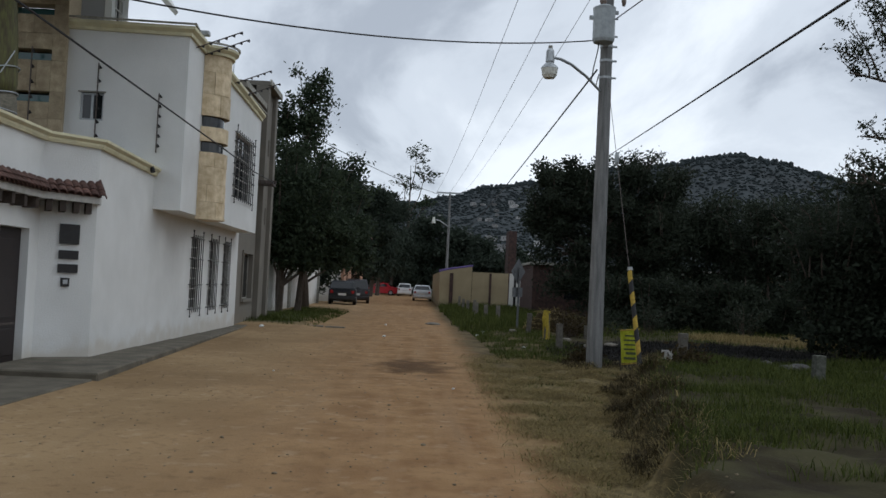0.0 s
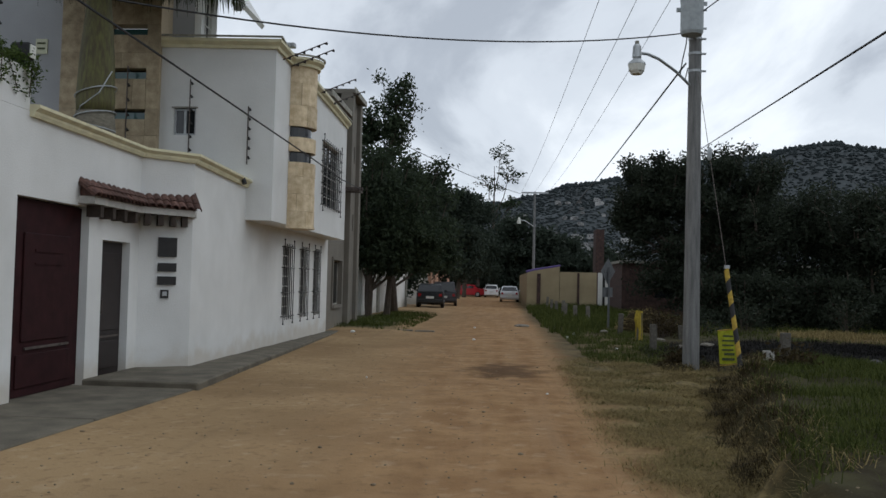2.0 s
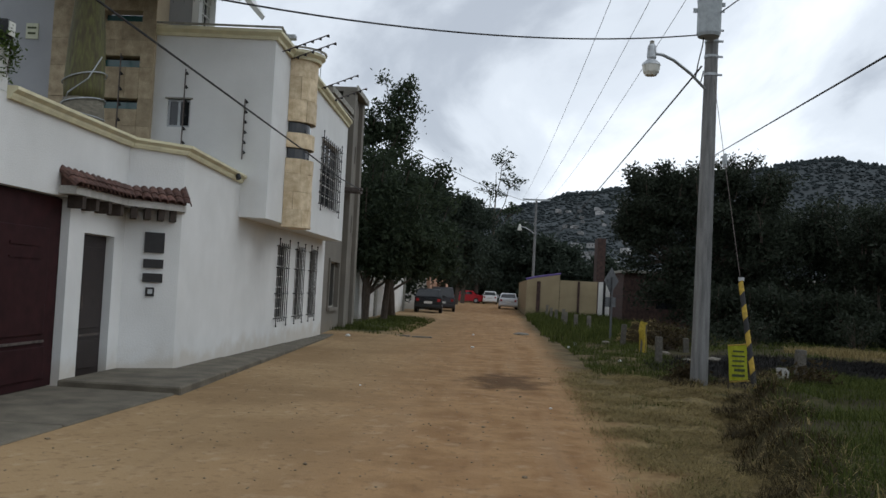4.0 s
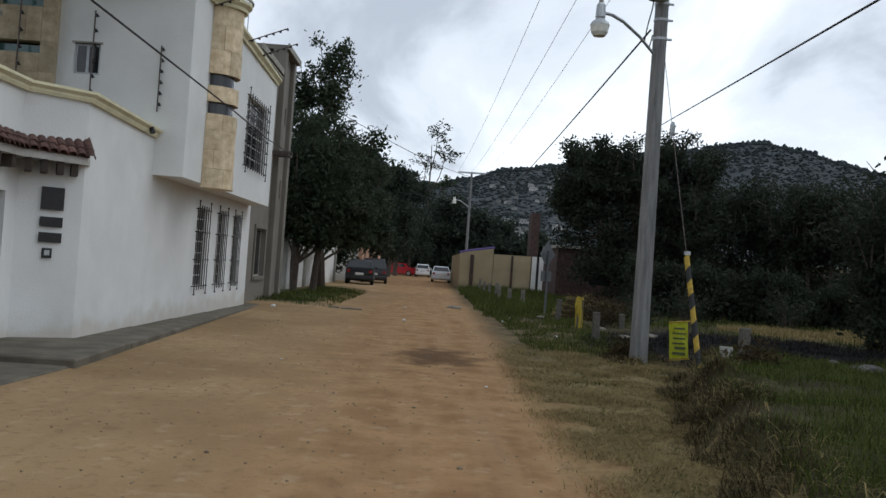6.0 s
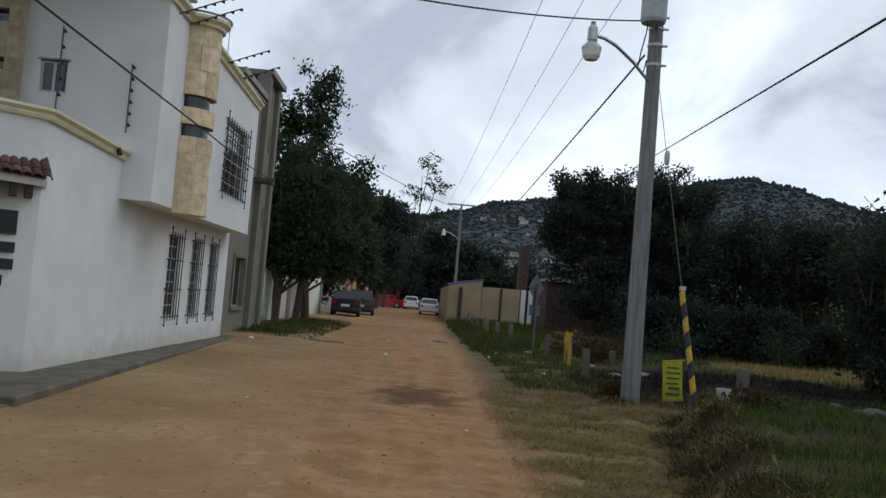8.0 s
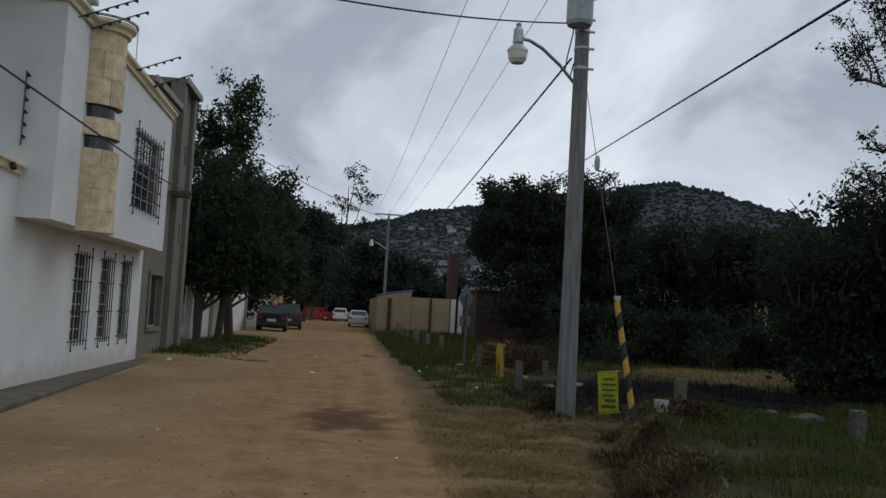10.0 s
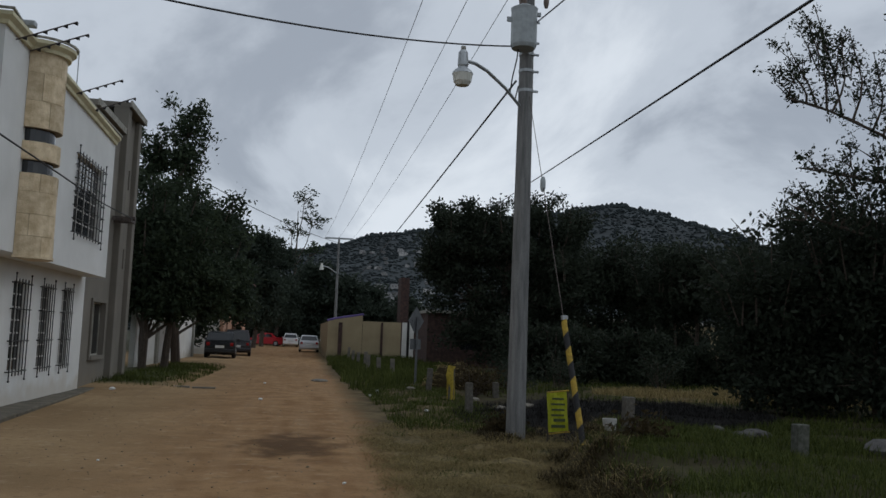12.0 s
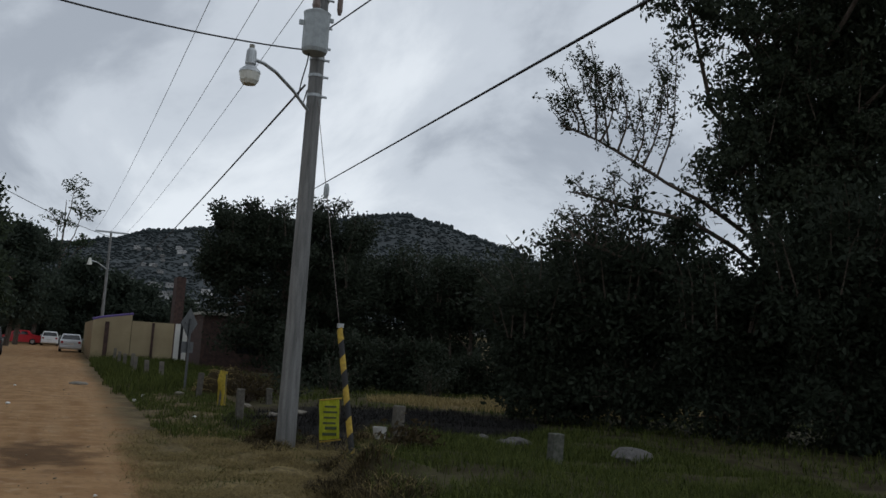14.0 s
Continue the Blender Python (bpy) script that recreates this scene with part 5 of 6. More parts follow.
tree("street_tree", (-4.5, 43.5, 0.05), 7.0, 0.17, [(-0.6, 0.3, 4.3, 1.8, 1.8, 1.9), (0.9, 0, 3.9, 1.7, 1.7, 1.7), (0.2, 0.5, 6.0, 1.6, 1.6, 1.2), (1.5, 0, 2.9, 1.0, 1.0, 1.0)],
     "dense dark green broadleaf street tree", M_LEAF_MID, 40, 50, 0.32, 0.12, 4, stems=2, spikes=14, reach=0.8)
tree("tall_eucalyptus", (-5.8, 47.0, 0.05), 12.4, 0.2, [(0.2, 0, 11.3, 0.8, 0.8, 0.9, 0.7), (0.3, 0, 9.8, 1.05, 1.0, 0.9), (-0.3, 0, 8.2, 1.1, 1.1, 0.9), (-1.4, 0.3, 9.8, 0.9, 0.9, 0.9), (-1.9, 0.2, 8.4, 1.0, 1.0, 0.9), (0.1, 0, 6.3, 1.6, 1.5, 1.2), (-1.6, 0, 6.6, 1.5, 1.4, 1.4)],
     "tall slender eucalyptus with grey-green leaves", M_LEAF_EUC, 26, 26, 0.24, 0.12, 5, spikes=24, reach=0.8)
for i, (x, y, h, sd) in enumerate(((-6.5, 58, 9.2, 21), (-5.2, 70, 10.8, 22), (-3.6, 90, 12.0, 23), (-6.8, 84, 12.5, 24), (-10, 64, 9.5, 25), (-1.9, 106, 12.2, 26), (-3.2, 99, 12.6, 27))):
    tree("roadside_tree", (x + 0.13 - 0.0072 * y, y, -0.1), h, 0.2, [(-0.5, 0, h * 0.55, 2.1, 2, 2.0), (0.9, 0, h * 0.48, 2.0, 2, 1.9), (0.2, 0, h * 0.8, 1.6, 1.5, 1.7), (-1.2, 0, h * 0.74, 1.3, 1.2, 1.4), (0.6, 0, h * 0.28, 1.9, 1.8, 1.6)],
         "dark leafy tree further along the street", M_LEAF_FAR, 34, 30, 0.42, 0.22, sd, group="trees along the street")
tree("airy_tree", (-0.6, 121, -0.05), 21.5, 0.24, [(0.45, 0, 19.3, 1.7, 1.7, 2.0), (1.7, 0, 16.5, 2.2, 1.7, 1.2), (-0.9, 0, 15.0, 2.1, 1.7, 1.4), (2.2, 0, 12.7, 1.5, 1.4, 1.0), (-0.2, 0, 11.0, 2.2, 1.8, 1.6)],
     "tall airy tree with open branches", M_LEAF_EUC, 9, 12, 0.34, 0.22, 31, twig_r=0.05)
for i, (x, y, h, sd) in enumerate(((-9, 116, 9, 41), (-4.5, 113, 9.5, 42), (-1.0, 116, 8.2, 43), (2.5, 113, 11.0, 44), (6.0, 114, 9.6, 45), (9.5, 117, 8.2, 46), (-6, 122, 12.5, 47), (13.5, 112, 6.5, 48))):
    tree("backdrop_tree", (x - 0.6, y, 0.0), h, 0.2, [(-1.2, 0, h * 0.5, 2.6, 2.2, 2.3), (1.4, 0, h * 0.45, 2.5, 2.2, 2.2), (0, 0, h * 0.78, 2.0, 2, 1.7), (0, -0.5, h * 0.2, 3.0, 2, 1.8)],
         "dark tree closing the end of the street", M_LEAF_FAR, 36, 26, 0.5, 0.3, sd, group="trees closing the street")
tree("acacia", (10.1, 44.5, 0.2), 9.0, 0.22, [(-2.2, 0, 5.6, 1.6, 2.0, 1.5), (0, 0, 5.9, 2.1, 2.2, 1.4), (2.2, 0, 5.5, 1.7, 2, 1.6), (-1.8, 0, 3.4, 2.2, 2, 1.8), (1.0, 0, 3.5, 2.6, 2, 1.9), (-0.6, -0.5, 1.6, 3.0, 1.8, 1.3), (2.6, 0, 2.0, 1.8, 1.8, 1.6), (-1.6, 0, 7.0, 0.8, 1.0, 0.4, 0.5), (1.2, 0, 7.3, 0.8, 1.0, 0.5, 0.5), (-3.3, 0, 4.8, 0.8, 1, 0.9), (3.6, 0, 4.4, 0.9, 1, 1.0), (3.0, 0, 6.6, 0.7, 0.8, 0.5, 0.5), (-3.0, 0, 6.9, 0.6, 0.7, 0.4, 0.4)],
     "wide dark acacia with spiky twigs on top", M_LEAF_BUSH, 60, 46, 0.26, 0.10, 51, twig_r=0.026, spikes=60)
for i, (x, y, h, sd) in enumerate(((14.2, 41, 5.6, 61), (17.0, 39.5, 5.0, 62), (20.0, 38, 4.9, 63), (23.5, 37.5, 5.3, 64), (27, 35, 5.4, 65), (13.0, 48, 6.0, 66), (18.5, 46, 5.8, 67), (31, 33, 6.0, 68), (24, 46, 6.0, 69))):
    tree("scrub_tree", (x - 0.1, y, 0.15), h, 0.1, [(-1.1, 0, h * 0.68, 1.6, 1.5, 1.2), (1.0, 0, h * 0.66, 1.6, 1.5, 1.2), (0, 0, h * 0.86, 1.4, 1.3, 0.9)] + ([] if i in (1, 2, 3, 4) else [(-0.8, 0, h * 0.36, 1.7, 1.4, 1.1), (1.2, 0, h * 0.3, 1.6, 1.4, 1.1)]),
         "dark scrub tree at the field's edge", M_LEAF_BUSH, 36, 44, 0.3, 0.10, sd, stems=3, group="scrub trees round the field", spikes=30)
near = tree("near_tree", (17.0, 20.0, 0.05), 13.0, 0.22, [(-3.4, -0.4, 10.2, 1.2, 1.0, 1.1, 0.35), (-2.6, -0.5, 11.9, 1.5, 1.2, 1.4, 0.5), (-1.6, -0.6, 9.9, 1.7, 1.4, 1.5, 0.6), (-1.3, -0.4, 8.0, 1.5, 1.2, 1.3, 0.9), (-1.9, -0.5, 6.6, 1.3, 1.2, 1.3, 0.8), (-0.4, -1.5, 5.2, 2.0, 1.5, 1.4), (0.5, -2.0, 7.0, 1.9, 1.5, 1.6), (-0.2, -1.0, 8.6, 1.8, 1.4, 1.6), (2.2, -2.4, 5.0, 2.2, 1.6, 1.5), (0.2, -0.8, 10.2, 1.8, 1.4, 1.6), (-0.6, -0.8, 13.0, 1.9, 1.6, 1.4), (0.6, -0.8, 8.8, 2.1, 1.8, 2.0), (0.8, -0.8, 11.4, 2.2, 1.8, 1.8), (-0.8, -0.6, 6.4, 1.4, 1.2, 1.2, 0.6), (1.8, -1, 6.2, 2.2, 1.8, 1.6), (3.6, -1.5, 8.5, 2.4, 2, 2.4), (2.4, -1.6, 10.5, 2.0, 1.6, 2.0), (4.2, -2.0, 6.2, 2.2, 1.6, 2.0), (2.0, -1.6, 8.0, 2.0, 1.4, 1.8), (3.0, -1.8, 12.6, 2.2, 1.6, 1.8), (5.4, -0.6, 10.6, 2.3, 1.8, 2.2), (6.6, -1.4, 8.0, 2.3, 1.8, 2.2), (3.4, 0.4, 9.4, 2.4, 1.6, 2.6), (1.8, 0.4, 11.2, 2.0, 1.5, 2.2), (1.4, 0.3, 7.4, 2.0, 1.4, 1.8), (1.5, -3.6, 10.0, 2.0, 1.8, 1.8), (3.0, -4.4, 8.4, 2.0, 1.8, 1.6), (3.6, -5.2, 11.2, 2.2, 2.0, 2.0), (0.4, -3.0, 12.2, 1.9, 1.7, 1.5)],
     "large leafy tree with long open limbs", M_LEAF_NEAR, 56, 42, 0.18, 0.078, 71, twig_r=0.012, spikes=90, reach=1.2)


def open_limb(owner, main, shoots, seed):
    """A long limb with upright leafy shoots, each with short side twigs; leaves sit along the twigs."""
    r = random.Random(seed)
    main = [Vector(p) for p in main]
    wood, ends = bmesh.new(), []
    tube(wood, main, [0.075 * (1 - 0.8 * i / (len(main) - 1)) for i in range(len(main))], 6)

    def leafy(a, b, bow, thick):
        mid = a.lerp(b, 0.5) + bow
        tube(wood, [a, a.lerp(mid, 0.6) + bow * 0.2, mid, b], [thick, thick * 0.8, thick * 0.6, thick * 0.3], 5, cap=False)
        span = (b - a).length
        for k in range(max(4, int(span / 0.085))):
            f = r.uniform(0.15, 1.0)
            p = (a.lerp(mid, f * 2) if f < 0.5 else mid.lerp(b, f * 2 - 1))
            d = Vector((r.uniform(-1, 0.6), r.uniform(-0.7, 0.7), r.uniform(-0.35, 0.9))).normalized() * r.uniform(0.1, 0.42) * (1.15 - 0.6 * f)
            tube(wood, [p, p + d], [thick * 0.3, thick * 0.15], 3, cap=False)
            ends.extend(tuple(p + d * g) for g in (0.35, 0.7, 1.0))

    for a, b in zip(main[len(main) // 2:], main[len(main) // 2 + 1:]):
        leafy(a, b, Vector((0, 0, 0.04)), 0.02)
    for f, tip in shoots:
        k = min(len(main) - 2, int(f * (len(main) - 1)))
        a = main[k].lerp(main[k + 1], f * (len(main) - 1) - k)
        tip = Vector(tip)
        leafy(a, tip, Vector((0.18, r.uniform(-0.15, 0.15), -0.12)), 0.03)
        for _ in range(2):
            p = a.lerp(tip, r.uniform(0.3, 0.6))
            leafy(p, p + (tip - a) * r.uniform(0.3, 0.5) + Vector((r.uniform(-0.6, 0.45), r.uniform(-0.5, 0.5), r.uniform(-0.1, 0.25))), Vector((0, 0, 0.05)), 0.016)
    part("limb", wood, M_BARK, owner, "long bare-based limb")
    ob = new("limb_leaves", leaf_cloud(np.array(ends) - np.array(owner.location), 3, 0.05, 0.046, M_LEAF_NEAR, "limb_leaves", 1.0)); ob.parent = owner


open_limb(near, [(16.9, 19.9, 4.4), (15.6, 19.9, 5.15), (14.4, 19.9, 5.7), (13.4, 20.0, 6.05), (12.4, 20.0, 6.45), (11.4, 20.0, 6.8), (10.4, 20.0, 7.0)],
          [(0.62, (13.1, 19.8, 8.6)), (0.66, (12.55, 20.1, 8.2)), (0.74, (11.9, 20.0, 8.6)), (0.78, (11.2, 20.2, 9.2)), (0.82, (11.5, 19.7, 8.4)), (0.84, (10.85, 20.0, 8.9)), (0.88, (10.5, 20.2, 8.3)), (0.92, (10.3, 19.9, 7.75)), (0.55, (13.7, 20.2, 9.3)), (0.95, (10.25, 20.1, 7.3))], 5)
open_limb(near, [(16.8, 19.8, 3.8), (15.4, 19.9, 4.7), (14.2, 20.0, 5.2), (13.2, 20.0, 5.3), (12.2, 20.0, 5.35), (11.4, 20.0, 5.45), (10.7, 20.0, 5.5)],
          [(0.62, (12.3, 19.8, 6.1)), (0.7, (11.8, 20.1, 6.0)), (0.8, (11.3, 20.0, 5.0)), (0.75, (12.0, 19.9, 4.9)), (0.9, (11.0, 20.1, 5.7))], 6)
open_limb(near, [(16.6, 19.8, 2.6), (14.6, 19.9, 3.5), (13.2, 20.0, 3.9), (12.0, 20.0, 4.2), (11.2, 20.0, 4.4), (10.5, 20.0, 4.7)],
          [(0.6, (12.2, 19.8, 5.0)), (0.7, (11.5, 20.1, 4.95)), (0.85, (10.7, 20.0, 5.2)), (0.9, (10.3, 20.0, 4.4)), (0.75, (11.0, 19.8, 5.0))], 7)
for i, (x, y, h, sd) in enumerate(((11.8, 22.4, 3.4, 81), (13.2, 20.8, 4.7, 82), (14.5, 18.8, 3.9, 83), (15.4, 16.6, 4.9, 84), (17.5, 17.6, 5.8, 85), (16.8, 14.2, 4.0, 86), (13.8, 24.2, 4.6, 87), (19.2, 13.2, 5.4, 88))):
    tree("thicket_bush", (x, y, 0.0), h, 0.06, [(-0.5, 0, h * 0.6, 1.2, 1.1, h * 0.26), (0.7, 0, h * 0.55, 1.2, 1.1, h * 0.26), (0, 0, h * 0.84, 1.0, 0.9, h * 0.15), (0, -0.3, h * 0.24, 1.5, 1.2, h * 0.22)],
         "dense dark thicket bush below the large tree", M_LEAF_BUSH, 46, 50, 0.24, 0.08, sd, stems=3, group="thicket below the tree", spikes=44, reach=1.3)

# palm in the yard
palm = thing("royal_palm", (-6.84, 14.5, 0), "royal palm with green crownshaft and drooping fronds", "palm tree")
px, py = -6.84, 14.5
part("trunk", tube(bmesh.new(), [(px, py, 0), (px, py, 1.5), (px, py, 3.2), (px, py, 4.15), (px, py, 4.4)], [0.33, 0.3, 0.34, 0.345, 0.32], 16), M_PALM, palm, smooth=True)
part("crownshaft", tube(bmesh.new(), [(px, py, 4.38), (px, py, 4.6), (px, py, 5.4), (px, py, 6.4), (px, py, 7.5)], [0.31, 0.325, 0.29, 0.2, 0.13], 16), M_SHAFT, palm, smooth=True)
bm = bmesh.new()
for z, t in ((4.75, 0.1), (4.35, 0.06), (4.15, -0.07)):
    tube(bm, [(px + 0.345 * math.cos(a), py + 0.345 * math.sin(a), z + t * math.cos(a)) for a in [2 * math.pi * i / 20 for i in range(21)]], 0.012, 5)
tube(bm, [(px - 0.34, py - 0.08, 4.2), (px - 0.1, py - 0.34, 4.45), (px + 0.2, py - 0.29, 4.7), (px + 0.33, py - 0.12, 5.1)], 0.012, 5)
part("tie_wire", bm, M_GALV, palm)
pr = random.Random(3)
for k in range(30):
    a = 2 * math.pi * k / 30 + pr.uniform(-0.15, 0.15)
    up = pr.uniform(0.35, 1.15) if k % 3 else pr.uniform(0.15, 0.35)
    L = pr.uniform(2.7, 3.1)
    d = Vector((math.cos(a), math.sin(a), 0))
    p0 = Vector((px, py, 7.4 + 0.2 * (k % 3)))
    pts = []
    for i in range(11):
        f = i / 10
        pts.append(p0 + d * (L * (f - 0.12 * f * f * f)) + Vector((0, 0, L * (math.sin(up) * f - 0.36 * f * f))))
    fr = part("rachis", tube(bmesh.new(), pts, [0.04 * (1 - 0.85 * i / 10) for i in range(11)], 5), M_SHAFT, palm)
    v, f4 = [], []
    side = Vector((-d.y, d.x, 0))
    for i in range(220):
        f = 0.12 + 0.88 * (i // 2) / 110
        j = min(9, int(f * 10)); p = pts[j].lerp(pts[j + 1], f * 10 - j)
        s = side * (1 if i % 2 else -1)
        ll = (0.95 * math.sin(math.pi * min(1, 0.25 + 0.75 * f)) + 0.2) * pr.uniform(0.8, 1.15)
        drop = Vector((0, 0, -pr.uniform(0.3, 1.6)))
        q1 = p + (s * pr.uniform(0.4, 0.9) + d * pr.uniform(0.25, 0.7) + Vector((0, 0, pr.uniform(-0.45, 0.35)))).normalized() * ll * 0.45
        q2 = q1 + (s * 0.45 + d * 0.3 + drop).normalized() * ll * 0.6
        w = d * 0.015
        n0 = len(v)
        v += [p - w, p + w, q1 + w, q1 - w, q2 + w * 0.2, q2 - w * 0.2]
        f4 += [(n0, n0 + 1, n0 + 2, n0 + 3), (n0 + 3, n0 + 2, n0 + 4, n0 + 5)]
    me = raw_mesh("frond", [tuple(c - Vector((px, py, 0))) for c in v], f4, M_FROND)
    ob = new("frond", me); ob.parent = palm

# ---- parked cars ----


def car(name, at, turn, paint, label, length=4.1, width=1.66, height=1.46, hatch=True):
    """A car with its nose towards +y: shell, glass, lamps, bumpers, plate and wheels."""
    c = thing(name, (0, 0, 0), label, "car", "cars parked along the street")
    L, W, H = length / 2, width / 2, height
    if hatch:
        low = [(-L, 0.32), (-L - 0.02, 0.62), (-L + 0.03, 0.92), (-L + 0.18, 0.95), (0.55, 0.95), (1.0, 0.92), (L - 0.25, 0.76), (L, 0.55), (L, 0.3), (L - 0.1, 0.22), (-L + 0.1, 0.22)]
        cab = [(-L + 0.06, 0.93), (-L + 0.42, H - 0.08), (-L + 0.75, H), (0.15, H), (0.45, H - 0.06), (1.15, 0.92)]
    else:
        low = [(-L, 0.34), (-L, 0.8), (-L + 0.08, 0.93), (-L + 0.85, 0.96), (0.6, 0.95), (1.0, 0.92), (L - 0.25, 0.76), (L, 0.55), (L, 0.3), (L - 0.1, 0.22), (-L + 0.1, 0.22)]
        cab = [(-L + 0.72, 0.94), (-L + 1.25, H - 0.06), (-L + 1.55, H), (0.1, H), (0.4, H - 0.06), (1.15, 0.92)]

    def shell(profile, w_low, w_top, z_lo, z_hi):
        bm = bmesh.new()
        sides = []
        for sgn in (-1, 1):
            sides.append([bm.verts.new((sgn * (w_low + (w_top - w_low) * max(0, min(1, (z - z_lo) / (z_hi - z_lo)))), y, z)) for y, z in profile])
        bm.faces.new(sides[0]); bm.faces.new(sides[1][::-1])
        for i in range(len(profile)):
            j = (i + 1) % len(profile)
            bm.faces.new((sides[0][i], sides[1][i], sides[1][j], sides[0][j]))
        bmesh.ops.bevel(bm, geom=[e for e in bm.edges if e.calc_length() > 0.02], offset=0.03, segments=2, affect="EDGES")
        return bm

    part("body", shell(low, W, W * 0.97, 0.22, 0.95), paint, c)
    part("cabin", shell(cab, W * 0.95, W * 0.76, 0.93, H), paint, c)
    ya, yb = cab[0], cab[1]
    za = lambda f: ya[1] + (yb[1] - ya[1]) * f
    yy = lambda f: ya[0] + (yb[0] - ya[0]) * f - 0.012

    def pane(f0, f1, front=False):
        bm = bmesh.new()
        p, q = (cab[-1], cab[-2]) if front else (ya, yb)
        o2 = 0.014 if front else -0.014
        vs = []
        for f in (f0, f1):
            y, z = p[0] + (q[0] - p[0]) * f + o2, p[1] + (q[1] - p[1]) * f + 0.012
            w = (W * 0.95 + (W * 0.76 - W * 0.95) * (z - 0.93) / (H - 0.93)) - 0.08
            vs.append((w, y, z))
        a = [bm.verts.new(x) for x in ((-vs[0][0], vs[0][1], vs[0][2]), (vs[0][0], vs[0][1], vs[0][2]), (vs[1][0], vs[1][1], vs[1][2]), (-vs[1][0], vs[1][1], vs[1][2]))]
        b = [bm.verts.new((v.co.x, v.co.y - o2 * 1.6, v.co.z - 0.012)) for v in a]
        bm.faces.new(a); bm.faces.new(b[::-1])
        for i in range(4):
            bm.faces.new((a[i], a[(i + 1) % 4], b[(i + 1) % 4], b[i]))
        return bm

    part("rear_window", pane(0.12, 0.92), M_GLASS, c)
    part("windscreen", pane(0.1, 0.92, True), M_GLASS, c)
    for sgn in (-1, 1):
        for y0, y1 in ((yb[0] + 0.05, -0.22), (-0.14, 0.5)):
            bm = bmesh.new()
            pts = [(W * 0.93 + 0.0, y0 - 0.1, 0.99), (W * 0.93, y1 + (0.18 if y1 > 0 else 0), 0.99), (W * 0.80, y1 - (0.1 if y1 > 0 else 0), H - 0.12), (W * 0.80, y0 + 0.08, H - 0.12)]
            a = [bm.verts.new((sgn * (x + 0.012), y, z)) for x, y, z in pts]
            b = [bm.verts.new((sgn * (x - 0.03), y, z)) for x, y, z in pts]
            bm.faces.new(a); bm.faces.new(b[::-1])
            for i in range(4):
                bm.faces.new((a[i], a[(i + 1) % 4], b[(i + 1) % 4], b[i]))
            part("side_window", bm, M_GLASS, c)
        part("tail_lamp", boxes((sgn * W * 0.76 - 0.09, sgn * W * 0.76 + 0.09, -L - 0.03, -L + 0.05, 0.68, 0.86), bevel=0.02), M_TAIL, c)
        part("head_lamp", boxes((sgn * W * 0.7 - 0.15, sgn * W * 0.7 + 0.15, L - 0.1, L + 0.01, 0.56, 0.7), bevel=0.02), M_HEAD, c)
        part("door_mirror", boxes((sgn * (W + 0.08) - 0.08, sgn * (W + 0.08) + 0.08, 0.62, 0.7, 0.95, 1.08), bevel=0.02), paint, c)
    part("rear_bumper", boxes((-W * 0.96, W * 0.96, -L - 0.06, -L + 0.05, 0.3, 0.52), bevel=0.04), paint, c)
    part("front_bumper", boxes((-W * 0.96, W * 0.96, L - 0.05, L + 0.05, 0.26, 0.48), bevel=0.04), paint, c)
    part("number_plate", boxes((-0.24, 0.24, -L - 0.075, -L - 0.06, 0.56, 0.70)), M_PLATE, c)
    for y in (-L + 0.78, L - 0.78):
        for sgn in (-1, 1):
            x = sgn * (W - 0.09)
            wh = part("tyre", tube(bmesh.new(), [(x - 0.1, y, 0.3), (x - 0.08, y, 0.3), (x + 0.08, y, 0.3), (x + 0.1, y, 0.3)], [0.27, 0.305, 0.305, 0.27], 18), M_TYRE, c)
            part("rim", tube(bmesh.new(), [(x - 0.108, y, 0.3), (x + 0.108, y, 0.3)], 0.19, 14), M_RIM, wh)
    c.matrix_world = pose(*at, 0, 0, turn)
    return c


def paint_mat(name, col):
    return mat(name, col, 0.3, 0.08, 3.0, 0.0, 30, spec=0.5)


car("black_hatchback", (-4.05, 54.9, ground_z(-4.05, 54.9)), 3, paint_mat("black_car_paint", (0.011, 0.013, 0.015)), "black hatchback parked beside the white wall", 4.0, 1.66, 1.46)
car("dark_suv", (-3.75, 63.5, ground_z(-3.75, 63.5)), 3, paint_mat("charcoal_car_paint", (0.030, 0.027, 0.030)), "dark grey sport utility vehicle parked at kerb", 4.4, 1.78, 1.68)
car("silver_sedan", (1.1, 81.5, -0.1), 0, paint_mat("silver_car_paint", (0.50, 0.52, 0.54)), "silver sedan parked on the verge", 4.3, 1.68, 1.42, False)
car("white_hatchback", (-0.75, 104.0, -0.1), 0, paint_mat("white_car_paint", (0.72, 0.72, 0.72)), "white hatchback at the end of the street", 3.9, 1.64, 1.46)
car("red_sedan", (-3.6, 104.0, -0.1), 82, paint_mat("red_car_paint", (0.40, 0.012, 0.02)), "red sedan parked across the street's end", 4.3, 1.68, 1.42, False)

# ---- roadside things ----
M_RIBBON = mat("faded_yellow_ribbon", (0.36, 0.27, 0.03), 0.7, 0.3, 0.3, 0.1)

def fence_stake(x, y, h, label, tilt=0.0, r0=0.075, material=M_CONC):
    z = ground_z(x, y)
    t = thing("fence_post", (x, y, z), label, "post", "concrete posts along the field")
    bm = boxes((x - r0, x + r0, y - r0, y + r0, z - 0.15, z + h), bevel=0.014)
    for v in bm.verts:
        v.co.x += (v.co.z - z) * tilt
        v.co += Vector((noise.noise(v.co * 9), noise.noise(v.co * 9 + Vector((5, 0, 0))), 0)) * 0.008
    part("shaft", bm, material, t)
    return t


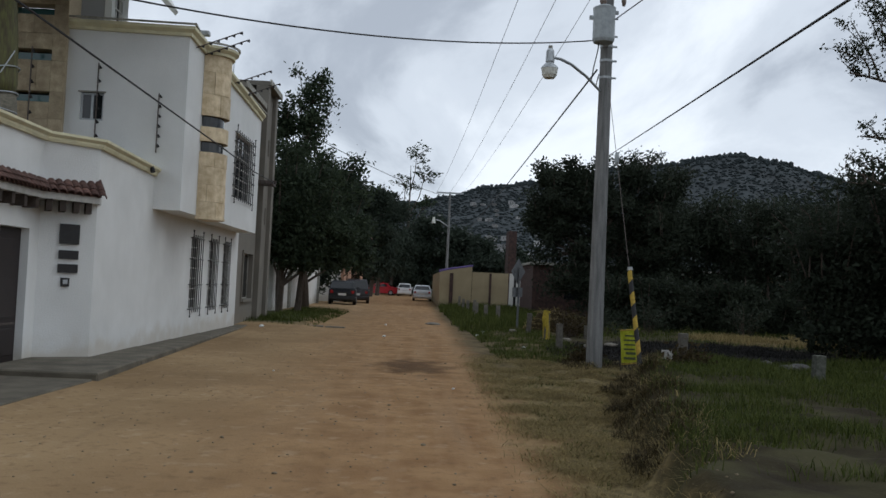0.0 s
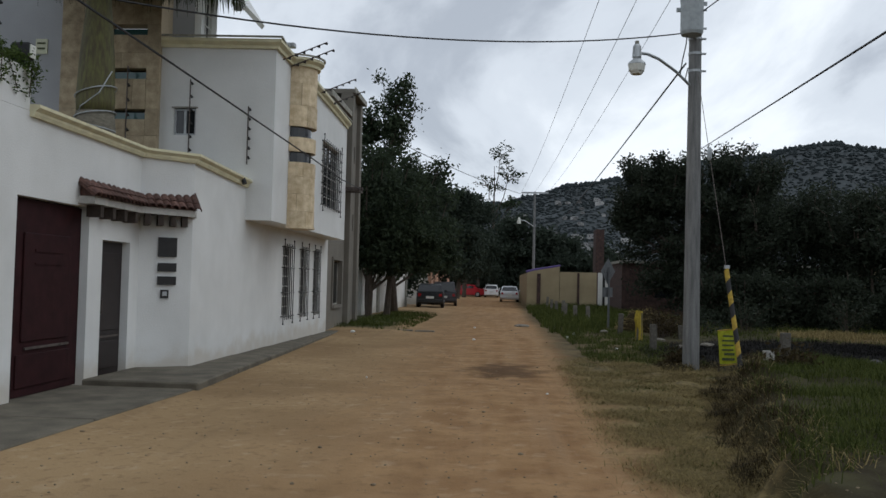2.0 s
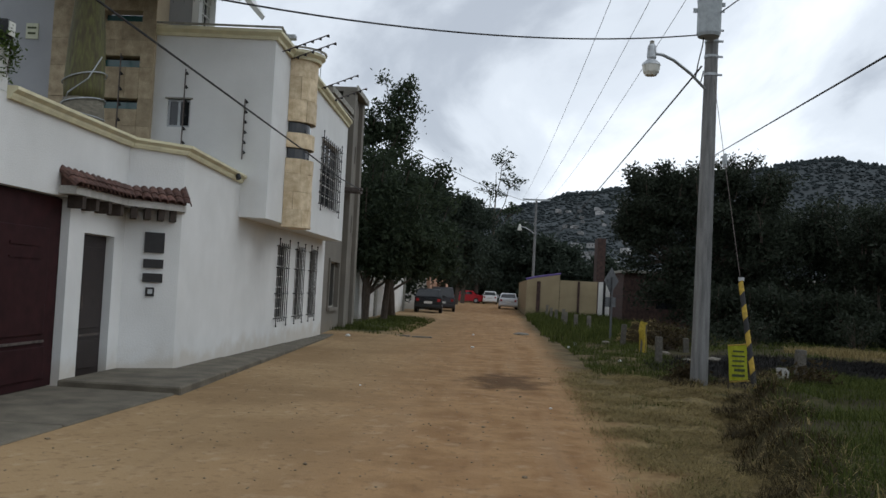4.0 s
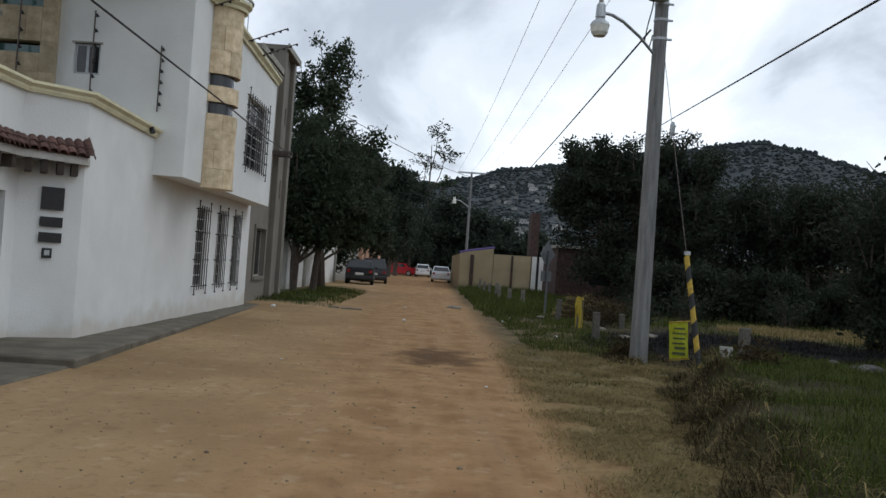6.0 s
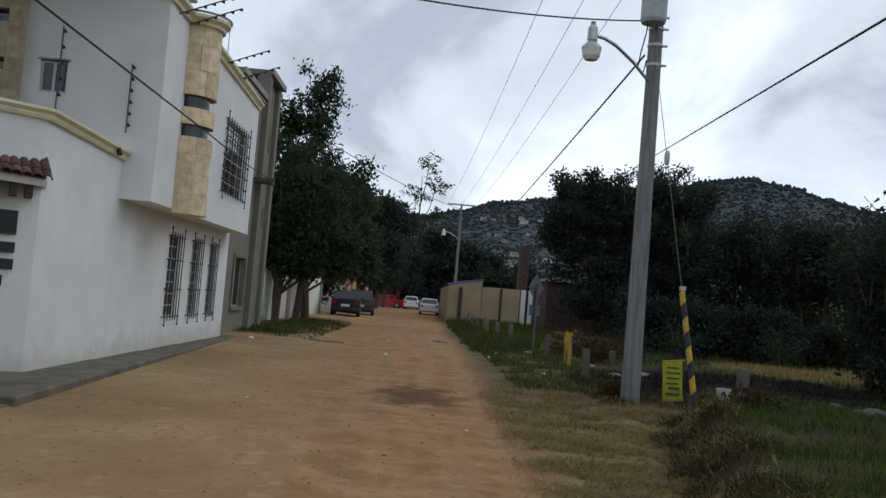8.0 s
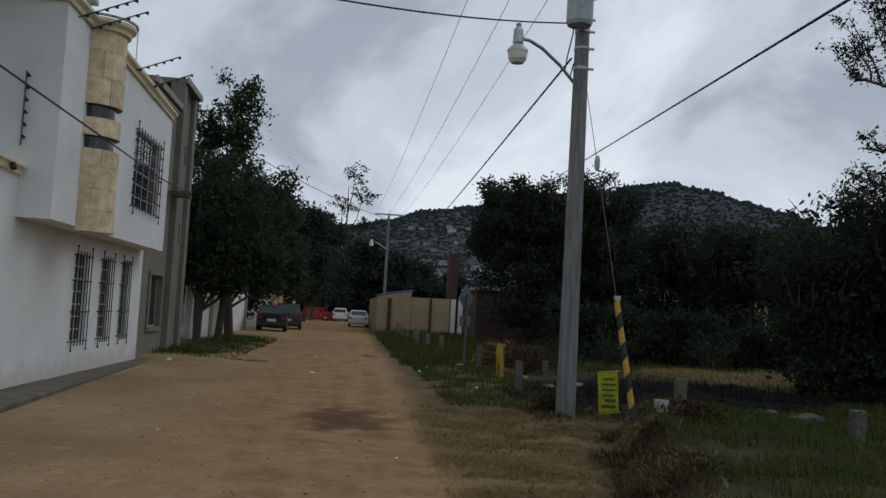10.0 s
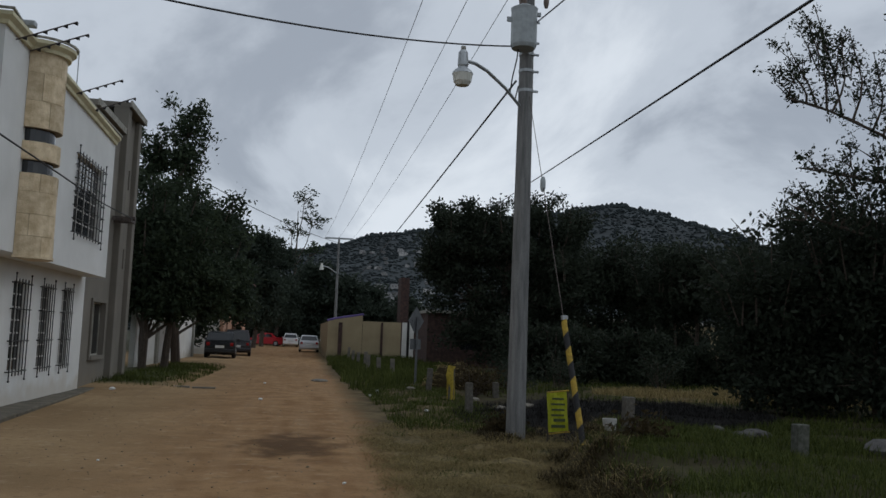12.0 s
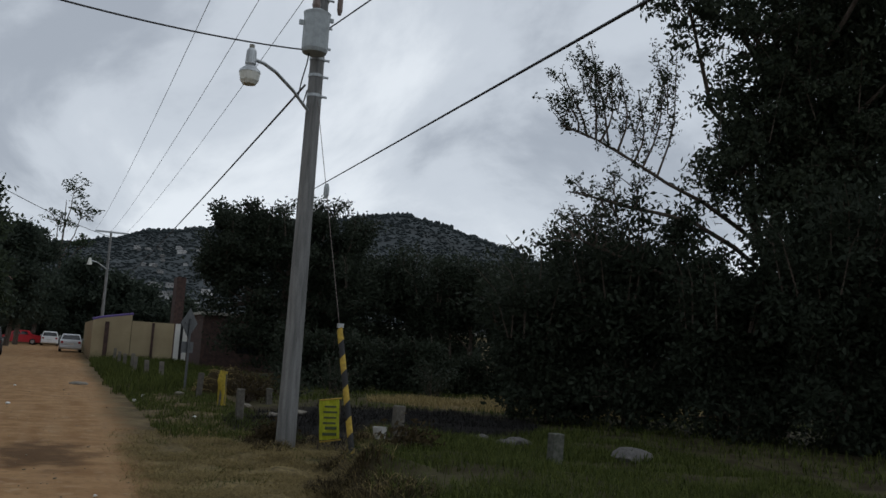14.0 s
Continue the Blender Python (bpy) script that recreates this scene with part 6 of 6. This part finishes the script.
M_POST = mat("weathered_post", (0.115, 0.105, 0.088), 0.95, 0.3, 0.5, 0.5, second=(0.07, 0.065, 0.055))
M_MOSSPOST = mat("mossy_concrete", (0.10, 0.10, 0.085), 0.95, 0.35, 0.5, 0.5, second=(0.045, 0.05, 0.035))
fence_stake(5.2, 15.3, 0.5, "short grey concrete post in the grass", 0.03, 0.075, M_POST)
fence_stake(6.9, 13.6, 0.44, "short mossy concrete post in the grass", 0.02, 0.085, M_MOSSPOST)
fence_stake(3.92, 20.9, 0.66, "weathered grey concrete fence post", -0.02, 0.075, M_POST)
rp = fence_stake(4.1, 24.3, 0.80, "concrete post wrapped in yellow ribbon", 0.02, 0.07, M_POST)
z = ground_z(4.1, 24.3)
bm = bmesh.new()
tube(bm, [(4.1, 24.3, z + 0.05), (4.11, 24.3, z + 0.3), (4.08, 24.3, z + 0.62), (4.12, 24.3, z + 0.86)], [0.085, 0.1, 0.115, 0.085], 9)
for v in bm.verts:
    v.co += Vector((noise.noise(v.co * 7), noise.noise(v.co * 7 + Vector((3, 1, 0))), 0)) * 0.06
part("ribbon", bm, M_RIBBON, rp, "tattered yellow warning ribbon")
fence_stake(4.0, 27.4, 0.68, "weathered grey concrete fence post", 0.04, 0.075, M_POST)
fence_stake(5.45, 25.3, 0.4, "short weathered grey concrete fence post", -0.05, 0.07, M_POST)
for i, (x, y) in enumerate(((3.55, 38.4), (3.35, 41.6), (3.5, 45.5), (3.4, 49.0), (3.35, 53.0), (3.3, 57.0), (3.9, 36.4))):
    fence_stake(x, y, 0.68 + 0.06 * (i % 3), "pale concrete fence post in tall grass", 0.03 * (i % 3 - 1), 0.08, M_CONC)

# traffic sign seen from behind
sx, sy = 3.9, 29.6
sz = ground_z(sx, sy)
ts = thing("road_sign", (sx, sy, sz), "diamond road sign with small plate seen from behind", "road sign")
part("post", boxes((sx - 0.03, sx + 0.03, sy - 0.03, sy + 0.03, sz - 0.2, sz + 2.15)), M_SIGNBACK, ts)
ang = radians(50)
ca, sa = math.cos(ang), math.sin(ang)


def sheet(outline, thick, cy):
    bm = bmesh.new()
    a = [bm.verts.new((sx + ca * u2 - sa * cy, sy + sa * u2 + ca * cy, sz + w2)) for u2, w2 in outline]
    b = [bm.verts.new((sx + ca * u2 - sa * (cy + thick), sy + sa * u2 + ca * (cy + thick), sz + w2)) for u2, w2 in outline]
    bm.faces.new(a); bm.faces.new(b[::-1])
    n = len(outline)
    for i in range(n):
        bm.faces.new((a[i], a[(i + 1) % n], b[(i + 1) % n], b[i]))
    return bm


part("diamond_plate", sheet([(0, 1.58), (0.43, 2.02), (0, 2.46), (-0.43, 2.02)], 0.012, 0.04), M_SIGNBACK, ts)
part("small_plate", sheet([(-0.3, 1.16), (0.3, 1.16), (0.3, 1.48), (-0.3, 1.48)], 0.012, 0.04), M_SIGNBACK, ts)
part("brace", sheet([(-0.25, 1.99), (0.25, 1.99), (0.25, 2.05), (-0.25, 2.05)], 0.02, 0.018), M_SIGNBACK, ts)

# yellow notice on two stakes
bnx, bny = 4.73, 17.3
bn = thing("notice_banner", (bnx, bny, 0.15), "fluorescent yellow vinyl notice with dark print on stakes", "banner")
for dx in (-0.15, 0.17):
    part("stake", tube(bmesh.new(), [(bnx + dx, bny + 0.03, -0.05), (bnx + dx + 0.02, bny + 0.03, 0.8)], 0.014, 6), M_BARK, bn)
bm = bmesh.new()
grid = [[bm.verts.new((bnx - 0.17 + 0.34 * i / 6 + 0.05 * (1 - j / 9) - 0.02, bny + 0.012 * math.sin(i * 1.7 + j), 0.12 + 0.66 * j / 9 + 0.035 * i / 6)) for i in range(7)] for j in range(10)]
for j in range(9):
    for i in range(6):
        bm.faces.new((grid[j][i], grid[j][i + 1], grid[j + 1][i + 1], grid[j + 1][i]))
bmesh.ops.solidify(bm, geom=bm.faces[:], thickness=0.004)
part("vinyl", bm, M_BANNER, bn)
for z0, a, b2 in ((0.66, -0.10, 0.10), (0.57, -0.12, 0.12), (0.48, -0.11, 0.11), (0.39, -0.12, 0.1), (0.30, -0.08, 0.12), (0.20, -0.12, 0.12)):
    off = 0.03 * (0.8 - z0)
    part("print_bar", boxes((bnx + a + off, bnx + b2 + off, bny - 0.022, bny - 0.016, z0, z0 + (0.05 if z0 < 0.35 else 0.032))), M_INK, bn, "dark print bar")
for z0 in (0.79, 0.11):
    part("batten", tube(bmesh.new(), [(bnx - 0.19 + (0.05 if z0 < 0.4 else 0), bny - 0.012, z0 - 0.015), (bnx + 0.19 + (0.03 if z0 < 0.4 else 0), bny - 0.012, z0 + 0.03)], 0.012, 6), M_YELLOW, bn)

# heap of cut brush and straw behind the posts
hx, hy = 5.1, 29.2
heap = thing("brush_heap", (hx, hy, ground_z(hx, hy)), "heap of cut dry straw and brush", "heap")
bm = bmesh.new()
bmesh.ops.create_icosphere(bm, subdivisions=3, radius=1.0)
for v in bm.verts:
    k = 1 + 0.3 * noise.noise(v.co * 1.6 + Vector((4, 0, 0))) + 0.12 * noise.noise(v.co * 5)
    v.co = Vector((hx + v.co.x * 0.95 * k, hy + v.co.y * 0.6 * k, ground_z(hx, hy) - 0.05 + max(-0.05, v.co.z) * 0.72 * k))
tops = [v.co.copy() for v in bm.verts if v.co.z > ground_z(hx, hy)]
part("core", bm, M_DRYWEED, heap)
hr = random.Random(44)
bm = bmesh.new()
for k in range(420):
    p = hr.choice(tops) + Vector((hr.uniform(-0.1, 0.1), hr.uniform(-0.1, 0.1), 0.01))
    d = Vector((hr.uniform(-1, 1), hr.uniform(-1, 1), hr.uniform(-0.5, 0.35))).normalized() * hr.uniform(0.12, 0.4)
    tube(bm, [p - d * 0.5, p + Vector((0, 0, 0.04)), p + d * 0.5], 0.007, 3, cap=False)
part("straw_stalks", bm, M_STRAW, heap)

# rubble and debris on the bank


def lump(name, x, y, z, size, material, label, category, seed, group=""):
    bm = bmesh.new()
    bmesh.ops.create_icosphere(bm, subdivisions=2, radius=1.0)
    for v in bm.verts:
        k = 1 + 0.35 * noise.noise(v.co * 1.3 + Vector((seed, 0, 0)))
        v.co = Vector((v.co.x * size[0] * k, v.co.y * size[1] * k, v.co.z * size[2] * k))
    ob = solo(name, bm, material)
    ob.location = (x, y, z)
    return tagged(ob, label, category, group)


bx0, by0 = 4.95, 15.35
bz0 = ground_z(bx0, by0)
bucket = thing("white_bucket", (bx0, by0, bz0), "white plastic bucket beside the concrete post", "bucket")
bm = tube(bmesh.new(), [(bx0, by0, bz0 - 0.02), (bx0, by0, bz0 + 0.15)], [0.085, 0.1], 18, cap=False)
bmesh.ops.contextual_create(bm, geom=[v for v in bm.verts if v.co.z < bz0])
bmesh.ops.solidify(bm, geom=bm.faces[:], thickness=0.006)
part("pail", bm, M_BEAM, bucket)
part("rim", tube(bmesh.new(), [(bx0 + 0.102 * math.cos(a), by0 + 0.102 * math.sin(a), bz0 + 0.15) for a in [2 * math.pi * k / 20 for k in range(21)]], 0.008, 5), M_BEAM, bucket)
lump("rubble_stone", 4.75, 16.2, ground_z(4.75, 16.2) + 0.08, (0.09, 0.09, 0.14), M_CONC, "small upright pale stone in weeds", "stone", 8)
for i, (x, y, s) in enumerate(((7.7, 16.6, 0.2), (8.1, 16.9, 0.26), (7.4, 17.0, 0.16), (8.95, 14.7, 0.34), (9.3, 15.0, 0.22), (4.9, 22.4, 0.16), (4.7, 24.4, 0.14), (3.6, 28.2, 0.13), (5.6, 22.8, 0.18))):
    lump("rubble_stone", x, y, ground_z(x, y) + 0.05, (s, s * 0.8, s * 0.4), M_SLAB if i < 5 else M_CONC, "broken concrete lump lying on the field", "stone", i + 20, "rubble on the field")
lump("drain_slab", 1.14, 33.7, ground_z(1.14, 33.7) + 0.02, (0.32, 0.5, 0.07), M_CONC, "grey broken slab at the road's edge", "slab", 41)
for i, (x, y, s) in enumerate(((-4.1, 25.9, 0.07), (-0.43, 24.3, 0.05), (-0.6, 31.0, 0.04), (2.3, 26.2, 0.06), (3.2, 22.0, 0.05), (2.6, 27.6, 0.06), (-1.9, 14.2, 0.018), (1.0, 12.8, 0.022))):
    lump("litter_scrap", x, y, ground_z(x, y) + s * 0.5, (s, s * 0.8, s * 0.55), M_LITTER, "small white scrap of litter on the ground", "litter", i + 60, "scraps of litter")
# clods and pebbles of the road
pv, pf, n0 = [], [], 0
rr2 = random.Random(77)
for i in range(1500):
    y = 4.5 + 40 * rr2.random() ** 1.6
    x = rr2.uniform(-4.0, 2.6)
    s = rr2.uniform(0.004, 0.014) * (2.0 if rr2.random() < 0.04 else 1)
    q = ico_v * np.array((s, s, s * 0.6)) * nrg.uniform(0.7, 1.3, (len(ico_v), 1)) + np.array((x, y, ground_z(x, y) + s * 0.2))
    pv.append(q); pf.append(ico_f + n0); n0 += len(ico_v)
peb = new("pebbles", raw_mesh("pebbles", np.concatenate(pv), np.concatenate(pf), M_ROCK))
tagged(peb, "loose pebbles and clods on the dirt road", "pebbles", kind="stuff")

# ---- grass ----
gr = random.Random(9)


def scatter(n, x0, x1, y0, y1, keep):
    out = []
    while len(out) < n:
        x, y = gr.uniform(x0, x1), gr.uniform(y0, y1)
        if keep(x, y):
            out.append((x, y, ground_z(x, y) - 0.01))
    return out


def clumpy(x, y, s, t):
    return noise.noise((x * s, y * s, t)) > gr.uniform(-0.5, 0.35)


def burnt(x, y):
    return ((x - 0.25 * y - 1.9) * 0.27) ** 2 + ((y - 21.3) * 0.24) ** 2 < 0.95


blades("bank_grass", scatter(56000, 2.0, 10.5, 5.5, 19.5, lambda x, y: x > bank_edge(y) + 0.18 and not burnt(x, y) and math.hypot(x - 4.6, y - 16.7) > 0.75 and clumpy(x, y, 0.9, 1)), 0.13, 0.005, 0.9, M_GRASS, "short green grass over the earth bank")
blades("verge_tufts", scatter(2200, 1.9, 4.2, 5.5, 18, lambda x, y: x < bank_edge(y) and noise.noise((x * 1.3, y * 1.3, 22.0)) > 0.12), 0.06, 0.004, 1.2, M_GRASS, "small green tufts among the straw")
blades("verge_grass", scatter(9000, 2.2, 4.6, 18, 30, lambda x, y: clumpy(x, y, 1.1, 2)), 0.14, 0.007, 0.8, M_GRASS, "sparse green verge grass")
blades("far_verge_grass", scatter(22000, 1.7, 8.0, 29, 62, lambda x, y: x > 1.95 + 0.3 * noise.noise((y * 0.4, 2.0, 0)) + 0.004 * (y - 28) and clumpy(x, y, 0.6, 3)), 0.34, 0.013, 0.5, M_GRASS, "taller green grass along the posts")
blades("house_side_grass", scatter(6000, -5.0, -2.7, 27.5, 43, lambda x, y: clumpy(x, y, 0.8, 4)), 0.14, 0.009, 0.7, M_GRASS, "thin green grass by the house fronts")
blades("dry_straw", scatter(46000, 1.2, 5.0, 5.0, 19.5, lambda x, y: gr.random() < smooth01(1.2, 2.0, x) * (1 - smooth01(bank_edge(y) - 0.05, bank_edge(y) + 0.3, x)) * (1.1 - 0.8 * smooth01(15, 19.5, y)) and clumpy(x, y, 1.6, 5)), 0.075, 0.0032, 3.2, M_STRAW, "cut dry straw lying on the verge")
blades("bank_straw", scatter(700, 2.0, 5.5, 6.0, 18, lambda x, y: abs(x - bank_edge(y) - 0.3) < 0.22 and clumpy(x, y, 1.2, 6)), 0.15, 0.004, 2.2, M_STRAW, "dry straw hanging over the bank")
blades("brown_weeds", scatter(5200, 2.0, 5.8, 7.0, 22, lambda x, y: (abs(x - bank_edge(y) - 0.1) < 0.3 or (math.hypot(x - PX, y - PY) < 0.7 and y > PY - 0.25)) and math.hypot(x - 4.15, y - 14.0) > 0.35 and math.hypot(x - 4.6, y - 16.7) > 0.75 and clumpy(x, y, 1.4, 7)), 0.14, 0.005, 1.5, M_DRYWEED, "brown dead weeds round the pole and bank")
def on_mound(x, y):
    return any((x - mx) ** 2 + (y - my) ** 2 < mr * mr * 1.1 for mx, my, mr, mh in MOUNDS)


blades("mound_straw", scatter(400, 2.3, 4.9, 9.4, 17.2, lambda x, y: on_mound(x, y) and clumpy(x, y, 2.2, 12)), 0.15, 0.004, 2.6, M_STRAW, "tangled dry straw draped over earth mounds")
blades("mound_weeds", scatter(1800, 2.3, 4.9, 9.4, 17.2, lambda x, y: on_mound(x, y) and clumpy(x, y, 2.2, 13)), 0.13, 0.005, 1.6, M_DRYWEED, "brown weeds on the earth mounds")
blades("field_straw", scatter(16000, 6.5, 22, 22.5, 34, lambda x, y: ((x - 16.5) * 0.13) ** 2 + ((y - 28.5) * 0.26) ** 2 < 0.9 and clumpy(x, y, 0.5, 8)), 0.2, 0.009, 1.0, M_STRAW, "dry yellow grass of the field")
blades("field_grass", scatter(24000, 5.5, 24, 12, 44, lambda x, y: not burnt(x, y) and not ((x - 16.5) * 0.13) ** 2 + ((y - 28.5) * 0.26) ** 2 < 1.0 and clumpy(x, y, 0.5, 9)), 0.17, 0.010, 0.8, M_GRASS, "dark green grass of the field")
blades("burnt_stubble", scatter(14000, 3.6, 12, 17.3, 25.5, lambda x, y: burnt(x, y) and clumpy(x, y, 0.8, 10)), 0.12, 0.008, 0.9, M_CHAR, "black burnt stubble")
for i, (x, y, h, rx) in enumerate(((4.95, 26.0, 0.75, 0.7), (5.4, 27.2, 0.8, 0.7), (8.6, 30.5, 1.3, 0.9), (4.9, 14.0, 0.3, 0.35), (3.9, 17.9, 0.35, 0.25), (12.5, 31.5, 1.5, 1.0), (6.6, 28.6, 0.9, 0.8))):
    z = ground_z(x, y)
    t = thing("dry_shrub", (x, y, z), "tangled brown and green shrub on the bank", "shrub", "shrubs on the bank")
    bm = bmesh.new()
    ends = []
    for k in range(26):
        a = gr.uniform(0, 2 * math.pi); d2 = gr.uniform(0.2, 1) * rx
        e = Vector((x + d2 * math.cos(a), y + d2 * math.sin(a), z + h * gr.uniform(0.4, 1.05) * (1.15 - 0.5 * d2 / rx)))
        tube(bm, [(x + 0.1 * math.cos(a), y + 0.1 * math.sin(a), z - 0.03), (x + 0.6 * d2 * math.cos(a), y + 0.6 * d2 * math.sin(a), z + (e.z - z) * 0.8), e], [0.008, 0.006, 0.003], 4, cap=False)
        ends += [tuple(e - Vector((x, y, z))), tuple((e - Vector((x, y, z))) * 0.7)]
    part("stem_tangle", bm, M_BARK, t)
    ob = new("leaves", leaf_cloud(ends, 14, 0.11 + 0.06 * rx, 0.035 + 0.02 * h, M_DRYWEED if i in (0, 1, 3, 4) else M_LEAF_BUSH, "leaves")); ob.parent = t

for i in range(15):
    x, y = 9.0 + 1.6 * i + gr.uniform(-0.5, 0.5), 35.5 - 0.25 * i + gr.uniform(-0.8, 0.8)
    h = gr.uniform(1.4, 2.3)
    tree("low_bush", (x, y, 0.0), h, 0.04, [(-0.5, 0, h * 0.5, 0.9, 0.7, h * 0.35), (0.6, 0, h * 0.45, 0.9, 0.7, h * 0.35), (0, 0, h * 0.75, 0.8, 0.7, h * 0.2), (0, -0.2, h * 0.2, 1.1, 0.7, h * 0.2)],
         "low dark bush at the field's far edge", M_LEAF_BUSH, 22, 30, 0.2, 0.085, 200 + i, stems=2, group="low bushes round the field", spikes=8, reach=0.6)

# ---- electric fence and small fittings of the white house ----


def fence_rod(p0, p1, n, label):
    t = thing("fence_rod", p0, label, "fence post", "electric fence rods")
    p0, p1 = Vector(p0), Vector(p1)
    part("rod", tube(bmesh.new(), [p0, p1], 0.013, 6), M_RUST, t)
    for i in range(n):
        c = p0.lerp(p1, (i + 0.7) / n)
        d = (p1 - p0).normalized()
        part("insulator", tube(bmesh.new(), [c - d * 0.03 + Vector((0.02, 0, 0)), c + Vector((0.045, 0, -0.02)), c + d * 0.03 + Vector((0.02, 0, 0))], [0.012, 0.028, 0.012], 6), M_BLACK, t)
    return t


for y, z in ((17.55, 6.12), (18.3, 6.17), (21.2, 6.2), (22.6, 6.2)):
    fence_rod((BX + 0.02, y, z), (BX + 0.95, y - 0.05, z + 0.36), 6, "leaning electric fence rod at the roof edge")
for x, z0, z1 in ((-4.87, 3.86, 5.04), (-6.08, 3.95, 5.58)):
    fence_rod((x, BY - 0.07, z0), (x, BY - 0.07, z1), 6, "upright electric fence rod on the side wall")
fence_rod((-7.32, TY - 0.08, 4.0), (-7.32, TY - 0.08, 5.8), 6, "upright electric fence rod before the stone tower")
for y, z1 in ((8.9, 4.98), (9.5, 5.35)):
    fence_rod((GX - 0.1, y, 4.1), (GX - 0.1, y + 0.03, z1), 5, "upright electric fence rod on the wall")
mast = thing("service_mast", (GX - 0.1, 9.33, 4.1), "grey service mast with insulator on the wall", "mast")
part("pipe", tube(bmesh.new(), [(GX - 0.1, 9.33, 4.1), (GX - 0.1, 9.33, 5.02)], 0.035, 8), M_GALV, mast)
part("weather_head", tube(bmesh.new(), [(GX - 0.1, 9.33, 5.0), (GX - 0.1, 9.33, 5.1), (GX - 0.02, 9.36, 5.08)], [0.05, 0.05, 0.03], 8), M_GALV, mast)
ant = thing("roof_antenna", (BX - 0.3, 22.2, 6.6), "thin roof antenna rod on a bracket", "antenna")
part("rod", tube(bmesh.new(), [(BX - 0.2, 22.2, 6.15), (BX - 0.2, 22.2, 7.4)], 0.012, 5), M_GALV, ant)
part("base", boxes((BX - 0.35, BX - 0.05, 22.1, 22.3, 6.15, 6.44)), M_GALV, ant)
fl = thing("flood_lamp", (BX - 0.05, 18.0, 6.65), "small grey flood lamp on the roof edge", "lamp")
part("head", boxes((BX - 0.2, BX + 0.16, 17.95, 18.12, 6.5, 6.6), bevel=0.02), M_GALV, fl)
part("stem", boxes((BX - 0.06, BX + 0.0, 18.0, 18.06, 6.38, 6.51)), M_GALV, fl)
sp = thing("wall_spotlight", (-4.78, 16.55, 3.45), "small black spotlight under the moulding", "lamp")
part("stem", tube(bmesh.new(), [(WX, 16.55, 3.5), (WX + 0.1, 16.55, 3.5)], 0.014, 6), M_BLACK, sp)
part("head", tube(bmesh.new(), [(WX + 0.09, 16.55, 3.56), (WX + 0.14, 16.52, 3.42)], [0.03, 0.05], 8), M_BLACK, sp)
sp2 = thing("wall_floodlight", (GX - 0.1, 10.1, 4.14), "grey floodlight standing on the wall's end", "lamp")
part("stem", boxes((GX - 0.13, GX - 0.07, 10.02, 10.08, 4.1, 4.22)), M_BLACK, sp2)
part("head", boxes((GX - 0.18, GX + 0.06, 9.96, 10.12, 4.2, 4.42), bevel=0.03), M_BLACK, sp2)
part("lens", boxes((GX + 0.06, GX + 0.075, 9.98, 10.1, 4.23, 4.39)), M_LAMP, sp2)
st = thing("alarm_plate", (-9.28, BY, 6.2), "small weathered warning plate on the pale wall", "plate")
part("plate", boxes((-9.41, -9.16, BY + 0.03, BY + 0.049, 6.1, 6.41)), M_PAPER, st)
part("print_bar", boxes((-9.38, -9.2, BY + 0.024, BY + 0.029, 6.3, 6.34), (-9.37, -9.21, BY + 0.024, BY + 0.029, 6.19, 6.23)), M_INK, st)
net = thing("shade_net", (-5.6, 38.2, 5.0), "green shade netting hung behind the trees", "netting")
part("net", boxes((-5.75, -4.55, 38.3, 38.32, 4.85, 5.6)), M_NETGREEN, net)
part("pole", tube(bmesh.new(), [(-5.7, 38.36, -0.3), (-5.7, 38.36, 5.7)], 0.03, 6), M_RUST, net)
part("pole", tube(bmesh.new(), [(-4.6, 38.36, -0.3), (-4.6, 38.36, 5.7)], 0.03, 6), M_RUST, net)
# vine over the raised wall
vine = thing("wall_vine", (GX - 0.1, 8.6, 4.12), "green creeper over the top of the white wall", "vine")
bm = bmesh.new()
spots = []
vr = random.Random(12)
for k in range(34):
    y = vr.uniform(5.6, 10.1)
    x0 = GX + vr.uniform(-0.1, 0.08)
    d3 = vr.uniform(0.05, 0.75)
    pts = [(x0 - 0.15, y, 4.14), (x0 + 0.07, y + 0.02, 4.12), (GX + 0.05, y + 0.05, 4.05 - d3 * 0.5), (GX + 0.03, y + vr.uniform(0, 0.2), 4.05 - d3)]
    tube(bm, pts, 0.006, 4, cap=False)
    for f in range(8):
        a, b3 = Vector(pts[1]), Vector(pts[3])
        spots.append(tuple(a.lerp(b3, f / 7) - Vector((GX - 0.1, 8.6, 4.12))))
for k in range(330):
    spots.append((vr.uniform(-0.15, 0.22), vr.uniform(-3.0, 1.55), vr.uniform(0.0, 0.17)))
tagged(part("stem_tangle", bm, M_BARK, vine), kind="stuff")
ob = new("leaves", leaf_cloud(spots, 11, 0.05, 0.03, M_VINE, "leaves")); ob.parent = vine
